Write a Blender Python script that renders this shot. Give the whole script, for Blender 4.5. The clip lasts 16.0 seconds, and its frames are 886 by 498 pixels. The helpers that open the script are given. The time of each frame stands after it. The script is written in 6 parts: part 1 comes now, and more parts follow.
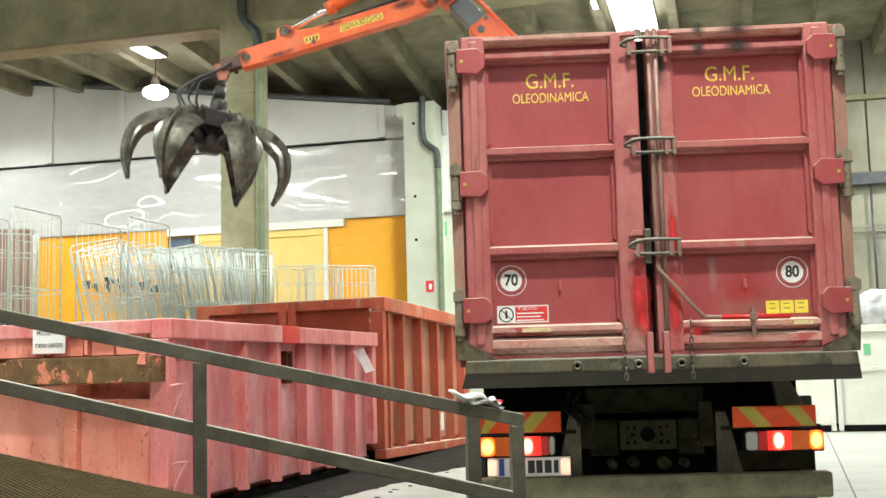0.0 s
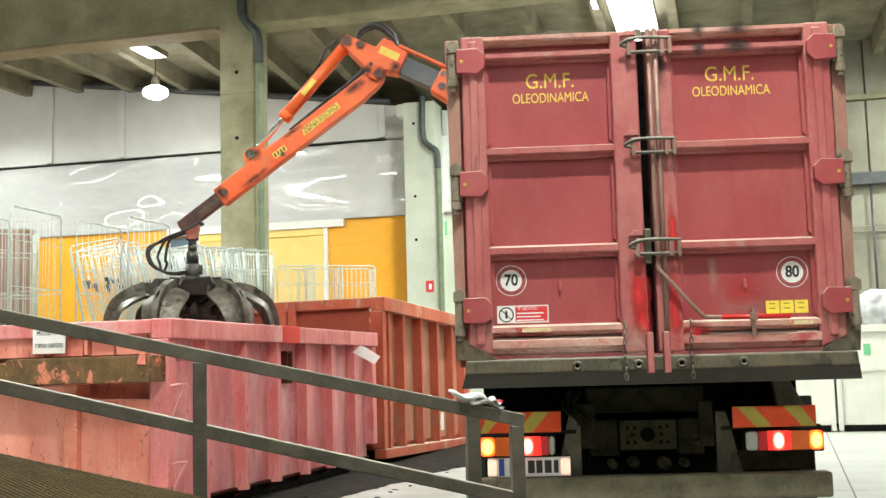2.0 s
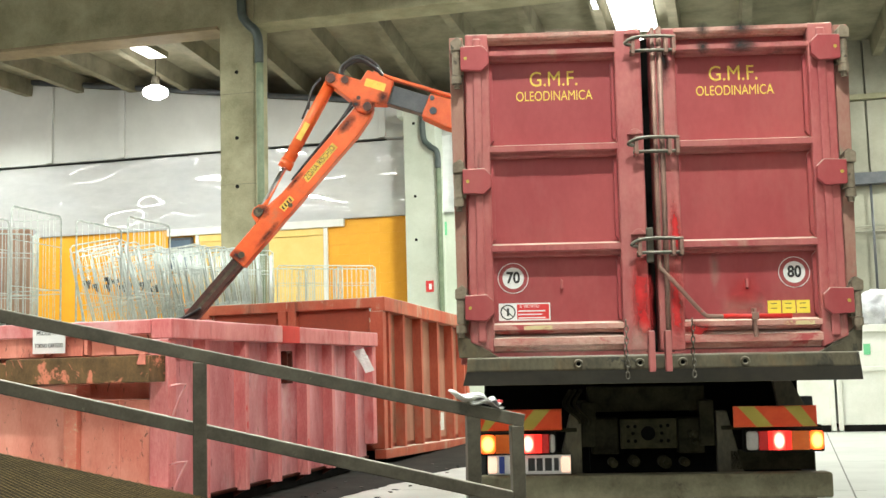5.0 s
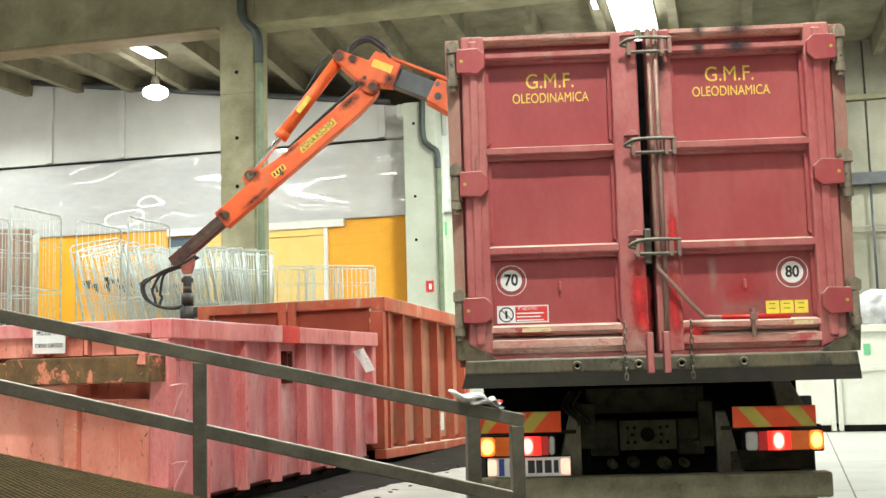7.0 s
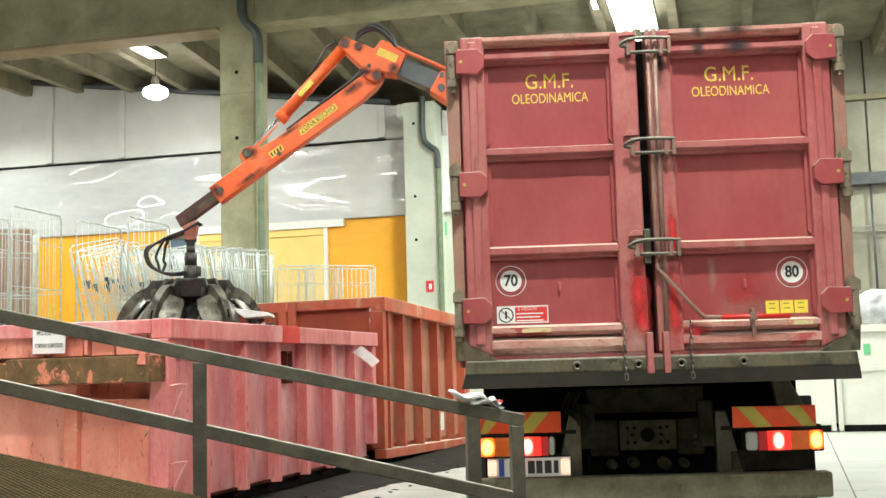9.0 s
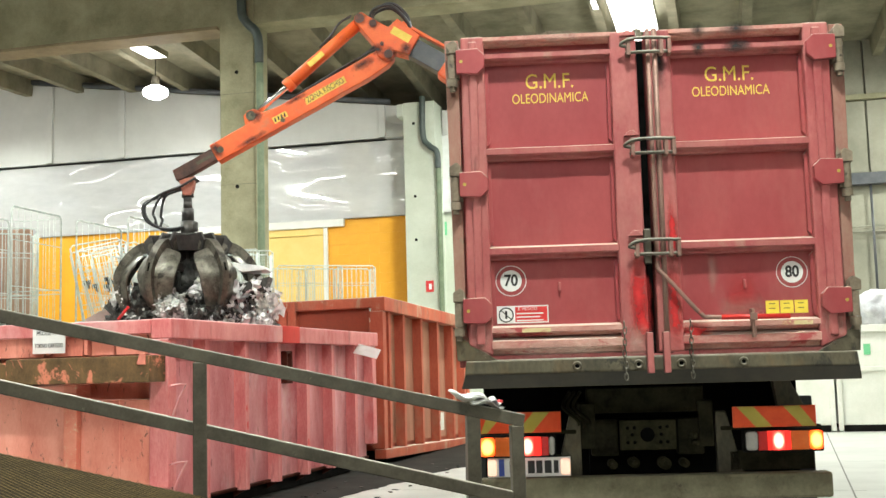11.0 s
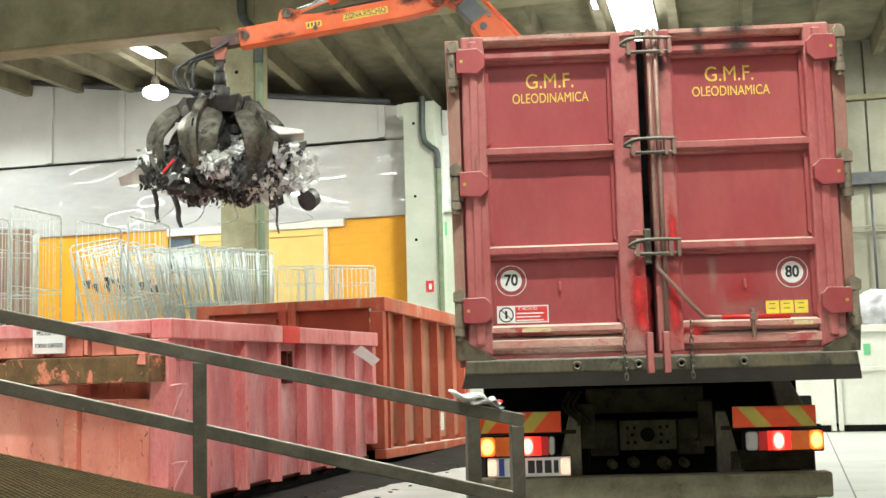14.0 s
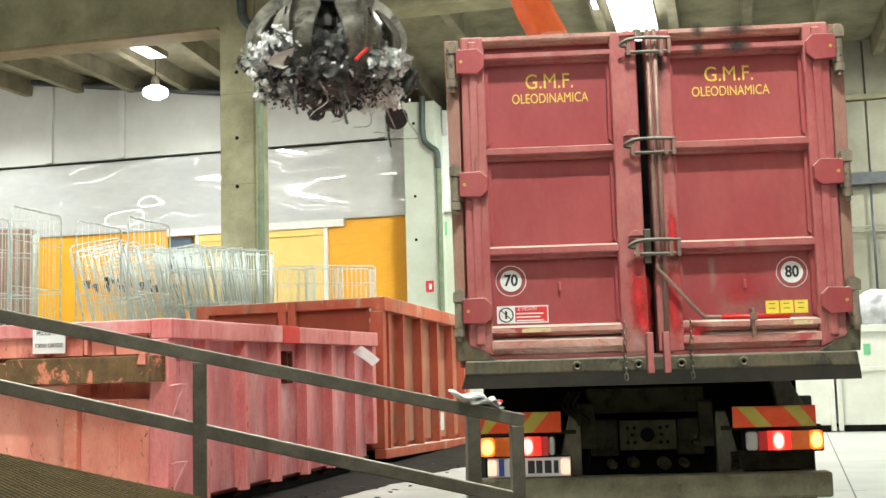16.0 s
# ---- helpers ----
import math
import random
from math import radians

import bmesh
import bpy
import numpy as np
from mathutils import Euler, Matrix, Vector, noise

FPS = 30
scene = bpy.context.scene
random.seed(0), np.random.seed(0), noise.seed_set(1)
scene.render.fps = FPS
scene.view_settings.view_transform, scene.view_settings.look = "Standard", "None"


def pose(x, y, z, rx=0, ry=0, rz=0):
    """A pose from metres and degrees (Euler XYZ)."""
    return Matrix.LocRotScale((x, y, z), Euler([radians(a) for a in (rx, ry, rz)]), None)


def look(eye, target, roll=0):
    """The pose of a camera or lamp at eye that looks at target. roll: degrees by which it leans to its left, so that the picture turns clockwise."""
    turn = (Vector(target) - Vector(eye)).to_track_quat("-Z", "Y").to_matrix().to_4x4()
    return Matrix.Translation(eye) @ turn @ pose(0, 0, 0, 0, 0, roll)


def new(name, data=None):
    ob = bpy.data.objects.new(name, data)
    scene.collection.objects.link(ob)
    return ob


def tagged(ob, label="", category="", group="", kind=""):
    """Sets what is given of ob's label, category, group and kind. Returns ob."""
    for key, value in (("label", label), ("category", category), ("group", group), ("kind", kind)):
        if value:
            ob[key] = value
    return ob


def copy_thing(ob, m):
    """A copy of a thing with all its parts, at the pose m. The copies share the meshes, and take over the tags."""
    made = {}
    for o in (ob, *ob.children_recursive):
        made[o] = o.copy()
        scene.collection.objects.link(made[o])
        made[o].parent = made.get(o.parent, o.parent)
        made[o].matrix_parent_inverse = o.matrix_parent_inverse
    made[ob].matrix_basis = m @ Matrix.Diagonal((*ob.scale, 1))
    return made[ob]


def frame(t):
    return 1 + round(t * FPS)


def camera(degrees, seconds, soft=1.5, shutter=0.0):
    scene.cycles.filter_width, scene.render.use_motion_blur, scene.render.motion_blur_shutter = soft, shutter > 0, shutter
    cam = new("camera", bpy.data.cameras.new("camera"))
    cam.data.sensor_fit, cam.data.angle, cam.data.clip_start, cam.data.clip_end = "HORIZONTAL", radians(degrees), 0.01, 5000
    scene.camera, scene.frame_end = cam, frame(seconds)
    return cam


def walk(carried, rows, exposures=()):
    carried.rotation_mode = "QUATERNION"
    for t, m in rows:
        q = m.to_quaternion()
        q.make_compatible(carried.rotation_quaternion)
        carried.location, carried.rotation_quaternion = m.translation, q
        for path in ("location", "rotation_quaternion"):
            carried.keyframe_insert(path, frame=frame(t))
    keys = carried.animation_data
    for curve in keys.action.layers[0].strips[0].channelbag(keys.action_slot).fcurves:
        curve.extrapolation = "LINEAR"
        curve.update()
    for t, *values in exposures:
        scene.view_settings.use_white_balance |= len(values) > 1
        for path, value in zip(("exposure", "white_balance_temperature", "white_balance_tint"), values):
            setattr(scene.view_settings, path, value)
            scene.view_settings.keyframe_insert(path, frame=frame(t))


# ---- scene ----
EYE = (0.0, 0.0, 1.35)
HEAD = radians(14.0)      # the camera looks 14 degrees to the left of the hall's long axis
TILT = radians(6.1)
AIM = (-math.sin(HEAD) * math.cos(TILT), math.cos(HEAD) * math.cos(TILT), 1.35 + math.sin(TILT))

cam = camera(42.81, 16.0, 1.5, 0.5)
walk(cam, [(0.0, look(EYE, AIM, -1.55)), (16.0, look(EYE, AIM, -1.55))], [(0.0, 0.0), (16.0, 0.0)])

# ---- light ----
world = bpy.data.worlds.new("hall_air")
scene.world = world
world.use_nodes = True
sky = world.node_tree.nodes.new("ShaderNodeTexSky")
sky.sky_type, sky.sun_disc, sky.sun_elevation, sky.sun_rotation = "NISHITA", False, radians(35), radians(40)
world.node_tree.links.new(sky.outputs[0], world.node_tree.nodes["Background"].inputs[0])
world.node_tree.nodes["Background"].inputs[1].default_value = 0.1


def lamp(x, y, z, power, size, colour=(0.955, 1.0, 0.905)):
    data = bpy.data.lights.new("hall_or_added_light", "AREA")
    data.shape, data.size, data.energy, data.color = "DISK", size, power, colour
    ob = new("hall_or_added_light", data)
    ob.matrix_world = pose(x, y, z)
    return ob


# the first lamp is seen; the others are added out of view as fill
LAMP_SPOTS = [(-12.36, 22.9, 7.83), (-18.2, 22.9, 7.83), (-13.5, 16.0, 9.0), (-2.8, 19.2, 9.0), (-1.5, 22.9, 7.83), (4.5, 17.5, 9.0), (-6.5, 7.0, 9.0), (0.3, 3.8, 9.0), (-1.0, -5.0, 8.6), (6.0, 24.5, 8.4)]
LAMP_POWER = [120, 230, 1150, 1250, 350, 440, 900, 1000, 590, 720]
for (lx, ly, lz), lp in zip(LAMP_SPOTS, LAMP_POWER):
    lamp(lx, ly, lz - 0.17, lp, 0.5)

# ---- materials ----
MATS = {}


def surface(name, a, b, scale=4.0, rough=0.6, metal=0.0, bump=0.1, wear=None, wear_at=0.62, fine=40.0, wear_scale=3.0, stretch=(1, 1, 1), dust=None):
    """Two tones at a large and a fine scale, optional worn patches, fine relief."""
    if name in MATS:
        return MATS[name]
    m = bpy.data.materials.new(name)
    m.use_nodes = True
    n, l = m.node_tree.nodes, m.node_tree.links
    bs = n["Principled BSDF"]
    tc = n.new("ShaderNodeTexCoord")
    mp = n.new("ShaderNodeMapping")
    mp.inputs["Scale"].default_value = stretch
    l.new(tc.outputs["Object"], mp.inputs[0])
    big, small = n.new("ShaderNodeTexNoise"), n.new("ShaderNodeTexNoise")
    for t, s, d in ((big, scale, 6), (small, fine, 4)):
        t.inputs["Scale"].default_value, t.inputs["Detail"].default_value = s, d
        t.inputs["Roughness"].default_value = 0.65
        l.new(mp.outputs[0], t.inputs["Vector"])
    add = n.new("ShaderNodeMath")
    add.operation = "MULTIPLY_ADD"
    l.new(small.outputs[0], add.inputs[0])
    add.inputs[1].default_value = 0.35
    l.new(big.outputs[0], add.inputs[2])
    ramp = n.new("ShaderNodeValToRGB")
    ramp.color_ramp.elements[0].position, ramp.color_ramp.elements[1].position = 0.5, 0.85
    ramp.color_ramp.elements[0].color, ramp.color_ramp.elements[1].color = (*a, 1), (*b, 1)
    l.new(add.outputs[0], ramp.inputs[0])
    colour = ramp.outputs[0]
    rough_out = n.new("ShaderNodeMapRange")
    rough_out.inputs[3].default_value, rough_out.inputs[4].default_value = max(0.02, rough - 0.12), min(1, rough + 0.12)
    l.new(small.outputs[0], rough_out.inputs[0])
    l.new(rough_out.outputs[0], bs.inputs["Roughness"])
    bs.inputs["Metallic"].default_value = metal
    if wear:
        w = n.new("ShaderNodeTexNoise")
        w.inputs["Scale"].default_value, w.inputs["Detail"].default_value, w.inputs["Roughness"].default_value = wear_scale, 9, 0.7
        w.inputs["Distortion"].default_value = 0.6
        l.new(mp.outputs[0], w.inputs["Vector"])
        wr = n.new("ShaderNodeValToRGB")
        wr.color_ramp.elements[0].position, wr.color_ramp.elements[1].position = wear_at, wear_at + 0.05
        l.new(w.outputs[0], wr.inputs[0])
        mix = n.new("ShaderNodeMix")
        mix.data_type = "RGBA"
        l.new(wr.outputs[0], mix.inputs[0])
        l.new(colour, mix.inputs[6])
        mix.inputs[7].default_value = (*wear, 1)
        colour = mix.outputs[2]
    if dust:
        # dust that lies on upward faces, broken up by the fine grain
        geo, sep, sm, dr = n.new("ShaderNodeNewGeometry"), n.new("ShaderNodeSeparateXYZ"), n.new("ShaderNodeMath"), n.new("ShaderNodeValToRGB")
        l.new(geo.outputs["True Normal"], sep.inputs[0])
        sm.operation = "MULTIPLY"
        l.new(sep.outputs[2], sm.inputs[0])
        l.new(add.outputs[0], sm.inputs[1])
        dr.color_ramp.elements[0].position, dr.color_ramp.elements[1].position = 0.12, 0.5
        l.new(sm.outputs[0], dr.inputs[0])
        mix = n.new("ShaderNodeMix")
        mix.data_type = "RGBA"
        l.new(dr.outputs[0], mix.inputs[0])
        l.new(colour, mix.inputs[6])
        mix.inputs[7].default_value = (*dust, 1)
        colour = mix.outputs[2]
    l.new(colour, bs.inputs["Base Color"])
    if bump:
        bp = n.new("ShaderNodeBump")
        bp.inputs["Strength"].default_value, bp.inputs["Distance"].default_value = bump, 0.01
        l.new(add.outputs[0], bp.inputs["Height"])
        l.new(bp.outputs[0], bs.inputs["Normal"])
    MATS[name] = m
    return m


def dirty(m, colour, scale, stretch, start, end, amount):
    """A further layer of dust, streaks or scuffs over a material, in broad uneven patches."""
    n, l = m.node_tree.nodes, m.node_tree.links
    bs = n["Principled BSDF"]
    under = bs.inputs["Base Color"].links[0].from_socket
    tc, mp, t, t2, mul, rg, mix = (n.new("ShaderNode" + k) for k in ("TexCoord", "Mapping", "TexNoise", "TexNoise", "Math", "MapRange", "Mix"))
    mp.inputs["Scale"].default_value = stretch
    mp.inputs["Location"].default_value = (scale * 3.7, start * 11.0, amount * 5.0)
    l.new(tc.outputs["Object"], mp.inputs[0])
    for k, sc in ((t, scale), (t2, scale * 9)):
        k.inputs["Scale"].default_value, k.inputs["Detail"].default_value, k.inputs["Roughness"].default_value = sc, 7, 0.62
        l.new(mp.outputs[0], k.inputs["Vector"])
    mul.operation = "MULTIPLY_ADD"
    l.new(t2.outputs[0], mul.inputs[0])
    mul.inputs[1].default_value = 0.25
    l.new(t.outputs[0], mul.inputs[2])
    rg.inputs[1].default_value, rg.inputs[2].default_value = start + 0.125, end + 0.125
    rg.inputs[3].default_value, rg.inputs[4].default_value = 0.0, amount
    l.new(mul.outputs[0], rg.inputs[0])
    mix.data_type = "RGBA"
    l.new(rg.outputs[0], mix.inputs[0])
    l.new(under, mix.inputs[6])
    mix.inputs[7].default_value = (*colour, 1)
    l.new(mix.outputs[2], bs.inputs["Base Color"])


def matt(m):
    m.node_tree.nodes["Principled BSDF"].inputs["Specular IOR Level"].default_value = 0.1
    return m


def film_of(name, colour, amount, ragged=0.9, rough=0.6):
    """A thin uneven coat (sprayed paint, dust, grease) that fades out towards the edge of its patch."""
    m = bpy.data.materials.new(name)
    m.use_nodes = True
    n, l = m.node_tree.nodes, m.node_tree.links
    bs = n["Principled BSDF"]
    bs.inputs["Base Color"].default_value = (*colour, 1)
    bs.inputs["Roughness"].default_value = rough
    tc, mp, ln, no, ad, rg = (n.new("ShaderNode" + k) for k in ("TexCoord", "Mapping", "VectorMath", "TexNoise", "Math", "MapRange"))
    mp.inputs["Location"].default_value, mp.inputs["Scale"].default_value = (-1, 0, -1), (2, 0, 2)
    l.new(tc.outputs["Generated"], mp.inputs[0])
    ln.operation = "LENGTH"
    l.new(mp.outputs[0], ln.inputs[0])
    no.inputs["Scale"].default_value, no.inputs["Detail"].default_value, no.inputs["Roughness"].default_value = 14, 8, 0.7
    l.new(tc.outputs["Object"], no.inputs["Vector"])
    ad.operation = "MULTIPLY_ADD"
    l.new(no.outputs[0], ad.inputs[0])
    ad.inputs[1].default_value = ragged * 1.6
    l.new(ln.outputs["Value"], ad.inputs[2])
    rg.inputs[1].default_value, rg.inputs[2].default_value = 0.05 + ragged * 0.8, 0.85 + ragged * 0.8
    rg.inputs[3].default_value, rg.inputs[4].default_value = amount, 0.0
    l.new(ad.outputs[0], rg.inputs[0])
    l.new(rg.outputs[0], bs.inputs["Alpha"])
    return m


def glow(name, colour, strength):
    m = bpy.data.materials.new(name)
    m.use_nodes = True
    bs = m.node_tree.nodes["Principled BSDF"]
    bs.inputs["Base Color"].default_value = (*colour, 1)
    bs.inputs["Emission Color"].default_value = (*colour, 1)
    bs.inputs["Emission Strength"].default_value = strength
    return m


CONCRETE = surface("raw_concrete", (0.21, 0.20, 0.118), (0.375, 0.355, 0.235), 1.2, 0.85, 0, 0.25, (0.2, 0.19, 0.13), 0.66)
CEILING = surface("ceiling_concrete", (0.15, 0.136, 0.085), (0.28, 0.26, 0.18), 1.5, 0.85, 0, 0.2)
WHITEWALL = surface("white_panel_paint", (0.55, 0.555, 0.535), (0.65, 0.655, 0.63), 0.8, 0.6, 0, 0.06)
COLPAINT = surface("pale_column_paint", (0.49, 0.53, 0.44), (0.61, 0.65, 0.56), 1.0, 0.6, 0, 0.08)
ORANGE = surface("yellow_orange_block_paint", (0.80, 0.36, 0.015), (0.88, 0.44, 0.03), 1.5, 0.5, 0, 0.15)
YELLOW = surface("pale_yellow_shutter_paint", (0.80, 0.56, 0.16), (0.86, 0.63, 0.22), 2, 0.5, 0, 0.05)
BEIGEWALL = surface("grey_beige_panel", (0.20, 0.195, 0.15), (0.32, 0.31, 0.245), 0.9, 0.8, 0, 0.12)
FLOOR = surface("smooth_concrete_floor", (0.38, 0.39, 0.37), (0.52, 0.53, 0.50), 0.7, 0.45, 0, 0.08, (0.25, 0.25, 0.23), 0.68, 30, 1.6)
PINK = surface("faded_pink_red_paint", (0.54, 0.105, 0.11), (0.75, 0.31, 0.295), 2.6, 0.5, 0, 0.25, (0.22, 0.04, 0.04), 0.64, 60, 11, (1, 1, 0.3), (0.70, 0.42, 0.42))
dirty(PINK, (0.74, 0.43, 0.42), 1.1, (1, 1, 0.5), 0.50, 0.62, 0.55)
dirty(PINK, (0.20, 0.04, 0.04), 2.3, (1.4, 1.4, 0.22), 0.60, 0.72, 0.7)
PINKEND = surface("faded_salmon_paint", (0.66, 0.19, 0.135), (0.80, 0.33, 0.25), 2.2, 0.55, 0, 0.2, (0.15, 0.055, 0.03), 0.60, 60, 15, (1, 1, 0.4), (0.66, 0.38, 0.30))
dirty(PINKEND, (0.40, 0.10, 0.07), 2.1, (1.3, 1.3, 0.3), 0.58, 0.72, 0.6)
PINKSIDE = surface("dull_mauve_pink_paint", (0.49, 0.12, 0.135), (0.71, 0.33, 0.34), 2.2, 0.5, 0, 0.25, (0.22, 0.04, 0.04), 0.63, 60, 9, (1, 1, 0.35))
dirty(PINKSIDE, (0.70, 0.46, 0.47), 1.6, (1, 1, 0.6), 0.54, 0.66, 0.5)
dirty(PINKSIDE, (0.16, 0.05, 0.045), 2.0, (1.2, 1.2, 0.3), 0.58, 0.72, 0.65)
BROWNSIDE = surface("dust_dulled_rust_red", (0.27, 0.10, 0.058), (0.42, 0.20, 0.125), 1.4, 0.7, 0, 0.2, (0.50, 0.13, 0.06), 0.60, 50, 2.2, (1, 1, 0.4))
dirty(BROWNSIDE, (0.14, 0.065, 0.04), 1.8, (1.3, 1.3, 0.3), 0.54, 0.70, 0.6)
RUSTBAR = surface("rusty_worn_paint", (0.075, 0.042, 0.014), (0.17, 0.095, 0.035), 8, 0.8, 0, 0.5, (0.62, 0.20, 0.12), 0.55, 60, 5, (1, 1, 0.7))
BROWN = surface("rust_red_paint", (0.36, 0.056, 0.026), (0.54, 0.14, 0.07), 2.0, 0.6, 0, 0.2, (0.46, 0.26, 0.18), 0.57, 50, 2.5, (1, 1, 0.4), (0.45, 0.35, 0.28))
dirty(BROWN, (0.36, 0.19, 0.12), 1.3, (1, 1, 0.45), 0.50, 0.64, 0.6)
dirty(BROWN, (0.11, 0.045, 0.03), 2.6, (1.5, 1.5, 0.25), 0.60, 0.70, 0.7)
BROWNIN = surface("rust_red_dark_paint", (0.23, 0.034, 0.013), (0.32, 0.052, 0.02), 2.5, 0.6, 0, 0.2, (0.13, 0.05, 0.03), 0.68)
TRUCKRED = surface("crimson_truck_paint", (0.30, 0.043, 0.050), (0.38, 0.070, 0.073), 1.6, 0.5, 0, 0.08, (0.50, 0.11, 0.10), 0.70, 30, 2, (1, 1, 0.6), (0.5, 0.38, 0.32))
dirty(TRUCKRED, (0.40, 0.14, 0.12), 1.7, (1, 1, 0.35), 0.52, 0.70, 0.4)
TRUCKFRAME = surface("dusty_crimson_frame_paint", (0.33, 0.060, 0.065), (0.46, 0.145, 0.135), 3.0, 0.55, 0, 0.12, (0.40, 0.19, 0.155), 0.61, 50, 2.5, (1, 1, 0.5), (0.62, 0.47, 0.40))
dirty(TRUCKFRAME, (0.43, 0.21, 0.18), 1.4, (1.2, 1.2, 0.6), 0.48, 0.70, 0.5)
dirty(TRUCKFRAME, (0.12, 0.035, 0.03), 3.1, (1.5, 1.5, 0.3), 0.62, 0.72, 0.6)
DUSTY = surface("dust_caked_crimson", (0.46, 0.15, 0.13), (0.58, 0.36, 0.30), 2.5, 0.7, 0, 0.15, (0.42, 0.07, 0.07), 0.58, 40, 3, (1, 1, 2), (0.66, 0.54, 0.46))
LOCKSTEEL = surface("brown_lock_steel", (0.20, 0.12, 0.095), (0.36, 0.21, 0.17), 5, 0.55, 0.2, 0.1, (0.42, 0.07, 0.07), 0.6, 50, 6)
BRIGHTRED = surface("fresh_red_paint", (0.60, 0.022, 0.018), (0.68, 0.035, 0.028), 3, 0.4, 0, 0.05)
GRIME = surface("greasy_grey_steel", (0.040, 0.034, 0.021), (0.145, 0.126, 0.078), 3, 0.6, 0.1, 0.25, (0.035, 0.03, 0.022), 0.55, 40, 3, (1, 1, 0.5), (0.30, 0.28, 0.22))
dirty(GRIME, (0.20, 0.12, 0.05), 2.2, (1, 1, 0.5), 0.54, 0.68, 0.5)
dirty(GRIME, (0.022, 0.018, 0.012), 1.6, (1, 1, 0.4), 0.52, 0.64, 0.7)
# near-black that carries the shade of the sill's lower face, plus oil
SILLSHADE = surface("oily_sill_shade", (0.013, 0.010, 0.006), (0.038, 0.030, 0.018), 3, 0.6, 0, 0.2)
# black of grimy parts, also used for the shade beneath the containers
DARK = surface("black_grime_and_shade", (0.005, 0.005, 0.0045), (0.014, 0.0135, 0.012), 5, 0.7, 0.0, 0.3)
CHASSIS = surface("dirty_chassis_paint", (0.010, 0.0095, 0.006), (0.034, 0.031, 0.019), 6, 0.8, 0.0, 0.3)
TOWSTEEL = surface("mud_dusted_steel", (0.014, 0.013, 0.007), (0.042, 0.038, 0.022), 7, 0.85, 0.0, 0.3)
# shade painted as black: holes, gaps and the dark under the truck
SHADEBLACK = surface("deep_shade_black", (0.002, 0.002, 0.002), (0.004, 0.004, 0.0035), 9, 0.95, 0, 0)
DARKRED = surface("blackish_red", (0.045, 0.014, 0.010), (0.10, 0.030, 0.020), 4, 0.7, 0, 0.2)
STEEL = surface("worn_grey_tube_steel", (0.055, 0.048, 0.034), (0.125, 0.112, 0.082), 5, 0.55, 0.1, 0.15, (0.32, 0.30, 0.23), 0.65, 70, 6, (1, 1, 1), (0.40, 0.39, 0.33))
DECK = surface("oily_deck_steel", (0.012, 0.009, 0.004), (0.030, 0.022, 0.010), 4, 0.9, 0.0, 0.2)
for m in (DECK, DARK, CHASSIS, SHADEBLACK, DARKRED, TOWSTEEL):
    m.node_tree.nodes["Principled BSDF"].inputs["Specular IOR Level"].default_value = 0.05
CRANE = surface("orange_crane_paint", (0.70, 0.088, 0.016), (0.82, 0.15, 0.032), 3, 0.45, 0, 0.08, (0.16, 0.045, 0.025), 0.66, 40, 5)
dirty(CRANE, (0.50, 0.17, 0.08), 3.2, (1, 1, 1), 0.55, 0.70, 0.55)
EXTENSION = surface("worn_dark_extension", (0.035, 0.022, 0.018), (0.12, 0.05, 0.038), 6, 0.5, 0.3, 0.15, (0.30, 0.06, 0.035), 0.60)
DARKGREY = surface("dark_grey_boom_paint", (0.055, 0.06, 0.068), (0.10, 0.105, 0.115), 4, 0.45, 0.1, 0.08)
CHROME = surface("chromed_rod", (0.75, 0.75, 0.75), (0.85, 0.85, 0.85), 6, 0.14, 1.0, 0.0)
RUBBER = surface("black_hose_rubber", (0.016, 0.017, 0.018), (0.035, 0.036, 0.038), 20, 0.45, 0, 0.1)
TINE = surface("scraped_grapple_steel", (0.032, 0.029, 0.021), (0.19, 0.18, 0.145), 5, 0.42, 0.5, 0.2, (0.035, 0.030, 0.024), 0.56, 50, 4)
dirty(TINE, (0.36, 0.35, 0.30), 7, (1, 1, 0.6), 0.60, 0.70, 0.45)
HUB = surface("dark_grapple_steel", (0.035, 0.034, 0.033), (0.075, 0.07, 0.065), 7, 0.5, 0.5, 0.2)
GALV = surface("galvanised_wire", (0.40, 0.45, 0.43), (0.62, 0.67, 0.64), 12, 0.42, 0.3, 0.0)
GREENPIPE = surface("dark_green_pipe", (0.035, 0.048, 0.045), (0.06, 0.08, 0.072), 4, 0.4, 0, 0.0)
PALEGREEN = surface("pale_green_conduit", (0.11, 0.15, 0.09), (0.19, 0.24, 0.15), 4, 0.5, 0, 0.0)
WHITE = surface("white_paint", (0.72, 0.72, 0.68), (0.80, 0.80, 0.77), 2, 0.5, 0, 0.04)
WHITEBOX = surface("scuffed_white_steel", (0.66, 0.68, 0.60), (0.78, 0.79, 0.72), 1.6, 0.5, 0, 0.08, (0.34, 0.22, 0.12), 0.66, 40, 4)
PAPER = surface("white_paper", (0.74, 0.74, 0.73), (0.82, 0.82, 0.81), 8, 0.7, 0, 0.03)
INK = surface("black_ink", (0.02, 0.02, 0.02), (0.03, 0.03, 0.03), 8, 0.6, 0, 0)
LETTER = surface("yellow_lettering", (0.72, 0.50, 0.07), (0.82, 0.60, 0.12), 12, 0.6, 0, 0, (0.45, 0.06, 0.06), 0.64, 60, 30)
STRIP = surface("scratched_yellow_strip", (0.68, 0.46, 0.06), (0.78, 0.58, 0.11), 12, 0.6, 0, 0, (0.62, 0.12, 0.03), 0.57, 60, 18)
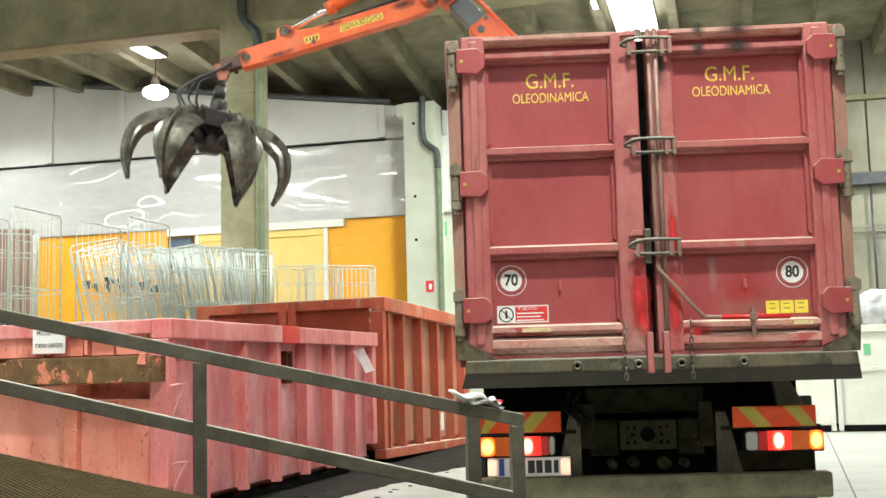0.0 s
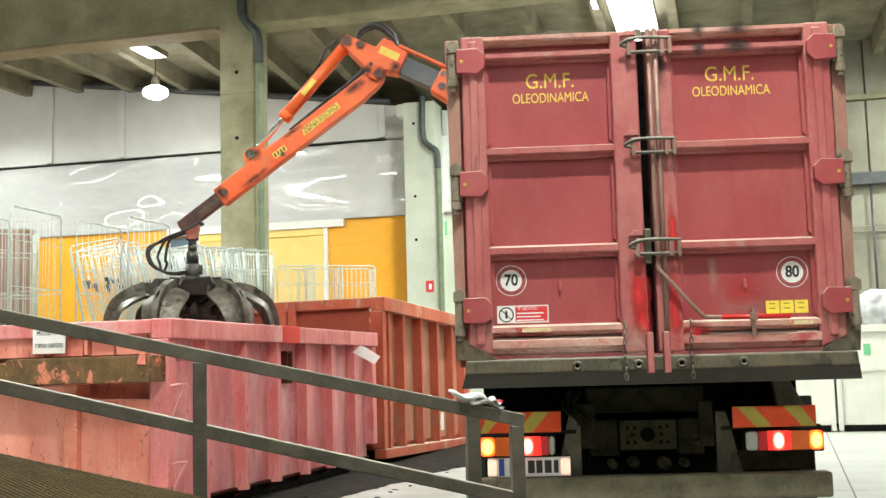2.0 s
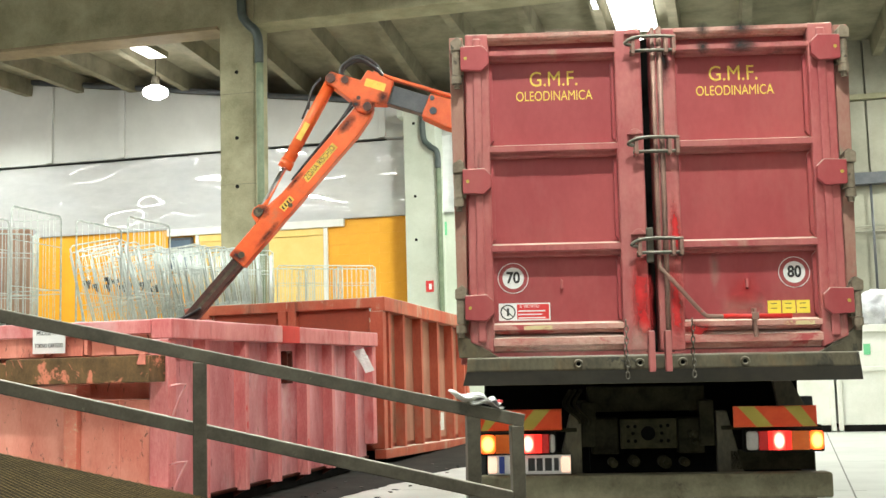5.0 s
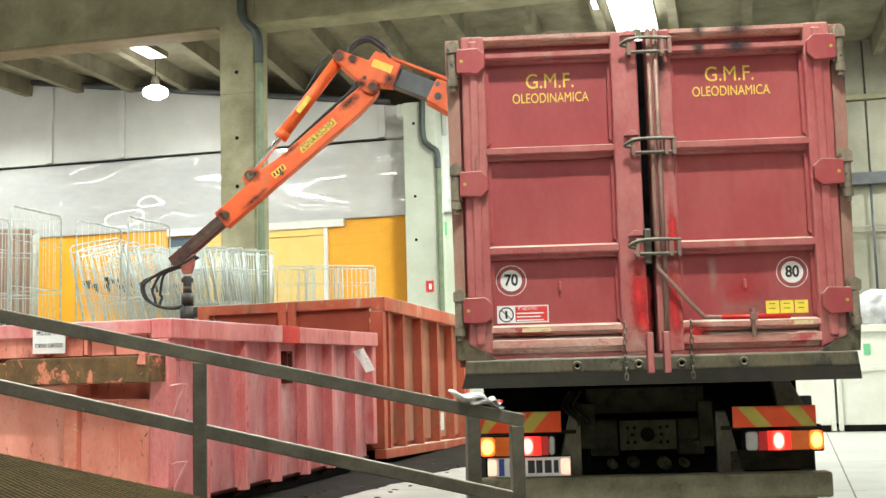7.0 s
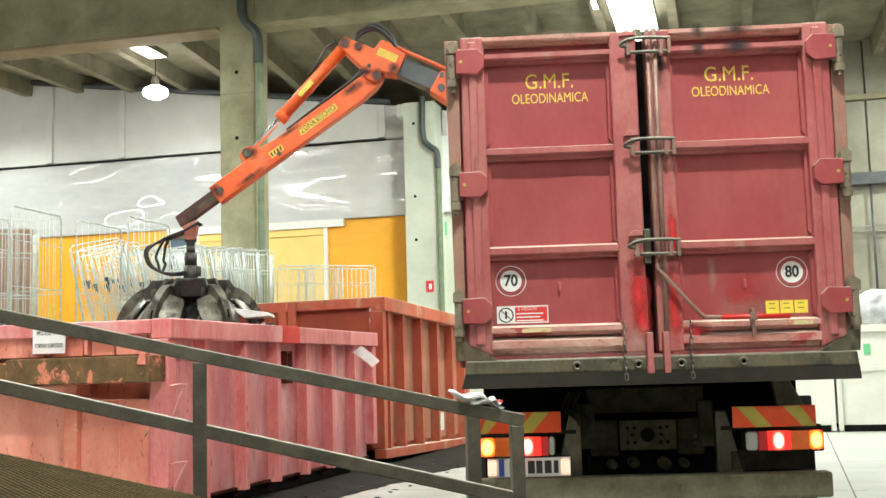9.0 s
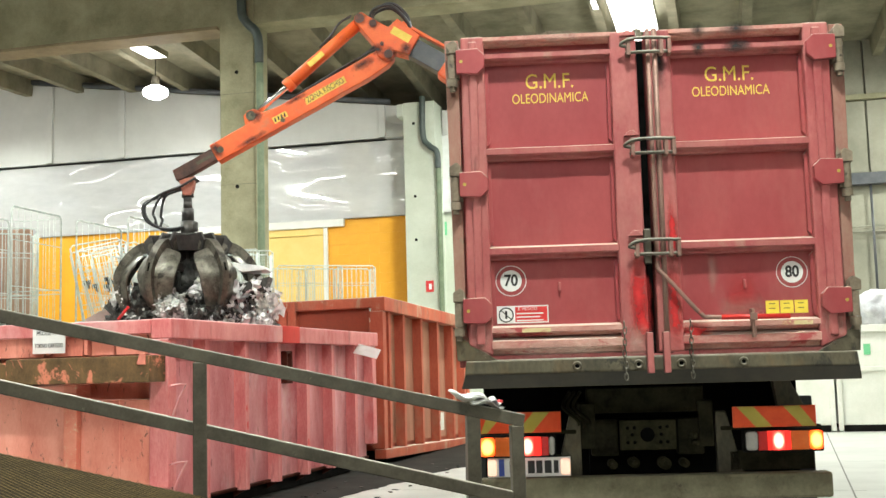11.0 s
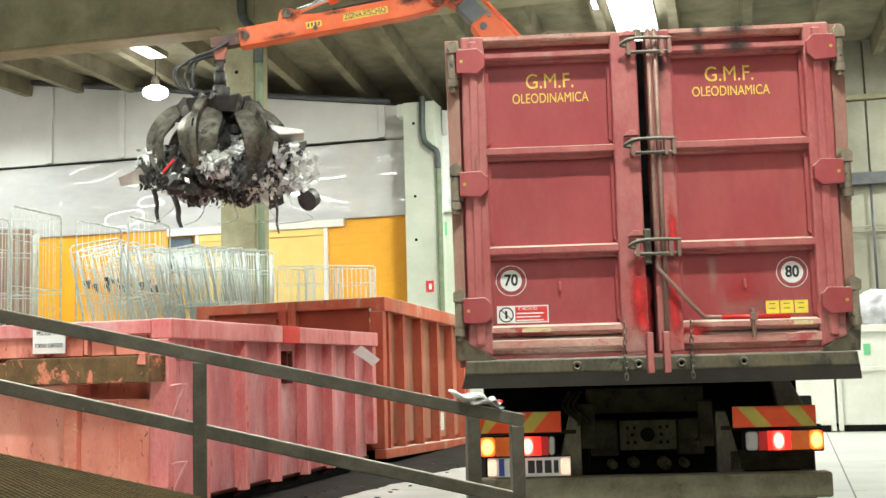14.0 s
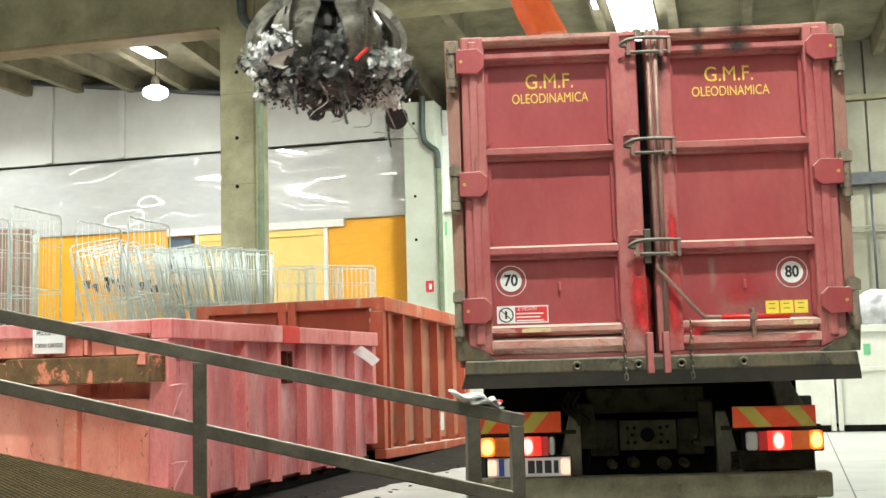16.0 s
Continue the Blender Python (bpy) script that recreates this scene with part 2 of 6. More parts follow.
YELLOWDECAL = surface("yellow_decal", (0.78, 0.62, 0.06), (0.84, 0.68, 0.09), 9, 0.5, 0, 0)
REDDECAL = surface("red_decal", (0.62, 0.03, 0.03), (0.68, 0.05, 0.05), 9, 0.5, 0, 0)
CHEVRED = surface("orange_red_reflector", (0.70, 0.06, 0.012), (0.78, 0.09, 0.02), 9, 0.4, 0, 0, (0.2, 0.03, 0.012), 0.66, 50, 14)
CHEVYEL = surface("dull_yellow_reflector", (0.42, 0.33, 0.05), (0.48, 0.38, 0.07), 9, 0.4, 0, 0)
CLEARLENS = surface("clear_lens", (0.35, 0.33, 0.31), (0.45, 0.43, 0.40), 9, 0.15, 0, 0)
REDLENS = surface("red_lens", (0.58, 0.02, 0.02), (0.64, 0.03, 0.03), 9, 0.15, 0, 0)
AMBERLENS = surface("amber_lens", (0.72, 0.13, 0.02), (0.8, 0.17, 0.03), 9, 0.15, 0, 0)
CARDBOARD = surface("brown_cardboard", (0.36, 0.22, 0.15), (0.44, 0.28, 0.2), 2, 0.8, 0, 0.1)
GREENSIGN = surface("green_sign", (0.12, 0.5, 0.24), (0.2, 0.58, 0.3), 9, 0.5, 0, 0)
BAG = surface("grey_plastic_bag", (0.42, 0.43, 0.46), (0.62, 0.63, 0.66), 5, 0.35, 0, 0.4)
GLASSBLUE = surface("dark_window_glass", (0.10, 0.14, 0.19), (0.16, 0.21, 0.27), 1, 0.1, 0, 0)
def bulb(name, edge, core, low, high):
    """A lens lit from within by one bulb: brightest in the middle of the lens."""
    m = glow(name, edge, 1.0)
    n, l = m.node_tree.nodes, m.node_tree.links
    bs = n["Principled BSDF"]
    tc, mp, ln, rc, rs = (n.new("ShaderNode" + k) for k in ("TexCoord", "Mapping", "VectorMath", "ValToRGB", "MapRange"))
    mp.inputs["Location"].default_value, mp.inputs["Scale"].default_value = (-1, 0, -1), (2, 0, 2)
    l.new(tc.outputs["Generated"], mp.inputs[0])
    ln.operation = "LENGTH"
    l.new(mp.outputs[0], ln.inputs[0])
    rc.color_ramp.elements[0].position, rc.color_ramp.elements[1].position = 0.6, 1.2
    rc.color_ramp.elements[0].color, rc.color_ramp.elements[1].color = (*core, 1), (*edge, 1)
    l.new(ln.outputs["Value"], rc.inputs[0])
    rs.inputs[1].default_value, rs.inputs[2].default_value, rs.inputs[3].default_value, rs.inputs[4].default_value = 0.5, 1.2, high, low
    l.new(ln.outputs["Value"], rs.inputs[0])
    l.new(rc.outputs[0], bs.inputs["Emission Color"])
    l.new(rs.outputs[0], bs.inputs["Emission Strength"])
    return m


LAMPGLOW = glow("lamp_glow", (1.0, 0.97, 0.95), 32)
ADDEDSTRIP = glow("added_light_strip", (1.0, 0.99, 0.95), 11)
SKYLIGHT = glow("skylight_daylight", (0.98, 1.0, 1.0), 7)
TAILRED = glow("lit_red_bulb", (1.0, 0.03, 0.02), 0.9)
TAILCORE = bulb("lit_red_core", (1.0, 0.045, 0.03), (1.0, 0.42, 0.30), 1.3, 4.5)
TAILAMBER = bulb("lit_amber_bulb", (1.0, 0.13, 0.008), (1.0, 0.42, 0.10), 1.2, 4.5)
PLATEGLOW = glow("lit_plate_lamp", (1.0, 0.72, 0.55), 0.7)


def sheeting_material():
    """Wavy, hazy plastic film that mirrors the lamps."""
    m = surface("clear_plastic_sheeting", (0.70, 0.71, 0.73), (0.90, 0.91, 0.92), 0.5, 0.14, 0.0, 0.0, None, 0.6, 6, 3, (0.5, 1, 1.6))
    n, l = m.node_tree.nodes, m.node_tree.links
    bs = n["Principled BSDF"]
    bs.inputs["IOR"].default_value = 2.2
    bs.inputs["Metallic"].default_value = 0.3
    for k in list(bs.inputs["Roughness"].links):
        l.remove(k)
    bs.inputs["Roughness"].default_value = 0.03
    return m


SHEETING = sheeting_material()

# ---- mesh helpers ----


def box(bm, x0, x1, y0, y1, z0, z1, bevel=0.0, m=None):
    r = bmesh.ops.create_cube(bm, size=1.0)
    vs = r["verts"]
    for v in vs:
        v.co = Vector(((x0 + x1) / 2 + v.co.x * (x1 - x0), (y0 + y1) / 2 + v.co.y * (y1 - y0), (z0 + z1) / 2 + v.co.z * (z1 - z0)))
    if bevel:
        es = list({e for v in vs for e in v.link_edges})
        vs = bmesh.ops.bevel(bm, geom=es, offset=bevel, segments=2, affect="EDGES", profile=0.5)["verts"]
    if m is not None:
        bmesh.ops.transform(bm, matrix=m, verts=vs)
    return bm


def rod(bm, a, b, r, seg=10, r2=None):
    a, b = Vector(a), Vector(b)
    d = b - a
    m = Matrix.Translation((a + b) / 2) @ d.to_track_quat("Z", "Y").to_matrix().to_4x4()
    bmesh.ops.create_cone(bm, cap_ends=True, segments=seg, radius1=r, radius2=r if r2 is None else r2, depth=d.length, matrix=m)
    return bm


def tube(bm, pts, r, seg=8):
    """A round bar along a smooth line of points."""
    pts = [Vector(p) for p in pts]
    rings = []
    side = None
    for i, p in enumerate(pts):
        d = (pts[min(i + 1, len(pts) - 1)] - pts[max(i - 1, 0)]).normalized()
        if side is None:
            side = d.orthogonal().normalized()
        side = (side - d * side.dot(d)).normalized()
        up = d.cross(side)
        rings.append([bm.verts.new(p + (side * math.cos(k * 2 * math.pi / seg) + up * math.sin(k * 2 * math.pi / seg)) * r) for k in range(seg)])
    for a, b in zip(rings, rings[1:]):
        for k in range(seg):
            bm.faces.new((a[k], a[(k + 1) % seg], b[(k + 1) % seg], b[k]))
    bm.faces.new(rings[0][::-1])
    bm.faces.new(rings[-1])
    return bm


def curve(points, n=14):
    """Smooth line through a few points (Catmull-Rom)."""
    p = [Vector(q) for q in points]
    p = [p[0] * 2 - p[1]] + p + [p[-1] * 2 - p[-2]]
    out = []
    for i in range(1, len(p) - 2):
        for k in range(n):
            t = k / n
            out.append(0.5 * (2 * p[i] + (p[i + 1] - p[i - 1]) * t + (2 * p[i - 1] - 5 * p[i] + 4 * p[i + 1] - p[i + 2]) * t * t + (3 * p[i] - p[i - 1] - 3 * p[i + 1] + p[i + 2]) * t ** 3))
    return out + [p[-2]]


def prism(bm, outline, y0, y1, bevel=0.0):
    """Outline in (x, z), extruded along y."""
    a = [bm.verts.new((x, y0, z)) for x, z in outline]
    b = [bm.verts.new((x, y1, z)) for x, z in outline]
    faces = [bm.faces.new(a), bm.faces.new(b[::-1])]
    n = len(a)
    for i in range(n):
        faces.append(bm.faces.new((a[i], b[i], b[(i + 1) % n], a[(i + 1) % n])))
    bmesh.ops.recalc_face_normals(bm, faces=faces)
    if bevel:
        bmesh.ops.bevel(bm, geom=list({e for f in faces for e in f.edges}), offset=bevel, segments=2, affect="EDGES", profile=0.5)
    return bm


def mesh(name, bm, material, smooth=False):
    me = bpy.data.meshes.new(name)
    bmesh.ops.recalc_face_normals(bm, faces=bm.faces[:])
    bm.to_mesh(me)
    bm.free()
    me.materials.append(material)
    if smooth:
        for p in me.polygons:
            p.use_smooth = True
    return me


def part(name, bm, material, parent, label="", smooth=False):
    ob = new(name, mesh(name, bm, material, smooth))
    ob.parent = parent
    if label:
        tagged(ob, label)
    return ob


def solid(name, bm, material, label, category="", kind="", smooth=False, m=None):
    ob = new(name, mesh(name, bm, material, smooth))
    if m is not None:
        ob.matrix_world = m
    return tagged(ob, label, category, "", kind)


def base(name, m, label, category, group=""):
    ob = new(name)
    ob.matrix_world = m
    return tagged(ob, label, category, group)


def writing(name, text, size, material, parent, m, label="", width=None, shear=0.0, bold=0.0):
    """Raised lettering as a mesh; m places its middle."""
    cu = bpy.data.curves.new(name, "FONT")
    cu.body, cu.size, cu.align_x, cu.align_y, cu.extrude, cu.shear = text, size, "CENTER", "CENTER", 0.0012, shear
    cu.offset = bold
    tmp = bpy.data.objects.new(name, cu)
    scene.collection.objects.link(tmp)
    bpy.context.view_layer.update()
    me = bpy.data.meshes.new_from_object(tmp.evaluated_get(bpy.context.evaluated_depsgraph_get()))
    bpy.data.objects.remove(tmp)
    if width:
        have = max(v.co.x for v in me.vertices) - min(v.co.x for v in me.vertices)
        for v in me.vertices:
            v.co.x *= width / have
    me.materials.clear()
    me.materials.append(material)
    ob = new(name, me)
    ob.parent = parent
    ob.matrix_local = m
    if label:
        tagged(ob, label)
    return ob


UPRIGHT = pose(0, 0, 0, 90)          # lettering that faces -y

# ---- hall: the long axis is y ----
bm = bmesh.new()
box(bm, -40, 40, -40, 60, -0.3, 0)
floor = solid("floor", bm, FLOOR, "smooth grey concrete hall floor, lightly stained", "floor", "structure")
bm = bmesh.new()
for x0, y0, x1, y1 in ((1.68, 22.4, 1.13, 11.9), (1.13, 11.9, 0.9, 7.0), (1.4, 16.0, 9.0, 16.3), (-4.6, 12.6, 1.3, 12.5)):
    a, b = Vector((x0, y0, 0.002)), Vector((x1, y1, 0.002))
    nrm = (b - a).cross(Vector((0, 0, 1))).normalized() * 0.009
    bm.faces.new([bm.verts.new(p) for p in (a - nrm, b - nrm, b + nrm, a + nrm)])
part("joint", bm, surface("floor_joint_filler", (0.13, 0.13, 0.12), (0.22, 0.22, 0.20), 6, 0.8, 0, 0), floor, "thin dark floor joints")


def wall_top(x):
    return 6.33 + (x + 5.64) * (6.85 - 6.33) / (-9.41 + 5.64)


FAR = 1.26                # size of the far hall against the first plan, about the eye


def far(x, y, z):
    return Vector((x * FAR, y * FAR, 1.35 + (z - 1.35) * FAR))


def hbox(bm, x0, x1, y0, y1, z0, z1, bevel=0.0):
    a, b = far(x0, y0, z0), far(x1, y1, z1)
    return box(bm, a.x, b.x, a.y, b.y, max(a.z, 0.0), b.z, bevel)


# back wall of the near bay: block base, film band, white panels above
bm = bmesh.new()
hbox(bm, -20, -5.02, 20.32, 20.6, 0, 4.26)
wall_back = solid("wall_back", bm, ORANGE, "yellow-orange painted block wall with a shutter opening", "wall", "structure")
bm = bmesh.new()
hbox(bm, -20, -3.9, 20.36, 20.6, 4.26, 5.74)
nx, nz = 240, 40
sheet = bmesh.new()
grid = []
for i in range(nx + 1):
    col = []
    for k in range(nz + 1):
        x, z = -20 + 16.1 * i / nx, 4.265 + 1.46 * k / nz
        d = 0.16 * noise.noise(Vector((x * 0.35, 0.3, z * 0.8))) + 0.06 * noise.noise(Vector((x * 0.8, 7.3, z * 1.9))) + 0.004 * noise.noise(Vector((x * 2.6, 3.1, z * 4.2)))
        col.append(sheet.verts.new(far(x, 20.30 + d * 0.55, z)))
    grid.append(col)
for i in range(nx):
    for k in range(nz):
        sheet.faces.new((grid[i][k], grid[i + 1][k], grid[i + 1][k + 1], grid[i][k + 1]))
wall_film_backing = solid("wall_upper", bm, WHITEWALL, "pale wall behind clear plastic sheeting", "wall", "structure")
film_ob = solid("plastic_sheeting", sheet, SHEETING, "wavy shiny clear plastic sheeting hung below white panels", "sheeting", "structure", True)


def panel(x0, x1, y0, y1, z0, gap=0.0):
    """A wall panel whose upper edge follows the fall of the roof."""
    bm = bmesh.new()
    ring = [(x0, z0), (x1, z0), (x1, wall_top(x1) - gap), (x0, wall_top(x0) - gap)]
    return prism(bm, [(far(x, 0, z).x, far(x, 0, z).z) for x, z in ring], y0 * FAR, y1 * FAR, 0.008)


panel_wall = solid("wall_panels", panel(-20, -3.9, 20.32, 20.6, 5.74, 0.02), WHITEWALL, "white painted upper wall of wide panels", "wall", "structure")
for x0, x1 in ((-20, -17.2), (-17.16, -15.6), (-15.54, -13.32), (-13.28, -11.68), (-11.64, -9.3), (-9.26, -6.2), (-6.16, -5.02)):
    part("panel", panel(x0, x1, 20.24, 20.32, 5.76), WHITEWALL, panel_wall)
for x0 in (-13.36, -11.72, -9.33, -6.23):
    part("joint_strip", panel(x0, x0 + 0.13, 20.17, 20.26, 5.77, 0.01), WHITEWALL, panel_wall, "pale strip over a panel joint")
bm = bmesh.new()
hbox(bm, -5.02, -3.9, 20.32, 20.6, 0, 4.26)
wall_pale = solid("wall_pale", bm, COLPAINT, "pale painted wall beside the column", "wall", "structure")
bm = bmesh.new()
hbox(bm, -20, -3.9, 22.6, 22.8, 5.5, 8.6)
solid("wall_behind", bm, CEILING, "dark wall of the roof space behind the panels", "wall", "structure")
bm = bmesh.new()
hbox(bm, -20, -6.1, 20.22, 20.31, 5.724, 5.735)
part("ledge", bm, DARK, panel_wall, "thin dark edge strip")

# ceiling of ribs that fall from the beam to the back wall
bm = bmesh.new()
for y0, y1, za, zb in ((17.4, 30, 7.55, 7.55), (-26, 17.4, 8.3, 8.3)):
    hbox(bm, -20, 12, y0, y1, za, za + 0.2)
x = -19.9
while x < 11:
    yb = 22.6 if x < -5.2 else 26.0
    zt = max(6.30, min(7.3, wall_top(x) - 0.05)) if x < -5.2 else 6.9
    for dx, w in ((0.0, 0.16),):
        v = [bm.verts.new(far(*p)) for p in ((x, 17.3, 7.12), (x + w, 17.3, 7.12), (x + w + 0.05, 17.3, 7.7), (x - 0.05, 17.3, 7.7), (x, yb, zt), (x + w, yb, zt), (x + w + 0.05, yb, zt + 0.6), (x - 0.05, yb, zt + 0.6))]
        for f in ((0, 1, 2, 3), (7, 6, 5, 4), (0, 4, 5, 1), (1, 5, 6, 2), (2, 6, 7, 3), (3, 7, 4, 0)):
            bm.faces.new([v[i] for i in f])
    # slab between this rib and the next, following the fall
    v = [bm.verts.new(far(*p)) for p in ((x, 17.3, 7.42), (x + 1.3, 17.3, 7.42), (x + 1.3, yb, zt + 0.36), (x, yb, zt + 0.36))]
    w2 = [bm.verts.new(p.co + Vector((0, 0, 0.1))) for p in v]
    bm.faces.new(v)
    bm.faces.new(w2[::-1])
    x += 1.2
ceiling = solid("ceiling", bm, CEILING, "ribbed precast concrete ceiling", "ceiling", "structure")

bm = bmesh.new()
hbox(bm, -20, 12, 16.85, 17.4, 7.1, 8.4, 0.02)
beam = solid("beam", bm, CONCRETE, "deep raw concrete roof beam on columns", "beam", "structure")
# beam's underside, its brown light put into this strip's colour
bm = bmesh.new()
hbox(bm, -20, -7.95, 16.8, 17.3, 7.06, 7.12, 0.01)
part("flange", bm, surface("beam_underside_brown", (0.17, 0.125, 0.07), (0.25, 0.20, 0.12), 2, 0.8, 0, 0.15), beam, "beam underside strip, brown for the light on it")

bm = bmesh.new()
hbox(bm, -7.9, -7.3, 16.8, 17.38, 0, 8.4, 0.02)
column = solid("column", bm, CONCRETE, "raw concrete column with a dark rainwater pipe", "column", "structure")
bm = bmesh.new()
hbox(bm, -5.62, -5.02, 19.75, 20.34, 0, 6.28, 0.015)
column_pale = solid("column", bm, COLPAINT, "pale green-white painted concrete column", "column", "structure")
bm = bmesh.new()
hbox(bm, -5.74, -5.62, 19.74, 20.3, 6.02, 6.26, 0.02)
part("corbel", bm, COLPAINT, column_pale, "pale corbel at the column head")
for z in (7.136, 5.24):
    bm = bmesh.new()
    box(bm, -7.9 * FAR - 0.003, -7.3 * FAR + 0.003, 21.164, 21.3, z - 0.007, z + 0.007)
    part("casting_joint", bm, CEILING, column, "thin casting joint")


def pipe(name, pts, r, material, parent, label):
    bm = bmesh.new()
    tube(bm, curve([far(*p) for p in pts], 10), r * FAR, 12)
    return part(name, bm, material, parent, label, True)


pipe("drain_pipe", [(-7.47, 16.72, 8.3), (-7.47, 16.72, 7.35), (-7.40, 16.72, 7.12), (-7.22, 16.72, 6.92), (-7.17, 16.72, 6.7), (-7.17, 16.72, 6.4)], 0.075, GREENPIPE, column, "dark plastic rainwater pipe with two bends")
pipe("downpipe", [(-7.17, 16.75, 6.5), (-7.17, 16.75, 3.0), (-7.17, 16.75, 0.0)], 0.06, PALEGREEN, column, "pale green downpipe")
pipe("drain_pipe", [(-5.22, 19.66, 6.35), (-5.22, 19.66, 5.62), (-5.10, 19.66, 5.42), (-4.97, 19.66, 5.3), (-4.95, 19.66, 5.0)], 0.055, GREENPIPE, column_pale, "dark plastic rainwater pipe with a bend")
pipe("downpipe", [(-4.95, 19.68, 5.1), (-4.95, 19.68, 2.5), (-4.95, 19.68, 0.0)], 0.05, PALEGREEN, column_pale, "pale green downpipe")

# far right bay and closing walls
bm = bmesh.new()
box(bm, -5.0, 12, 28.0, 28.3, 0, 11)
wall_far = solid("wall_far", bm, BEIGEWALL, "grey-beige concrete panel wall of the far bay", "wall", "structure")
for i, x0 in enumerate((-4.05, -1.55, 0.95, 3.45, 5.95, 8.45)):
    bm = bmesh.new()
    box(bm, x0, x0 + 2.46, 27.9, 28.0, 5.7, 7.42, 0.015)
    box(bm, x0, x0 + 2.46, 27.88, 28.0, 7.57, 10.8, 0.015)
    part("panel", bm, BEIGEWALL, wall_far)
bm = bmesh.new()
box(bm, -5.9, 11.8, 27.78, 28.0, 7.43, 7.56, 0.01)
part("ledge", bm, CONCRETE, wall_far)
bm = bmesh.new()
box(bm, -5.9, 11.8, 27.75, 28.0, 5.4, 5.68, 0.01)
part("ledge", bm, DARKGREY, wall_far, "dark steel strip along the wall")
bm = bmesh.new()
box(bm, -5.1, -4.92, 25.98, 28.3, 0, 11)
solid("wall_return", bm, COLPAINT, "pale return wall between the bays", "wall", "structure")
bm = bmesh.new()
box(bm, 11.8, 12, -32, 28.3, 0, 11)
solid("wall_east", bm, BEIGEWALL, "grey-beige side wall", "wall", "structure")
bm = bmesh.new()
box(bm, -26.2, -26, -32, 26, 0, 11)
solid("wall_west", bm, WHITEWALL, "white side wall", "wall", "structure")
bm = bmesh.new()
box(bm, -26.2, 12, -32.3, -32, 0, 11)
solid("wall_south", bm, BEIGEWALL, "grey-beige end wall", "wall", "structure")

# services on the far wall and a tray over the white panels
for name, pts, r, mat in (("pipe", [(3.42, 27.85, 2.2), (3.42, 27.85, 5.4)], 0.03, DARKGREY), ("pipe", [(1.0, 27.87, 4.42), (8.0, 27.87, 4.42)], 0.02, BEIGEWALL), ("pipe", [(1.0, 27.87, 4.30), (8.0, 27.87, 4.30)], 0.02, BEIGEWALL)):
    bm = bmesh.new()
    tube(bm, pts, r, 8)
    part(name, bm, mat, wall_far, "thin wall pipe", True)
bm = bmesh.new()
tube(bm, [far(-14.5, 20.2, wall_top(-14.5) + 0.06), far(-6.0, 20.2, wall_top(-6.0) + 0.06)], 0.07, 8)
part("cable_tray", bm, DARKGREY, panel_wall, "dark pipe along the top of the panels", True)

# ---- raised dock behind the containers ----
bm = bmesh.new()
box(bm, -26, -8.15, 12.0, 25.5, 0, 2.0, 0.02)
box(bm, -8.15, -6.3, 21.4, 25.5, 0, 2.0, 0.02)
dock = solid("loading_dock", bm, surface("dock_concrete", (0.34, 0.34, 0.31), (0.46, 0.46, 0.42), 1.2, 0.8, 0, 0.15), "raised grey concrete loading dock", "dock", "structure")


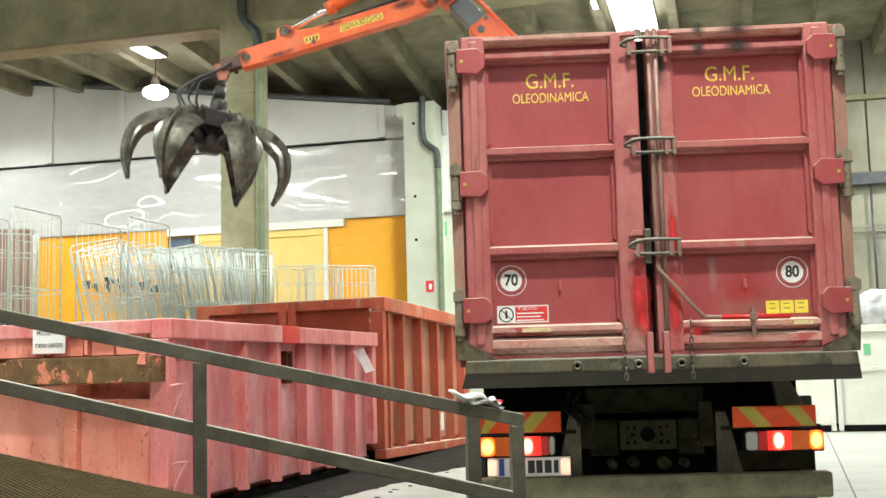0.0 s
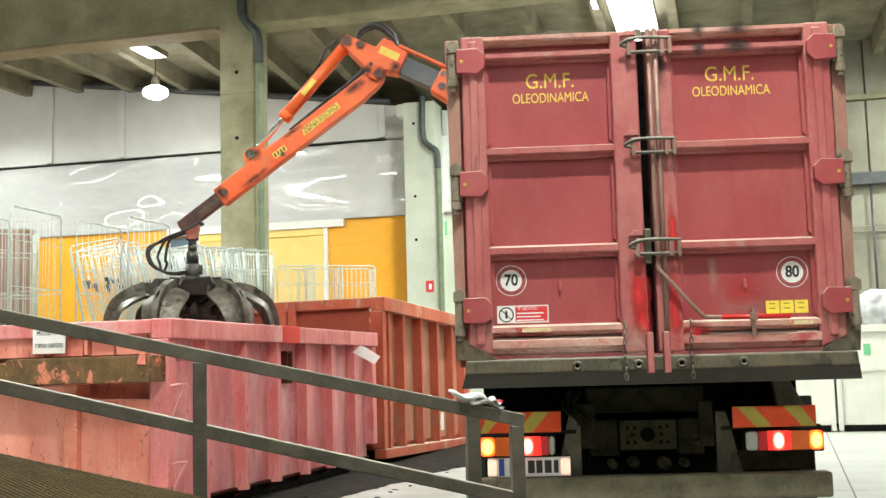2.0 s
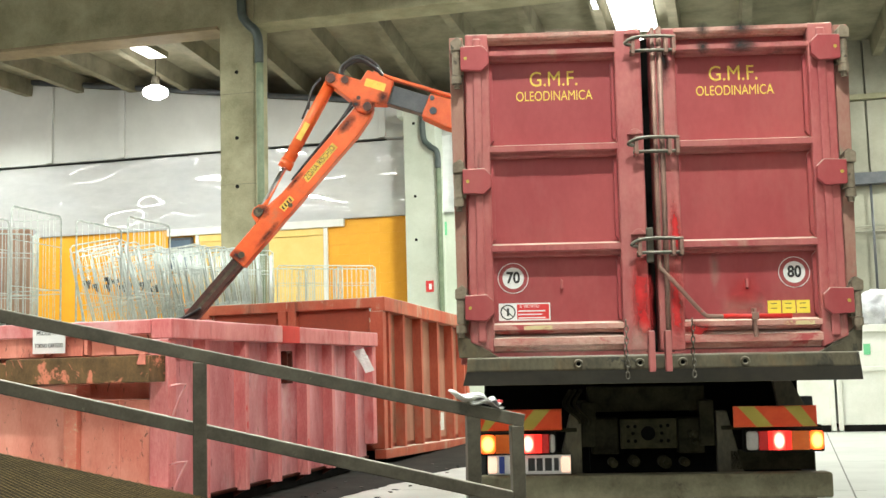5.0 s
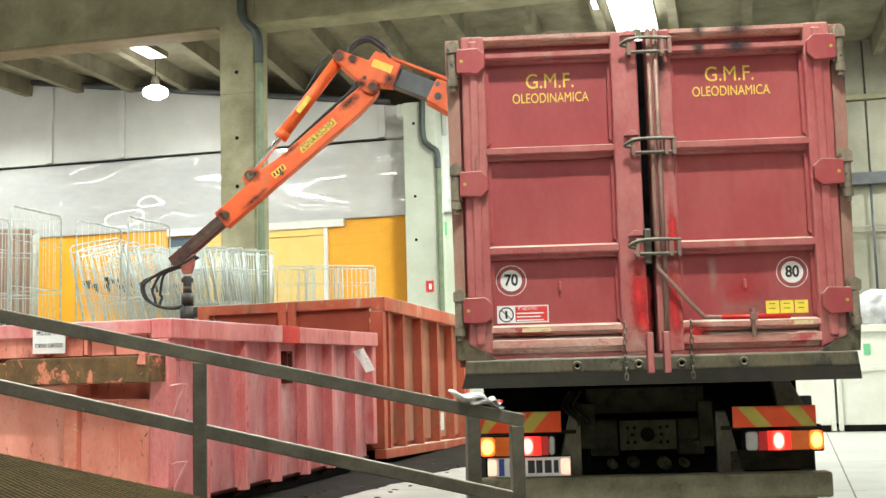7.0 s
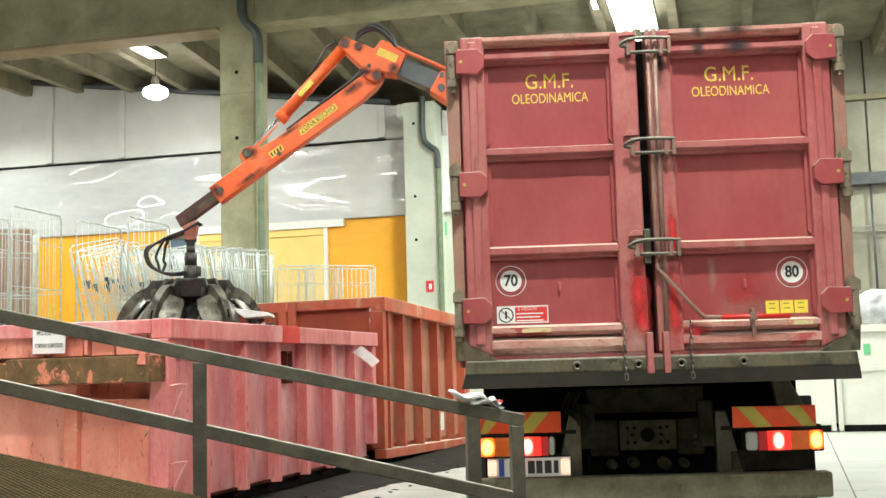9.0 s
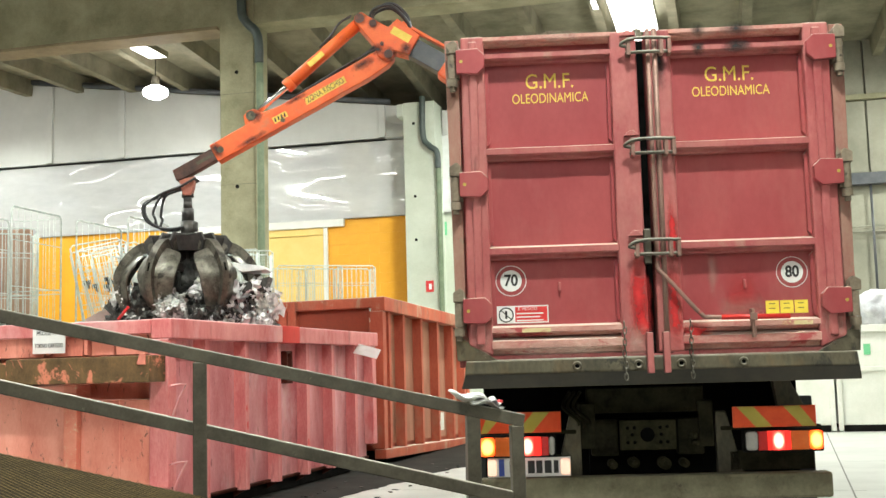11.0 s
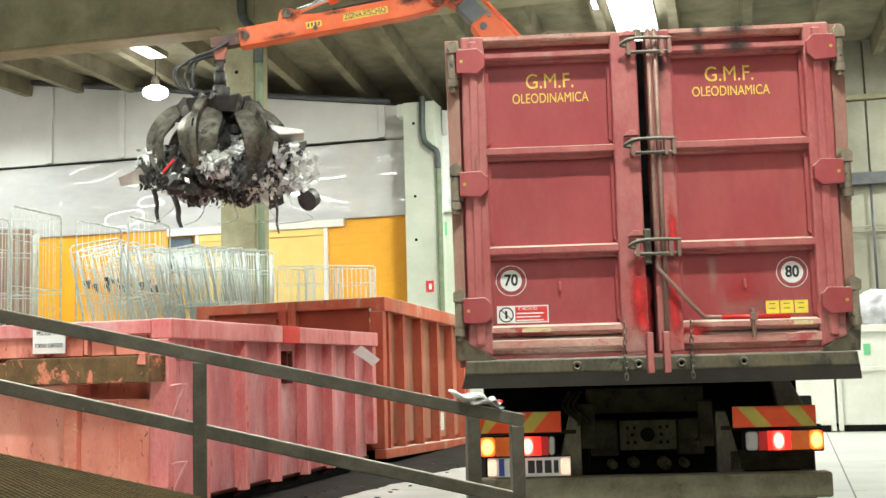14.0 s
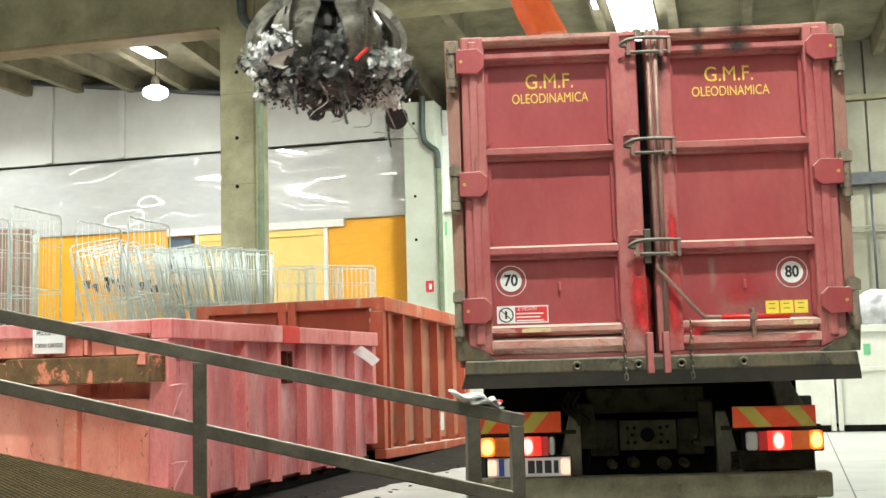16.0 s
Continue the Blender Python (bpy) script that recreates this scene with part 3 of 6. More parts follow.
def roll_off(name, m, width, length, height, ribs, paint, inner, sheet_paint, label, rim=0.19, rail=True):
    """An open steel container; its origin is the near right foot, x across, y along."""
    ob = base(name, m, label, "container")
    t = 0.06
    bm = bmesh.new()
    box(bm, -width + 0.12, -0.12, 0.05, length - 0.05, 0.12, 0.2)
    part("bottom", bm, inner, ob)
    g = 0.10 if rail else 0.085
    for x0, x1 in ((-t - g, -g), (-width + g, -width + g + t)):
        bm = bmesh.new()
        box(bm, x0, x1, 0.1, length - 0.1, 0.2 if rail else -0.04, height - rim * 0.5, 0.004)
        part("side_wall", bm, sheet_paint, ob, "dirtier side sheet between the ribs")
    for x0, x1, sgn in ((-0.13, 0.085, 1), (-width - 0.085, -width + 0.13, -1)):
        bm = bmesh.new()
        box(bm, x0, x1, 0, length, height - rim, height, 0.012)
        part("rim", bm, paint, ob)
        if rail:
            bm = bmesh.new()
            box(bm, x0 + 0.02, x1 - 0.02, 0, length, 0.0, 0.14, 0.01)
            part("bottom_rail", bm, paint, ob)
    for y0, y1 in ((0.0, 0.14), (length - 0.14, length)):
        bm = bmesh.new()
        box(bm, -width + 0.13, -0.13, y0, y1, height - rim * 0.75, height - 0.004, 0.012)
        part("rim", bm, paint, ob)
    for x0, x1 in ((-0.15, 0.05), (-width - 0.05, -width + 0.15)):
        for y0, y1 in ((0.0, 0.16), (length - 0.16, length)):
            bm = bmesh.new()
            box(bm, x0, x1, y0, y1, 0.14, height - rim, 0.012)
            part("corner_post", bm, paint, ob)
    me = None
    for side in (0, 1):
        for y in ribs:
            if me is None:
                bm = bmesh.new()
                prof = [(-g - 0.005, -0.064), (0.04, -0.046), (0.04, 0.046), (-g - 0.005, 0.064)]
                lo = [bm.verts.new((x, yy, 0.10 if rail else -0.055)) for x, yy in prof]
                hi = [bm.verts.new((x, yy, height - rim + 0.004)) for x, yy in prof]
                for i in range(4):
                    bm.faces.new((lo[i], lo[(i + 1) % 4], hi[(i + 1) % 4], hi[i]))
                bm.faces.new(lo[::-1])
                bm.faces.new(hi)
                me = mesh("rib", bm, paint)
            r = new("rib", me)
            r.parent = ob
            r.matrix_local = pose(0, y, 0) if side == 0 else pose(-width, y, 0, 0, 0, 180)
    bm = bmesh.new()
    box(bm, -width + 0.15, -0.15, length - 0.1, length - 0.04, 0.2, height - rim * 0.6)
    part("end_wall", bm, inner, ob)
    # added black block fills the gap beneath with shade
    bm = bmesh.new()
    box(bm, -width + 0.12, -0.12, 0.12, length - 0.1, -0.19, 0.12, 0.01)
    part("underside_shade", bm, DARK, ob)
    if not rail:
        # belly plates that fall inwards under the sides, with the ribs carried on as gussets
        for sgn, x0 in ((1, 0.0), (-1, -width)):
            bm = bmesh.new()
            prism(bm, [(x0 - sgn * q, z) for q, z in ((0.05, -0.03), (0.11, -0.02), (0.72, -0.15), (0.70, -0.185), (0.06, -0.06))], 0.08, length - 0.08, 0.004)
            part("belly_plate", bm, DARKRED, ob, "blackish red belly plate")
            for y in ribs:
                bm = bmesh.new()
                prism(bm, [(x0 - sgn * q, z) for q, z in ((-0.02, -0.056), (0.14, -0.056), (0.66, -0.18), (0.60, -0.194), (0.12, -0.13))], y - 0.03, y + 0.03, 0.004)
                part("gusset", bm, DARKRED, ob)
    # skids and rollers
    for x in (-0.75, -width + 0.75):
        bm = bmesh.new()
        box(bm, x - 0.06, x + 0.06, 0.05, length - 0.05, -0.195, 0.12, 0.01)
        part("skid", bm, DARK, ob)
        for y in (0.45, length - 0.45):
            bm = bmesh.new()
            rod(bm, (x - 0.15, y, -0.08), (x + 0.15, y, -0.08), 0.12, 16)
            part("roller", bm, DARK, ob)
    return ob


# pale red container, near end towards the ramp
pink = roll_off("roll_off_container", pose(-5.1, 9.6, 0.2, 0, 0, -1.45), 2.42, 5.92, 1.70, [0.8, 1.7, 2.55, 3.4, 4.25, 5.1], PINK, PINKEND, PINKSIDE, "faded pink-red steel roll-off container, open, full of scrap", 0.19, False)


def pink_end():
    bm = bmesh.new()
    box(bm, -2.3, -0.15, 0.38, 0.44, 0.14, 1.56)
    part("end_plate", bm, PINKEND, pink, "faded salmon end plate")
    for x0, x1, z0, z1, y0 in ((-2.3, -1.045, 0.14, 1.1, 0.08), (-0.895, -0.14, 0.14, 0.95, 0.04), (-0.50, -0.48, 0.14, 0.95, 0.035), (-1.27, -1.22, 1.38, 1.55, 0.02), (-0.86, -0.82, 1.38, 1.55, 0.02), (-0.53, -0.14, 1.37, 1.56, 0.05), (-0.8, -0.56, 1.37, 1.56, 0.06), (-2.3, -1.3, 1.37, 1.56, 0.03), (-1.2, -0.88, 1.37, 1.56, 0.04)):
        bm = bmesh.new()
        box(bm, x0, x1, y0, 0.40, z0, z1, 0.006)
        part("plate", bm, PINKEND, pink)
    bm = bmesh.new()
    box(bm, -1.04, -0.9, -0.03, 0.21, 0.14, 1.1, 0.01)
    part("upright", bm, surface("peeling_salmon_paint", (0.62, 0.17, 0.11), (0.72, 0.26, 0.18), 4, 0.6, 0, 0.3, (0.68, 0.42, 0.28), 0.58, 60, 22), pink, "upright with peeling paint")
    bm = bmesh.new()
    box(bm, -1.5, 0.02, -0.28, 0.02, 1.11, 1.355, 0.012)
    part("push_bar", bm, RUSTBAR, pink, "rusty brown push bar with peeling pink paint")
    bm = bmesh.new()
    prism(bm, [(-0.11, 1.27), (-0.02, 1.27), (-0.02, 1.375), (-0.08, 1.37)], -0.292, -0.275, 0.004)
    part("lug", bm, PINKEND, pink)
    bm = bmesh.new()
    box(bm, -2.36, -1.42, -0.07, 0.05, 1.05, 1.33, 0.02)
    part("hook_beam", bm, RUSTBAR, pink)
    for z in (1.08, 0.36):
        bm = bmesh.new()
        tube(bm, [(0.08, 0.02, z - 0.3), (0.09, 0.14, z - 0.12), (0.10, 0.26, z), (0.1, 0.1, z), (0.08, -0.02, z - 0.01)], 0.012, 6)
        part("rope_hook", bm, PINK, pink, "", True)
    bm = bmesh.new()
    for y0, y1, z0, z1 in ((2.86, 2.89, 1.04, 1.42), (3.00, 3.03, 1.04, 1.42), (2.89, 3.00, 1.39, 1.42), (2.89, 3.00, 1.04, 1.08)):
        box(bm, -0.13, 0.0, y0, y1, z0, z1, 0.004)
    part("slot_plate", bm, DARKRED, pink, "dark framed slot in the side")
    bm = bmesh.new()
    box(bm, -0.12, 0.089, 2.55, 3.05, 1.506, 1.704, 0.008)
    part("paint_patch", bm, BRIGHTRED, pink, "bright red repainted patch on the rim")
    for k, (y, z, s) in enumerate(((1.70, 0.45, 0.05), (2.55, 0.28, 0.06), (1.71, 0.62, 0.045), (3.40, 0.32, 0.05), (1.69, 0.8, 0.04), (2.55, 1.1, 0.03))):
        bm = bmesh.new()
        bmesh.ops.create_icosphere(bm, subdivisions=2, radius=1.0)
        for v in bm.verts:
            v.co = Vector((0.036 + v.co.x * 0.005, y + v.co.y * s * 0.8, z + v.co.z * s * 1.8 * (1 + 0.3 * noise.noise(v.co * 2 + Vector((k, 0, 0))))))
        part("paint_mark", bm, BRIGHTRED, pink, "fresh red paint mark")


pink_end()

# notices
notice = base("notice_sheet", pink.matrix_world @ pose(-1.22, -0.008, 1.555), "white printed sheet fixed to the container end", "sign")
bm = bmesh.new()
box(bm, -0.18, 0.18, 0.0, 0.004, -0.15, 0.15)
# no lamp stands here: placeholder
part("sheet", bm, PAPER, notice)
writing("text", "PROGETTO", 0.06, INK, notice, pose(0, -0.002, 0.045) @ UPRIGHT, width=0.27)
writing("text", "TORINO CARTESIO", 0.058, INK, notice, pose(0.0, -0.002, -0.075) @ UPRIGHT, width=0.31)

# rust red container behind it
rust = roll_off("roll_off_container", pose(-4.94, 15.84, 0.09, -1.55, -0.46, -1.6), 2.9, 5.0, 2.36, [0.35, 1.05, 2.0, 2.95, 3.9, 4.7], BROWN, BROWNIN, BROWNSIDE, "rust-red ribbed steel roll-off container with double end doors", 0.21)
for x0, x1 in ((-2.72, -1.58), (-1.36, -0.2)):
    bm = bmesh.new()
    box(bm, x0, x1, 0.09, 0.13, 0.2, 2.24, 0.004)
    leaf = part("door", bm, BROWNIN, rust, "recessed end door leaf")
    for z in (0.25, 1.2):
        bm = bmesh.new()
        box(bm, x0, x1, 0.03, 0.1, z, z + 0.1, 0.008)
        part("bar", bm, BROWN, leaf)
for x0, x1 in ((-1.62, -1.48), (-1.46, -1.32)):
    bm = bmesh.new()
    box(bm, x0, x1, 0.0, 0.12, 0.15, 2.22, 0.012)
    part("door_post", bm, BROWN, rust)
for x, z in ((-1.30, 2.02), (-1.30, 1.9), (-0.16, 2.1), (-0.16, 1.8), (-1.63, 2.05)):
    bm = bmesh.new()
    rod(bm, (x, -0.02, z - 0.05), (x, -0.02, z + 0.05), 0.025, 10)
    part("hinge", bm, BROWNIN, rust)
bm = bmesh.new()
box(bm, 0.036, 0.04, 2.95, 3.2, 0.32, 0.62)
part("tag", bm, WHITEBOX, rust, "pale scuffed tag")


def scrap(rng, n, centre, radii, size, flat=1.0):
    """Crumpled sheets and shards thrown into an ellipsoid."""
    bm = bmesh.new()
    for _ in range(n):
        while True:
            p = Vector([rng.uniform(-1, 1) for _ in range(3)])
            if 0.35 < p.length < 1:
                break
        p = Vector(centre) + Vector([a * b for a, b in zip(p, radii)])
        q = Euler([rng.uniform(0, 6.3) for _ in range(3)]).to_matrix()
        s = size * rng.uniform(0.4, 1.5)
        k = rng.choice((4, 5, 6))
        lx, ly = rng.uniform(0.5, 1.6), rng.uniform(0.35, 0.9)
        ring = [bm.verts.new(p + q @ Vector((math.cos(i * 6.283 / k) * s * lx * rng.uniform(0.6, 1.2), math.sin(i * 6.283 / k) * s * ly * rng.uniform(0.6, 1.2), rng.uniform(-0.4, 0.4) * s * flat))) for i in range(k)]
        mid = bm.verts.new(p + q @ Vector((0, 0, rng.uniform(-0.35, 0.35) * s)))
        for i in range(k):
            bm.faces.new((ring[i], ring[(i + 1) % k], mid))
    return bm


def crushed(rng, n, centre, radii, size):
    """Crushed lumps: dented, folded shells."""
    bm = bmesh.new()
    for k in range(n):
        while True:
            p = Vector([rng.uniform(-1, 1) for _ in range(3)])
            if 0.5 < p.length < 1:
                break
        p = Vector(centre) + Vector([a * b for a, b in zip(p, radii)])
        q = Euler([rng.uniform(0, 6.3) for _ in range(3)]).to_matrix()
        s = size * rng.uniform(0.5, 1.3)
        sc = Vector((rng.uniform(0.6, 1.5), rng.uniform(0.5, 1.0), rng.uniform(0.3, 0.8)))
        r = bmesh.ops.create_icosphere(bm, subdivisions=3, radius=1.0)
        off = Vector((k * 7.3, 0, 0))
        for v in r["verts"]:
            c = v.co.copy()
            f = 1 + 0.55 * noise.noise(c * 1.6 + off) + 0.35 * noise.noise(c * 3.7 + off) - 0.3 * abs(noise.noise(c * 6.0 + off))
            v.co = p + q @ Vector((c.x * sc.x * f * s, c.y * sc.y * f * s, c.z * sc.z * f * s))
    return bm


rng = random.Random(5)
heap = base("scrap_heap", pink.matrix_world @ pose(-1.21, 2.96, 0.25), "heap of mixed metal scrap inside the container", "scrap")
tagged(heap, kind="stuff")
SCRAPDARK = surface("dark_scrap", (0.010, 0.011, 0.010), (0.085, 0.085, 0.078), 9, 0.5, 0.2, 0.3)
SCRAPGREY = surface("grey_scrap", (0.17, 0.18, 0.17), (0.55, 0.57, 0.54), 8, 0.4, 0.25, 0.3)
SCRAPFOIL = surface("bright_foil_scrap", (0.60, 0.62, 0.62), (0.86, 0.87, 0.87), 8, 0.35, 0.15, 0.3)
SCRAPPALE = surface("pale_plastic_scrap", (0.62, 0.62, 0.56), (0.82, 0.82, 0.78), 8, 0.5, 0.0, 0.3)
for material, n in ((SCRAPDARK, 420), (SCRAPGREY, 300), (SCRAPFOIL, 140), (SCRAPPALE, 120)):
    bm = scrap(rng, n, (0, 0, 0.35), (0.72, 2.3, 0.5), 0.13)
    tagged(part("debris", bm, material, heap), kind="stuff")

bm = bmesh.new()
for k in range(40):
    x, y = rng.uniform(-4.7, -3.6), rng.uniform(11.0, 16.0)
    a, w, h = rng.uniform(0, 3.1), rng.uniform(0.008, 0.035), rng.uniform(0.005, 0.015)
    box(bm, -w, w, -w * 0.4, w * 0.4, 0, h, 0, pose(x, y, 0.001, 0, 0, math.degrees(a)))
# black floor patch paints the shade under and beside the containers
shade_patch = bmesh.new()
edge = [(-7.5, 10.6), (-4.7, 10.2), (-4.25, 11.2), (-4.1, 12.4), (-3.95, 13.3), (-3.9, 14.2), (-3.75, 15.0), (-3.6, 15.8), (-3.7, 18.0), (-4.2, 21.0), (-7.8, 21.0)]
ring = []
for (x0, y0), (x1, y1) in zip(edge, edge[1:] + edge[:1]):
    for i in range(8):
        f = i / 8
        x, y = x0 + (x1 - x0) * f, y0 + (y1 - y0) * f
        ring.append(shade_patch.verts.new((x + 0.10 * noise.noise(Vector((x * 3, y * 3, 1))), y, 0.003)))
shade_patch.faces.new(ring)
part("floor_shade", shade_patch, matt(surface("floor_shade_black", (0.010, 0.010, 0.009), (0.024, 0.023, 0.020), 3, 0.75, 0, 0.1)), floor, "black floor patch painted as the shade round the containers")
litter = solid("floor_litter", bm, SCRAPDARK, "dark crumbs of scrap on the floor by the containers", "litter", "stuff")

# ---- white bins and bags in the far bay ----


def white_bin(x0, x1):
    ob = base("waste_bin", pose(x0, 22.45, 0), "scuffed white steel waste bin on dark skids", "bin", "bins in the far bay")
    w = x1 - x0
    bm = bmesh.new()
    box(bm, 0.02, w - 0.02, 0.04, 2.4, 0.12, 1.85, 0.02)
    part("body", bm, WHITEBOX, ob)
    for a, b in ((0, 0.09), (w - 0.09, w)):
        bm = bmesh.new()
        box(bm, a, b, 0, 0.1, 0.02, 1.86, 0.012)
        part("corner_post", bm, WHITEBOX, ob)
    bm = bmesh.new()
    box(bm, -0.02, w + 0.02, -0.03, 2.45, 1.84, 1.98, 0.015)
    part("rim", bm, WHITEBOX, ob)
    bm = bmesh.new()
    box(bm, 0.12, w - 0.12, 0.0, 0.06, 1.12, 1.2, 0.01)
    part("rail", bm, WHITEBOX, ob)
    bm = bmesh.new()
    box(bm, 0.1, w - 0.1, 0.05, 2.3, 0.0, 0.13)
    part("skid", bm, DARK, ob)
    return ob


for a, b in ((-0.25, 1.88), (1.92, 4.05), (4.1, 6.2)):
    white_bin(a, b)
bm = bmesh.new()
box(bm, 2.44, 2.56, 22.476, 22.492, 1.42, 1.62)
solid("green_sign", bm, GREENSIGN, "small green and white sign on the white bin", "sign")
rng = random.Random(11)
for k, (x, y, z, s) in enumerate(((2.75, 22.9, 2.28, 0.38), (3.25, 23.1, 2.35, 0.42), (2.5, 23.3, 2.2, 0.3), (3.8, 22.9, 2.3, 0.4), (3.1, 22.7, 2.15, 0.26))):
    bm = bmesh.new()
    bmesh.ops.create_icosphere(bm, subdivisions=4, radius=1)
    for v in bm.verts:
        c = v.co.copy()
        f = 1 + 0.28 * noise.noise(c * 1.7 + Vector((k * 3.1, 0, 0))) + 0.16 * noise.noise(c * 4.5 + Vector((k, 5, 0)))
        v.co = Vector((c.x * s * f * 1.15, c.y * s * f, max(-0.3, c.z * s * f * 0.95)))
    solid("rubbish_bag", bm, BAG, "stuffed grey-white plastic rubbish bag on a bin", "bag", m=pose(x, y, z - 0.0), smooth=True)

# ---- truck ----
TRUCK = pose(-0.441, 7.26, 0, 0, 0, 10.7)
truck = base("truck", TRUCK, "tall crimson scrap truck seen from its closed rear doors", "truck")
W = 1.21
BODYL = 6.3


def truck_body():
    for x0, x1 in ((-1.25, -1.17), (1.17, 1.25)):
        bm = bmesh.new()
        box(bm, x0, x1, 0.14, BODYL, 1.36, 3.48, 0.01)
        part("side_wall", bm, TRUCKFRAME, truck)
    bm = bmesh.new()
    box(bm, -1.17, 1.17, BODYL - 0.08, BODYL, 1.36, 3.48, 0.01)
    part("front_wall", bm, TRUCKFRAME, truck)
    bm = bmesh.new()
    box(bm, -1.17, 1.17, 0.14, BODYL - 0.08, 1.26, 1.36)
    part("body_floor", bm, DARK, truck)
    # rear corner posts with flared feet
    for s in (-1, 1):
        bm = bmesh.new()
        prism(bm, [(s * 1.195, 3.5), (s * 1.285, 3.5), (s * 1.255, 1.41), (s * 1.06, 1.405), (s * 1.195, 1.56)], 0.02, 0.2, 0.006)
        part("corner_post", bm, surface("grimy_crimson_post", (0.28, 0.10, 0.08), (0.38, 0.23, 0.17), 2.5, 0.6, 0.1, 0.2, (0.24, 0.21, 0.15), 0.56, 50, 2.2, (1, 1, 0.5)), truck, "grimy corner post")
        bm = bmesh.new()
        prism(bm, [(s * 1.27, 1.62), (s * 1.255, 1.402), (s * 1.0, 1.402), (s * 1.21, 1.54)], -0.02, 0.03, 0.004)
        part("foot_plate", bm, GRIME, truck)
    bm = bmesh.new()
    v = []
    for x in (-1.0, 1.0):
        q = 1.2 if x < 0 else 1.225
        v.append([bm.verts.new((x * q * a, y, z)) for y, z, a in ((0.16, 1.408, 1), (-0.055, 1.40, 1), (-0.06, 1.315, 1.005), (0.02, 1.225, 1.03), (0.3, 1.225, 1.03), (0.3, 1.3, 1))])
    for i in range(6):
        bm.faces.new((v[0][i], v[0][(i + 1) % 6], v[1][(i + 1) % 6], v[1][i]))
    bm.faces.new(v[0][::-1])
    bm.faces.new(v[1])
    bmesh.ops.bevel(bm, geom=bm.edges[:], offset=0.008, segments=2, affect="EDGES", profile=0.5)
    sill = part("rear_sill", bm, GRIME, truck, "greasy grey-brown rear sill beam")
    # downward sill face, its shade put into the dark colour
    bm = bmesh.new()
    prism(bm, [(-1.205, 1.312), (1.23, 1.312), (1.262, 1.226), (-1.236, 1.226)], 0.0, 0.004)
    for v in bm.verts:
        v.co.y += -0.066 + (1.312 - v.co.z) * 0.93
    part("lower_flange", bm, SILLSHADE, sill, "oily lower flange, darkened for its shaded downward face")
    for x in (-0.505, -0.122, 0.142, 0.525):
        bm = bmesh.new()
        tube(bm, [(x + 0.022 * math.cos(k * 0.3142), -0.066, 1.352 + 0.022 * math.sin(k * 0.3142)) for k in range(21)], 0.009, 6)
        bolt = part("bolt", bm, GRIME, sill, "", True)
        bm = bmesh.new()
        rod(bm, (x, -0.066, 1.352), (x, -0.058, 1.352), 0.018, 14)
        part("hole", bm, SHADEBLACK, bolt)


def bar_profile(bm, x0, x1, z0, z1, y, depth):
    """A pressed stiffener: sloping top and bottom faces."""
    h = z1 - z0
    prof = [(y, z1), (y - depth, z1 - h * 0.22), (y - depth, z0 + h * 0.38), (y - depth * 0.55, z0 + h * 0.3), (y - depth * 0.55, z0 + h * 0.08), (y, z0)]
    a = [bm.verts.new((x0, p, q)) for p, q in prof]
    b = [bm.verts.new((x1, p, q)) for p, q in prof]
    for i in range(len(a)):
        bm.faces.new((a[i], b[i], b[(i + 1) % len(a)], a[(i + 1) % len(a)]))
    bm.faces.new(a[::-1])
    bm.faces.new(b)


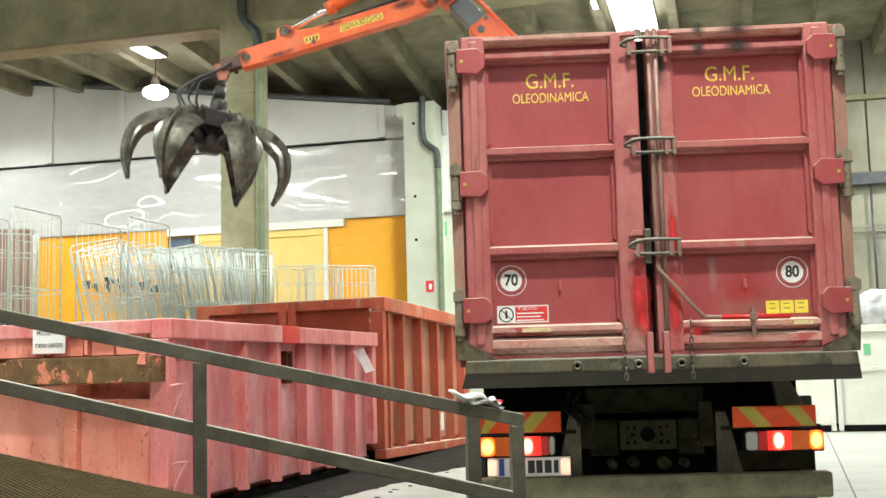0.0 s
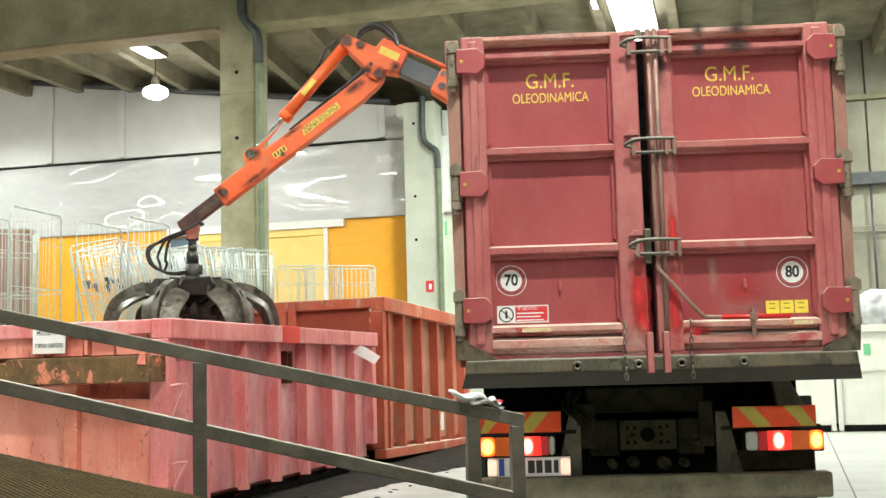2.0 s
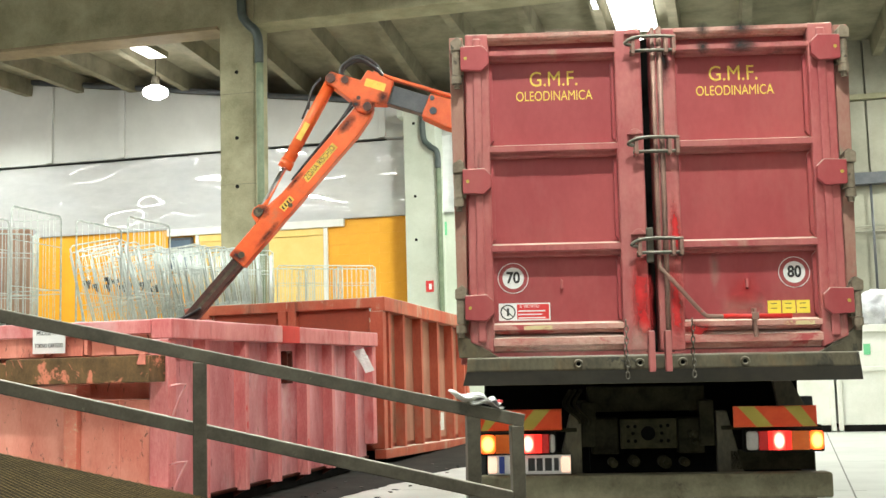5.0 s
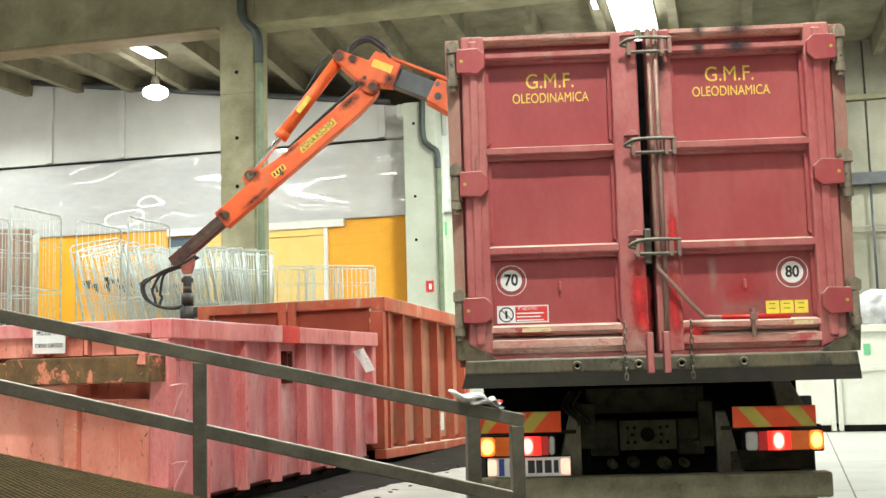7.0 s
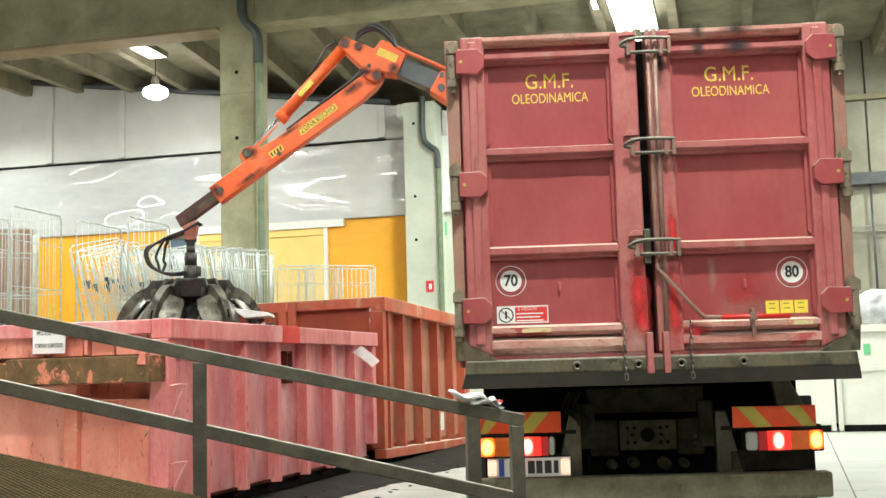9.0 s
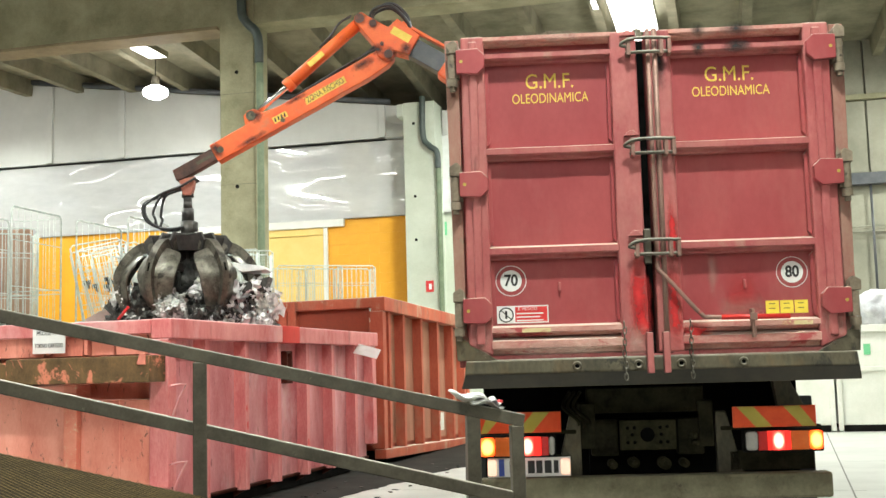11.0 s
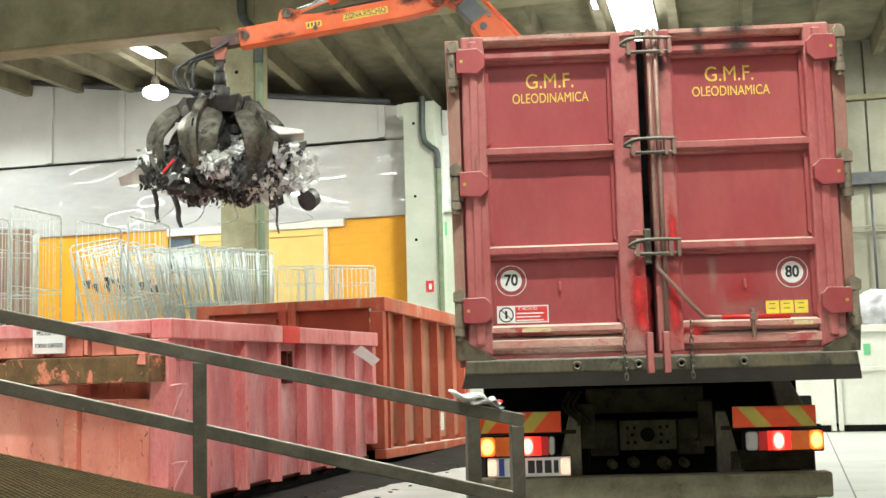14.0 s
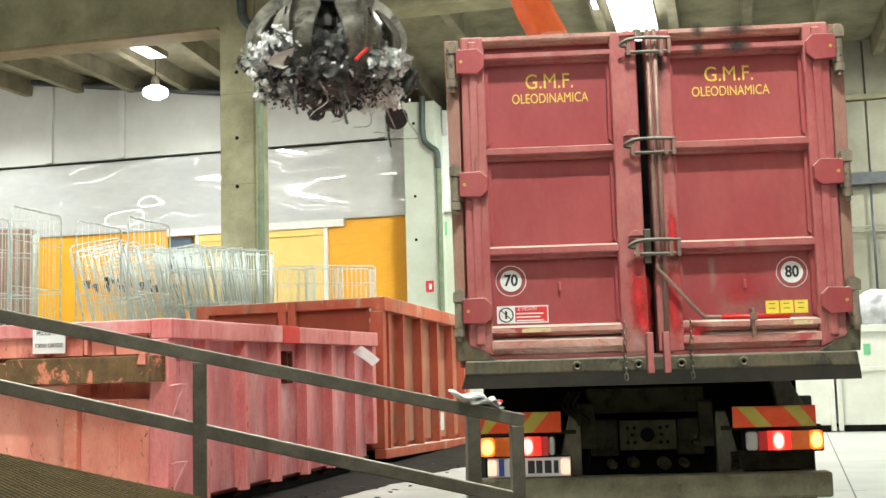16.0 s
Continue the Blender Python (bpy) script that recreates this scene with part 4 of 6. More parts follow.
def rear_door(s, x0, x1, wide, lock):
    """s: -1 hinges on the left, 1 on the right; x0 hinge edge, x1 lock edge."""
    lo, hi = min(x0, x1), max(x0, x1)
    bm = bmesh.new()
    box(bm, lo, hi, 0.055, 0.10, 1.43, 3.49)
    door = part("rear_door", bm, TRUCKRED, truck, "closed crimson rear door with pressed stiffeners")
    for zb, za in ((1.622, 2.04), (2.133, 2.685), (2.778, 3.325)):
        e = (lo + wide, hi - lock) if s < 0 else (lo + lock, hi - wide)
        for p, q in ((0, 1), (1, -1)):
            bm = bmesh.new()
            prism(bm, [(e[p] - q * 0.004, zb), (e[p] + q * 0.022, zb + 0.03), (e[p] + q * 0.022, za - 0.03), (e[p] - q * 0.004, za)], 0.02, 0.056)
            part("panel_edge", bm, TRUCKRED, door)
    a, b = (x0, x0 - s * wide)
    bm = bmesh.new()
    prism(bm, [(min(a, b), 1.43 + (0.07 if s < 0 else 0.0)), (max(a, b), 1.43 + (0.0 if s < 0 else 0.07)), (max(a, b), 3.505), (min(a, b), 3.505)], -0.03, 0.058, 0.012)
    mid = (a + b) / 2
    box(bm, mid - 0.028, mid + 0.028, -0.048, -0.026, 1.5, 3.47, 0.01)
    part("stile", bm, TRUCKFRAME, door)
    a, b = (x1, x1 + s * lock)
    bm = bmesh.new()
    box(bm, min(a, b), max(a, b), -0.034, 0.058, 1.425, 3.5, 0.012)
    part("stile", bm, TRUCKFRAME, door)
    i0, i1 = (lo + wide - 0.005, hi - lock + 0.005) if s < 0 else (lo + lock - 0.005, hi - wide + 0.005)
    for z0, z1, d in ((3.445, 3.507, 0.062), (3.325, 3.40, 0.05), (2.685, 2.778, 0.045), (2.04, 2.133, 0.045), (1.432, 1.545, 0.055), (1.545, 1.622, 0.05)):
        bm = bmesh.new()
        bar_profile(bm, i0, i1, z0, z1, 0.057, d + 0.042)
        part("stiffener", bm, DUSTY if z0 > 3.4 or z0 < 1.7 else TRUCKFRAME, door, "dust-caked stiffener" if z0 < 1.7 else "")
    for z in (3.33, 2.525, 1.715):
        bm = bmesh.new()
        p0, p1 = x0 + s * 0.03, x0 - s * 0.155
        prism(bm, [(p0, z - 0.075), (p1 + s * 0.05, z - 0.085), (p1, z - 0.04), (p1, z + 0.04), (p1 + s * 0.045, z + 0.085), (p0, z + 0.08)], -0.078, -0.035, 0.006)
        plate = part("hinge", bm, TRUCKRED, door, "crimson hinge plate")
        bm = bmesh.new()
        bx = s * 1.235
        rod(bm, (bx, -0.03, z - 0.10), (bx, -0.03, z + 0.055), 0.029, 14)
        rod(bm, (bx, -0.03, z - 0.155), (bx, -0.03, z - 0.105), 0.034, 14)
        rod(bm, (bx, -0.03, z - 0.185), (bx, -0.03, z - 0.155), 0.020, 10)
        prism(bm, [(bx - 0.036, z + 0.06), (bx + 0.036, z + 0.06), (bx + 0.038, z + 0.125), (bx - s * 0.01, z + 0.15), (bx - 0.036, z + 0.12)], -0.066, 0.02, 0.006)
        box(bm, bx - s * 0.036 - 0.01, bx - s * 0.036 + 0.01, -0.04, 0.02, z - 0.10, z + 0.10, 0.004)
        part("barrel", bm, surface("dusty_hinge_steel", (0.13, 0.10, 0.068), (0.29, 0.235, 0.17), 5, 0.65, 0.1, 0.2, (0.05, 0.04, 0.028), 0.6, 50, 6), plate)
        bm = bmesh.new()
        rod(bm, (s * 1.175, -0.082, z), (s * 1.175, -0.076, z), 0.011, 12)
        part("cap", bm, CHEVYEL, plate, "yellow paint dot")
    return door


def chain(x, parent):
    bm = bmesh.new()
    for k in range(10):
        z = 1.60 - k * 0.036
        turn = pose(x + 0.004 * math.sin(k), -0.095, z, 90, 0, 0) if k % 2 else pose(x, -0.095, z, 90, 0, 90)
        ring = [turn @ Vector((0.011 * math.cos(a), 0.024 * math.sin(a), 0)) for a in [i * 6.2832 / 10 for i in range(11)]]
        tube(bm, ring, 0.0042, 5)
    part("chain", bm, STEEL, parent, "short hanging steel chain", True)


def smear(x, z, rx, rz, y, seed):
    """A flat, ragged patch of paint or grease."""
    bm = bmesh.new()
    ring = []
    for i in range(40):
        a = i * 2 * math.pi / 40
        f = 0.85 + 0.35 * noise.noise(Vector((math.cos(a) * 1.8, math.sin(a) * 1.8, seed))) + 0.15 * noise.noise(Vector((math.cos(a) * 6, math.sin(a) * 6, seed)))
        c, s = math.cos(a), math.sin(a)
        ring.append(bm.verts.new((x + rx * f * math.copysign(abs(c) ** 0.6, c), y, z + rz * f * math.copysign(abs(s) ** 0.6, s))))
    bm.faces.new(ring)
    return bm


SPRAYRED = film_of("sprayed_red_paint", (0.60, 0.020, 0.022), 0.95)
SPRAYTHIN = film_of("thin_red_spray", (0.58, 0.022, 0.024), 0.5, 1.1)
DUSTFILM = film_of("pale_dust_coat", (0.54, 0.38, 0.32), 0.42, 1.0, 0.9)
GREASEFILM = film_of("black_grease_coat", (0.018, 0.012, 0.012), 0.92, 0.8, 0.6)


def truck_rear():
    left = rear_door(-1, -1.178, -0.045, 0.152, 0.17)
    right = rear_door(1, 1.178, 0.012, 0.165, 0.16)
    # black strip behind the doors paints the shade of their gap
    bm = bmesh.new()
    box(bm, -0.06, 0.12, 0.102, 0.125, 1.42, 3.47)
    part("door_gap_shade", bm, SHADEBLACK, truck, "black strip painted as the shade in the gap between the doors")
    # sprayed red paint, dust and grease on the doors
    for ob, x, z, rx, rz, y, mat, lab in (
            (left, -0.10, 1.80, 0.10, 0.34, -0.0358, SPRAYRED, "sprayed red touch-up paint"), (left, -0.08, 1.62, 0.08, 0.2, -0.0362, SPRAYRED, "sprayed red touch-up paint"),
            (right, 0.12, 1.72, 0.08, 0.34, -0.0358, SPRAYRED, "sprayed red touch-up paint"), (right, 0.13, 2.2, 0.05, 0.3, -0.0362, SPRAYRED, "sprayed red touch-up paint"),
            (right, 0.55, 1.78, 0.17, 0.22, 0.0535, SPRAYTHIN, "sprayed red touch-up paint"), (right, 0.24, 1.55, 0.14, 0.10, -0.037, SPRAYRED, "sprayed red touch-up paint"),
            (right, 0.38, 1.95, 0.05, 0.25, 0.0538, DUSTFILM, "pale dusty streak"), (right, 0.56, 1.70, 0.30, 0.10, 0.0539, DUSTFILM, "pale dusty smear"),
            (left, -0.12, 1.50, 0.13, 0.14, -0.0365, DUSTFILM, "pale dust"), (left, -0.60, 1.47, 0.45, 0.06, -0.044, DUSTFILM, "pale dust"),
            (left, -1.09, 1.56, 0.10, 0.18, -0.0315, DUSTFILM, "pale dust"), (right, 1.09, 1.56, 0.10, 0.18, -0.0315, DUSTFILM, "pale dust"),
            (right, 0.35, 3.475, 0.07, 0.07, -0.052, GREASEFILM, "black greasy smear"), (right, 0.585, 3.475, 0.15, 0.07, -0.052, GREASEFILM, "black greasy smear"),
            (right, 0.35, 3.365, 0.07, 0.07, -0.039, GREASEFILM, "black greasy smear"), (right, 0.585, 3.365, 0.15, 0.07, -0.039, GREASEFILM, "black greasy smear"),
            (right, 0.10, 3.3, 0.06, 0.25, -0.0358, GREASEFILM, "black greasy smear"), (left, -0.55, 3.485, 0.3, 0.04, -0.052, DUSTFILM, "pale dust")):
        part("coat", smear(x, z, rx, rz, y, 3 + x), mat, ob, lab)
    # lock bars, loops and handle
    bm = bmesh.new()
    tube(bm, [(0.028, -0.05, 3.5), (0.026, -0.05, 2.6), (0.022, -0.06, 1.95)] + curve([(0.022, -0.06, 1.95), (0.10, -0.075, 1.86), (0.27, -0.08, 1.66), (0.34, -0.08, 1.632), (0.6, -0.08, 1.628)], 6)[1:], 0.0145, 8)
    lever = part("lock_bar", bm, LOCKSTEEL, right, "long bent lock bar with handle", True)
    bm = bmesh.new()
    tube(bm, [(0.40, -0.081, 1.6305), (0.6, -0.081, 1.628), (0.82, -0.081, 1.625)], 0.0165, 10)
    part("handle", bm, BRIGHTRED, lever, "red painted handle", True)
    bm = bmesh.new()
    tube(bm, [(0.07, -0.055, 3.5), (0.068, -0.055, 2.6), (0.064, -0.055, 1.5)], 0.017, 8)
    part("lock_bar", bm, LOCKSTEEL, right, "", True)
    for z in (3.39, 2.735, 2.09):
        bm = bmesh.new()
        tube(bm, curve([(0.17, -0.09, z + 0.035), (0.0, -0.1, z + 0.04), (-0.1, -0.1, z + 0.03), (-0.15, -0.09, z), (-0.1, -0.085, z - 0.012)], 6), 0.0115, 7)
        tube(bm, [(0.17, -0.085, z - 0.05), (0.0, -0.09, z - 0.05), (-0.12, -0.08, z - 0.05)], 0.0115, 7)
        part("latch_loop", bm, STEEL, left, "bent steel latch loop", True)
        for x in (-0.1, 0.11, 0.16):
            bm = bmesh.new()
            box(bm, x - 0.013, x + 0.013, -0.1, 0.0, z - 0.07, z + 0.05, 0.006)
            part("latch_lug", bm, LOCKSTEEL, left)
        bm = bmesh.new()
        prism(bm, [(-0.15, z + 0.07), (-0.05, z + 0.07), (-0.085, z + 0.105), (-0.115, z + 0.105)], -0.06, -0.03, 0.003)
        part("gusset", bm, TRUCKFRAME, left)
    bm = bmesh.new()
    box(bm, -0.055, -0.012, -0.08, 0.0, 1.98, 2.2, 0.006)
    part("lock_box", bm, STEEL, left, "dark grey steel lock box")
    for x in (-0.05, 0.052):
        bm = bmesh.new()
        box(bm, x - 0.02, x + 0.02, -0.115, -0.05, 1.295, 1.55, 0.006, None)
        part("door_stop", bm, TRUCKFRAME, truck, "pink-red door stop bar")
    chain(-0.205, left)
    chain(0.205, right)
    for x, z in ((-0.59, 1.86), (0.58, 1.84)):
        bm = bmesh.new()
        box(bm, x - 0.008, x + 0.008, 0.03, 0.056, z - 0.025, z + 0.03, 0.003)
        part("pin", bm, TRUCKFRAME, truck)
    bm = bmesh.new()
    box(bm, 0.585, 0.605, -0.085, -0.02, 1.55, 1.68, 0.004)
    box(bm, 0.572, 0.618, -0.100, -0.07, 1.605, 1.652, 0.005)
    rod(bm, (0.595, -0.09, 1.50), (0.595, -0.09, 1.56), 0.014, 10)
    part("handle_catch", bm, LOCKSTEEL, right, "rusty handle catch")
    # lettering
    for door, xg, xo in ((left, -0.605, -0.605), (right, 0.555, 0.56)):
        writing("lettering", "G.M.F.", 0.14, LETTER, door, pose(xg, 0.0535, 3.206) @ UPRIGHT, "worn yellow capital letters", 0.31)
        writing("lettering", "OLEODINAMICA", 0.092, LETTER, door, pose(xo, 0.0535, 3.095) @ UPRIGHT, "worn yellow capital letters", 0.495)
    for door, x, txt in ((left, -0.90, "70"), (right, 0.88, "80")):
        for r, mat, y in ((0.099, PAPER, 0.0535), (0.094, TRUCKRED, 0.0520), (0.069, PAPER, 0.0505)):
            bm = bmesh.new()
            rod(bm, (x, y, 1.908), (x, y - 0.0012, 1.908), r, 40)
            disc = part("speed_disc", bm, mat, door, "round white speed sticker")
        writing("speed_number", txt, 0.100, INK, door, pose(x, 0.0475, 1.908) @ UPRIGHT, "black speed number", 0.086, 0.0, 0.003)
    # warning sticker: pictogram field and red text field
    bm = bmesh.new()
    box(bm, -0.997, -0.667, 0.0515, 0.0545, 1.635, 1.747)
    sticker = part("warning_sticker", bm, PAPER, left, "white and red warning sticker")
    bm = bmesh.new()
    box(bm, -0.88, -0.675, 0.0505, 0.0518, 1.643, 1.739)
    part("red_field", bm, REDDECAL, sticker)
    bm = bmesh.new()
    ring = [(-0.938 + 0.045 * math.cos(a), 0.051, 1.69 + 0.045 * math.sin(a)) for a in [i * 6.2832 / 28 for i in range(29)]]
    tube(bm, ring, 0.004, 5)
    tube(bm, [(-0.97, 0.051, 1.72), (-0.906, 0.051, 1.66)], 0.003, 5)
    box(bm, -0.945, -0.931, 0.0505, 0.0515, 1.665, 1.715)
    part("pictogram", bm, INK, sticker, "black round pictogram")
    writing("sticker_text", "E' VIETATO", 0.028, PAPER, sticker, pose(-0.80, 0.0502, 1.725) @ UPRIGHT, "white capital text", 0.12)
    for k in range(3):
        bm = bmesh.new()
        box(bm, -0.872, -0.70 - 0.02 * (k % 2), 0.0498, 0.0506, 1.70 - 0.022 * k - 0.008, 1.70 - 0.022 * k)
        part("text_bar", bm, PAPER, sticker)
    for k in range(3):
        bm = bmesh.new()
        x = 0.705 + 0.09 * k
        box(bm, x, x + 0.083, 0.0515, 0.0545, 1.648, 1.73)
        st = part("yellow_sticker", bm, YELLOWDECAL, right, "small yellow warning sticker")
        for z in (1.705, 1.675):
            bm = bmesh.new()
            box(bm, x + 0.02, x + 0.058, 0.0505, 0.0516, z + 0.003, z + 0.008)
            part("text_bar", bm, GRIME, st)
    bm = bmesh.new()
    box(bm, -0.84, -0.66, -0.037, -0.0, 1.572, 1.597)
    part("pale_tape", bm, surface("worn_pale_tape", (0.62, 0.50, 0.26), (0.70, 0.58, 0.34), 12, 0.6, 0, 0, (0.5, 0.2, 0.16), 0.55, 60, 20), left, "worn pale yellow tape")
    bm = bmesh.new()
    box(bm, 0.78, 0.97, -0.037, -0.0, 1.572, 1.597)
    part("pale_tape", bm, MATS["worn_pale_tape"], right, "worn pale yellow tape")


def tail_light(x0, x1, order, parent):
    """Lens segments from x0 to x1, back at y 0.4."""
    bm = bmesh.new()
    box(bm, x0 - 0.01, x1 + 0.01, 0.33, 0.42, 0.762, 0.912, 0.012)
    lamp_ob = part("tail_light", bm, DARK, parent, "lit combination tail light")
    x = x0
    for k, (share, mat, name) in enumerate(order):
        w = (x1 - x0) * share
        bm = bmesh.new()
        round_end = 0.02 if k in (0, len(order) - 1) else 0.0035
        box(bm, x, x + w - 0.0005, 0.300, 0.335, 0.776, 0.898, round_end)
        part(name, bm, mat, lamp_ob)
        x += w


def chevron(x0, x1, lean, parent):
    bm = bmesh.new()
    box(bm, x0, x1, 0.32, 0.33, 0.924, 1.06, 0.003)
    board = part("marker_board", bm, CHEVRED, parent, "orange-red and yellow striped marker board")
    w = (x1 - x0) / 3.1
    for k in range(-1, 3):
        pts = []
        a = x0 + (k * 1.72 + (0.15 if lean < 0 else -0.35)) * w + (0.12 if lean < 0 else 0.0)
        for u, z in ((a, 0.926), (a + w * 0.62, 0.926), (a + w * 0.62 + lean * 0.13, 1.058), (a + lean * 0.13, 1.058)):
            pts.append((min(max(u, x0 + 0.002), x1 - 0.002), z))
        if pts[1][0] - pts[0][0] < 0.01 and pts[2][0] - pts[3][0] < 0.01:
            continue
        bm = bmesh.new()
        bm.faces.new([bm.verts.new((u, 0.3175, z)) for u, z in pts])
        part("stripe", bm, CHEVYEL, board)


def chassis():
    for x in (-0.42, 0.36):
        bm = bmesh.new()
        box(bm, x - 0.05, x + 0.05, 0.45, 8.6, 0.80, 1.10, 0.01)
        part("frame_rail", bm, CHASSIS, truck)
    bm = bmesh.new()
    box(bm, -0.42, 0.36, 0.5, 0.62, 1.03, 1.2, 0.01)
    part("cross_member", bm, CHASSIS, truck)
    # rear plate coloured black for the shade behind the tow plate
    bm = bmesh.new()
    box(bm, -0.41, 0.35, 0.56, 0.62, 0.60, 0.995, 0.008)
    part("rear_plate", bm, SHADEBLACK, truck)
    bm = bmesh.new()
    box(bm, -0.40, -0.22, 0.47, 0.56, 0.75, 0.99, 0.012)
    part("bracket", bm, CHASSIS, truck)
    bm = bmesh.new()
    box(bm, 0.17, 0.345, 0.47, 0.56, 0.75, 0.99, 0.012)
    part("bracket", bm, CHASSIS, truck)
    bm = bmesh.new()
    box(bm, -0.215, 0.155, 0.40, 0.44, 0.79, 0.985, 0.006)
    tow = part("tow_plate", bm, TOWSTEEL, truck, "dirty drilled tow plate")
    bm = bmesh.new()
    rod(bm, (-0.035, 0.392, 0.89), (-0.035, 0.402, 0.89), 0.047, 24)
    part("hole", bm, SHADEBLACK, tow, "dark round tow hole")
    for dx, dz in ((-0.13, 0.045), (-0.085, 0.045), (-0.1, 0.0), (-0.13, -0.05), (-0.085, -0.05), (0.085, 0.045), (0.13, 0.05), (0.09, 0.0), (0.085, -0.05), (0.13, -0.05)):
        bm = bmesh.new()
        rod(bm, (-0.035 + dx, 0.394, 0.89 + dz), (-0.035 + dx, 0.402, 0.89 + dz), 0.012, 8)
        part("hole", bm, SHADEBLACK, tow)
    for x, z, r in ((-0.27, 0.70, 0.03), (-0.13, 0.71, 0.035), (0.07, 0.70, 0.04), (0.2, 0.7, 0.028), (0.26, 0.88, 0.025), (0.28, 0.83, 0.02)):
        bm = bmesh.new()
        rod(bm, (x, 0.36, z), (x, 0.52, z), r, 12)
        rod(bm, (x, 0.33, z), (x, 0.37, z), r * 0.5, 10)
        part("coupling", bm, TOWSTEEL, truck, "grimy air coupling", True)
    # added black panel stands in for the shade under the truck
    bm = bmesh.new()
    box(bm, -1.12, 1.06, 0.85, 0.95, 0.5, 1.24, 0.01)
    part("underbody_shade", bm, SHADEBLACK, truck)
    for x, s in ((-0.47, -1), (0.42, 1)):
        bm = bmesh.new()
        prism(bm, [(x, 1.03), (x + s * 0.07, 1.03), (x + s * 0.17, 0.62), (x, 0.62)], 0.44, 0.50, 0.006)
        part("bracket", bm, GRIME, truck)
    for x in (-0.5, -0.46, -0.53):
        bm = bmesh.new()
        tube(bm, curve([(x, 0.5, 1.18), (x - 0.05, 0.46, 1.08), (x + 0.05, 0.44, 0.98), (x, 0.5, 0.9)], 6), 0.012, 6)
        part("air_line", bm, CHASSIS, truck, "", True)
    for x0, x1 in ((-1.15, -0.5), (0.45, 1.1)):
        bm = bmesh.new()
        box(bm, x0, x1, 0.42, 0.48, 0.905, 0.93, 0.004)
        part("light_bracket", bm, CHASSIS, truck)
        bm = bmesh.new()
        box(bm, x0 + 0.05, x1 - 0.05, 0.44, 0.48, 0.64, 0.77, 0.006)
        part("light_bracket", bm, CHASSIS, truck)
    bm = bmesh.new()
    box(bm, -1.145, 1.125, 0.30, 0.44, 0.47, 0.632, 0.018)
    part("underrun_bar", bm, surface("mud_grey_steel", (0.085, 0.075, 0.042), (0.20, 0.18, 0.115), 3, 0.75, 0, 0.25, (0.05, 0.042, 0.028), 0.62, 40, 3), truck, "grey-brown underrun bar")
    chevron(-1.136, -0.604, 0.9, truck)
    chevron(0.51, 1.045, -0.9, truck)
    tail_light(-1.14, -0.65, ((0.20, TAILAMBER, "lit_lens"), (0.28, AMBERLENS, "lens"), (0.07, TAILRED, "lit_lens"), (0.17, TAILCORE, "lit_lens"), (0.10, TAILRED, "lit_lens"), (0.10, REDLENS, "lens"), (0.08, CLEARLENS, "lens")), truck)
    tail_light(0.586, 1.08, ((0.16, CLEARLENS, "lens"), (0.12, REDLENS, "lens"), (0.06, TAILRED, "lit_lens"), (0.16, TAILCORE, "lit_lens"), (0.08, TAILRED, "lit_lens"), (0.24, AMBERLENS, "lens"), (0.18, TAILAMBER, "lit_lens")), truck)
    bm = bmesh.new()
    box(bm, -1.094, -0.55, 0.34, 0.35, 0.637, 0.763, 0.004)
    plate = part("number_plate", bm, PAPER, truck, "white number plate with dark bars")
    bm = bmesh.new()
    box(bm, -1.02, -0.985, 0.336, 0.341, 0.645, 0.755)
    part("blue_band", bm, surface("blue_band", (0.03, 0.06, 0.3), (0.04, 0.08, 0.36), 9, 0.5, 0, 0), plate)
    for x, w in ((-0.95, 0.04), (-0.885, 0.03), (-0.83, 0.045), (-0.775, 0.04), (-0.72, 0.045), (-0.66, 0.03)):
        bm = bmesh.new()
        box(bm, x, x + w, 0.335, 0.341, 0.66, 0.742)
        part("plate_bar", bm, INK, plate)
    for x in (-1.065, -0.585):
        bm = bmesh.new()
        box(bm, x - 0.028, x + 0.028, 0.325, 0.342, 0.65, 0.75, 0.012)
        part("plate_lamp", bm, PLATEGLOW, plate, "warm plate lamp")
    for y in (1.7, 3.05):
        for x in (-1.0, 0.98):
            w = new("wheel", None)
            w.parent = truck
            w.matrix_local = pose(x, y, 0.5)
            for off in (-0.15, 0.15):
                bm = bmesh.new()
                rod(bm, (off - 0.13, 0, 0), (off + 0.13, 0, 0), 0.5, 36)
                bmesh.ops.bevel(bm, geom=[e for e in bm.edges if abs(e.verts[0].co.x - e.verts[1].co.x) < 1e-4], offset=0.05, segments=2, affect="EDGES", profile=0.5)
                part("tyre", bm, RUBBER, w, "black dual tyre")
            bm = bmesh.new()
            rod(bm, (-0.285, 0, 0), (0.285, 0, 0), 0.26, 24)
            part("rim", bm, GRIME, w)
        bm = bmesh.new()
        rod(bm, (-0.9, y, 0.5), (0.9, y, 0.5), 0.09, 12)
        part("axle", bm, DARK, truck)
    bm = bmesh.new()
    prism(bm, [(0.86, 1.22), (0.98, 1.22), (1.12, 0.95), (0.9, 0.95)], 0.7, 0.76, 0.01)
    part("mudguard", bm, GRIME, truck, "grey mudguard corner")
    for x in (-0.9, 0.88):
        bm = bmesh.new()
        box(bm, x - 0.32, x + 0.32, 1.0, 1.03, 0.35, 1.1, 0.01)
        part("mud_flap", bm, RUBBER, truck, "black rubber mud flap")


truck_body()
truck_rear()
chassis()

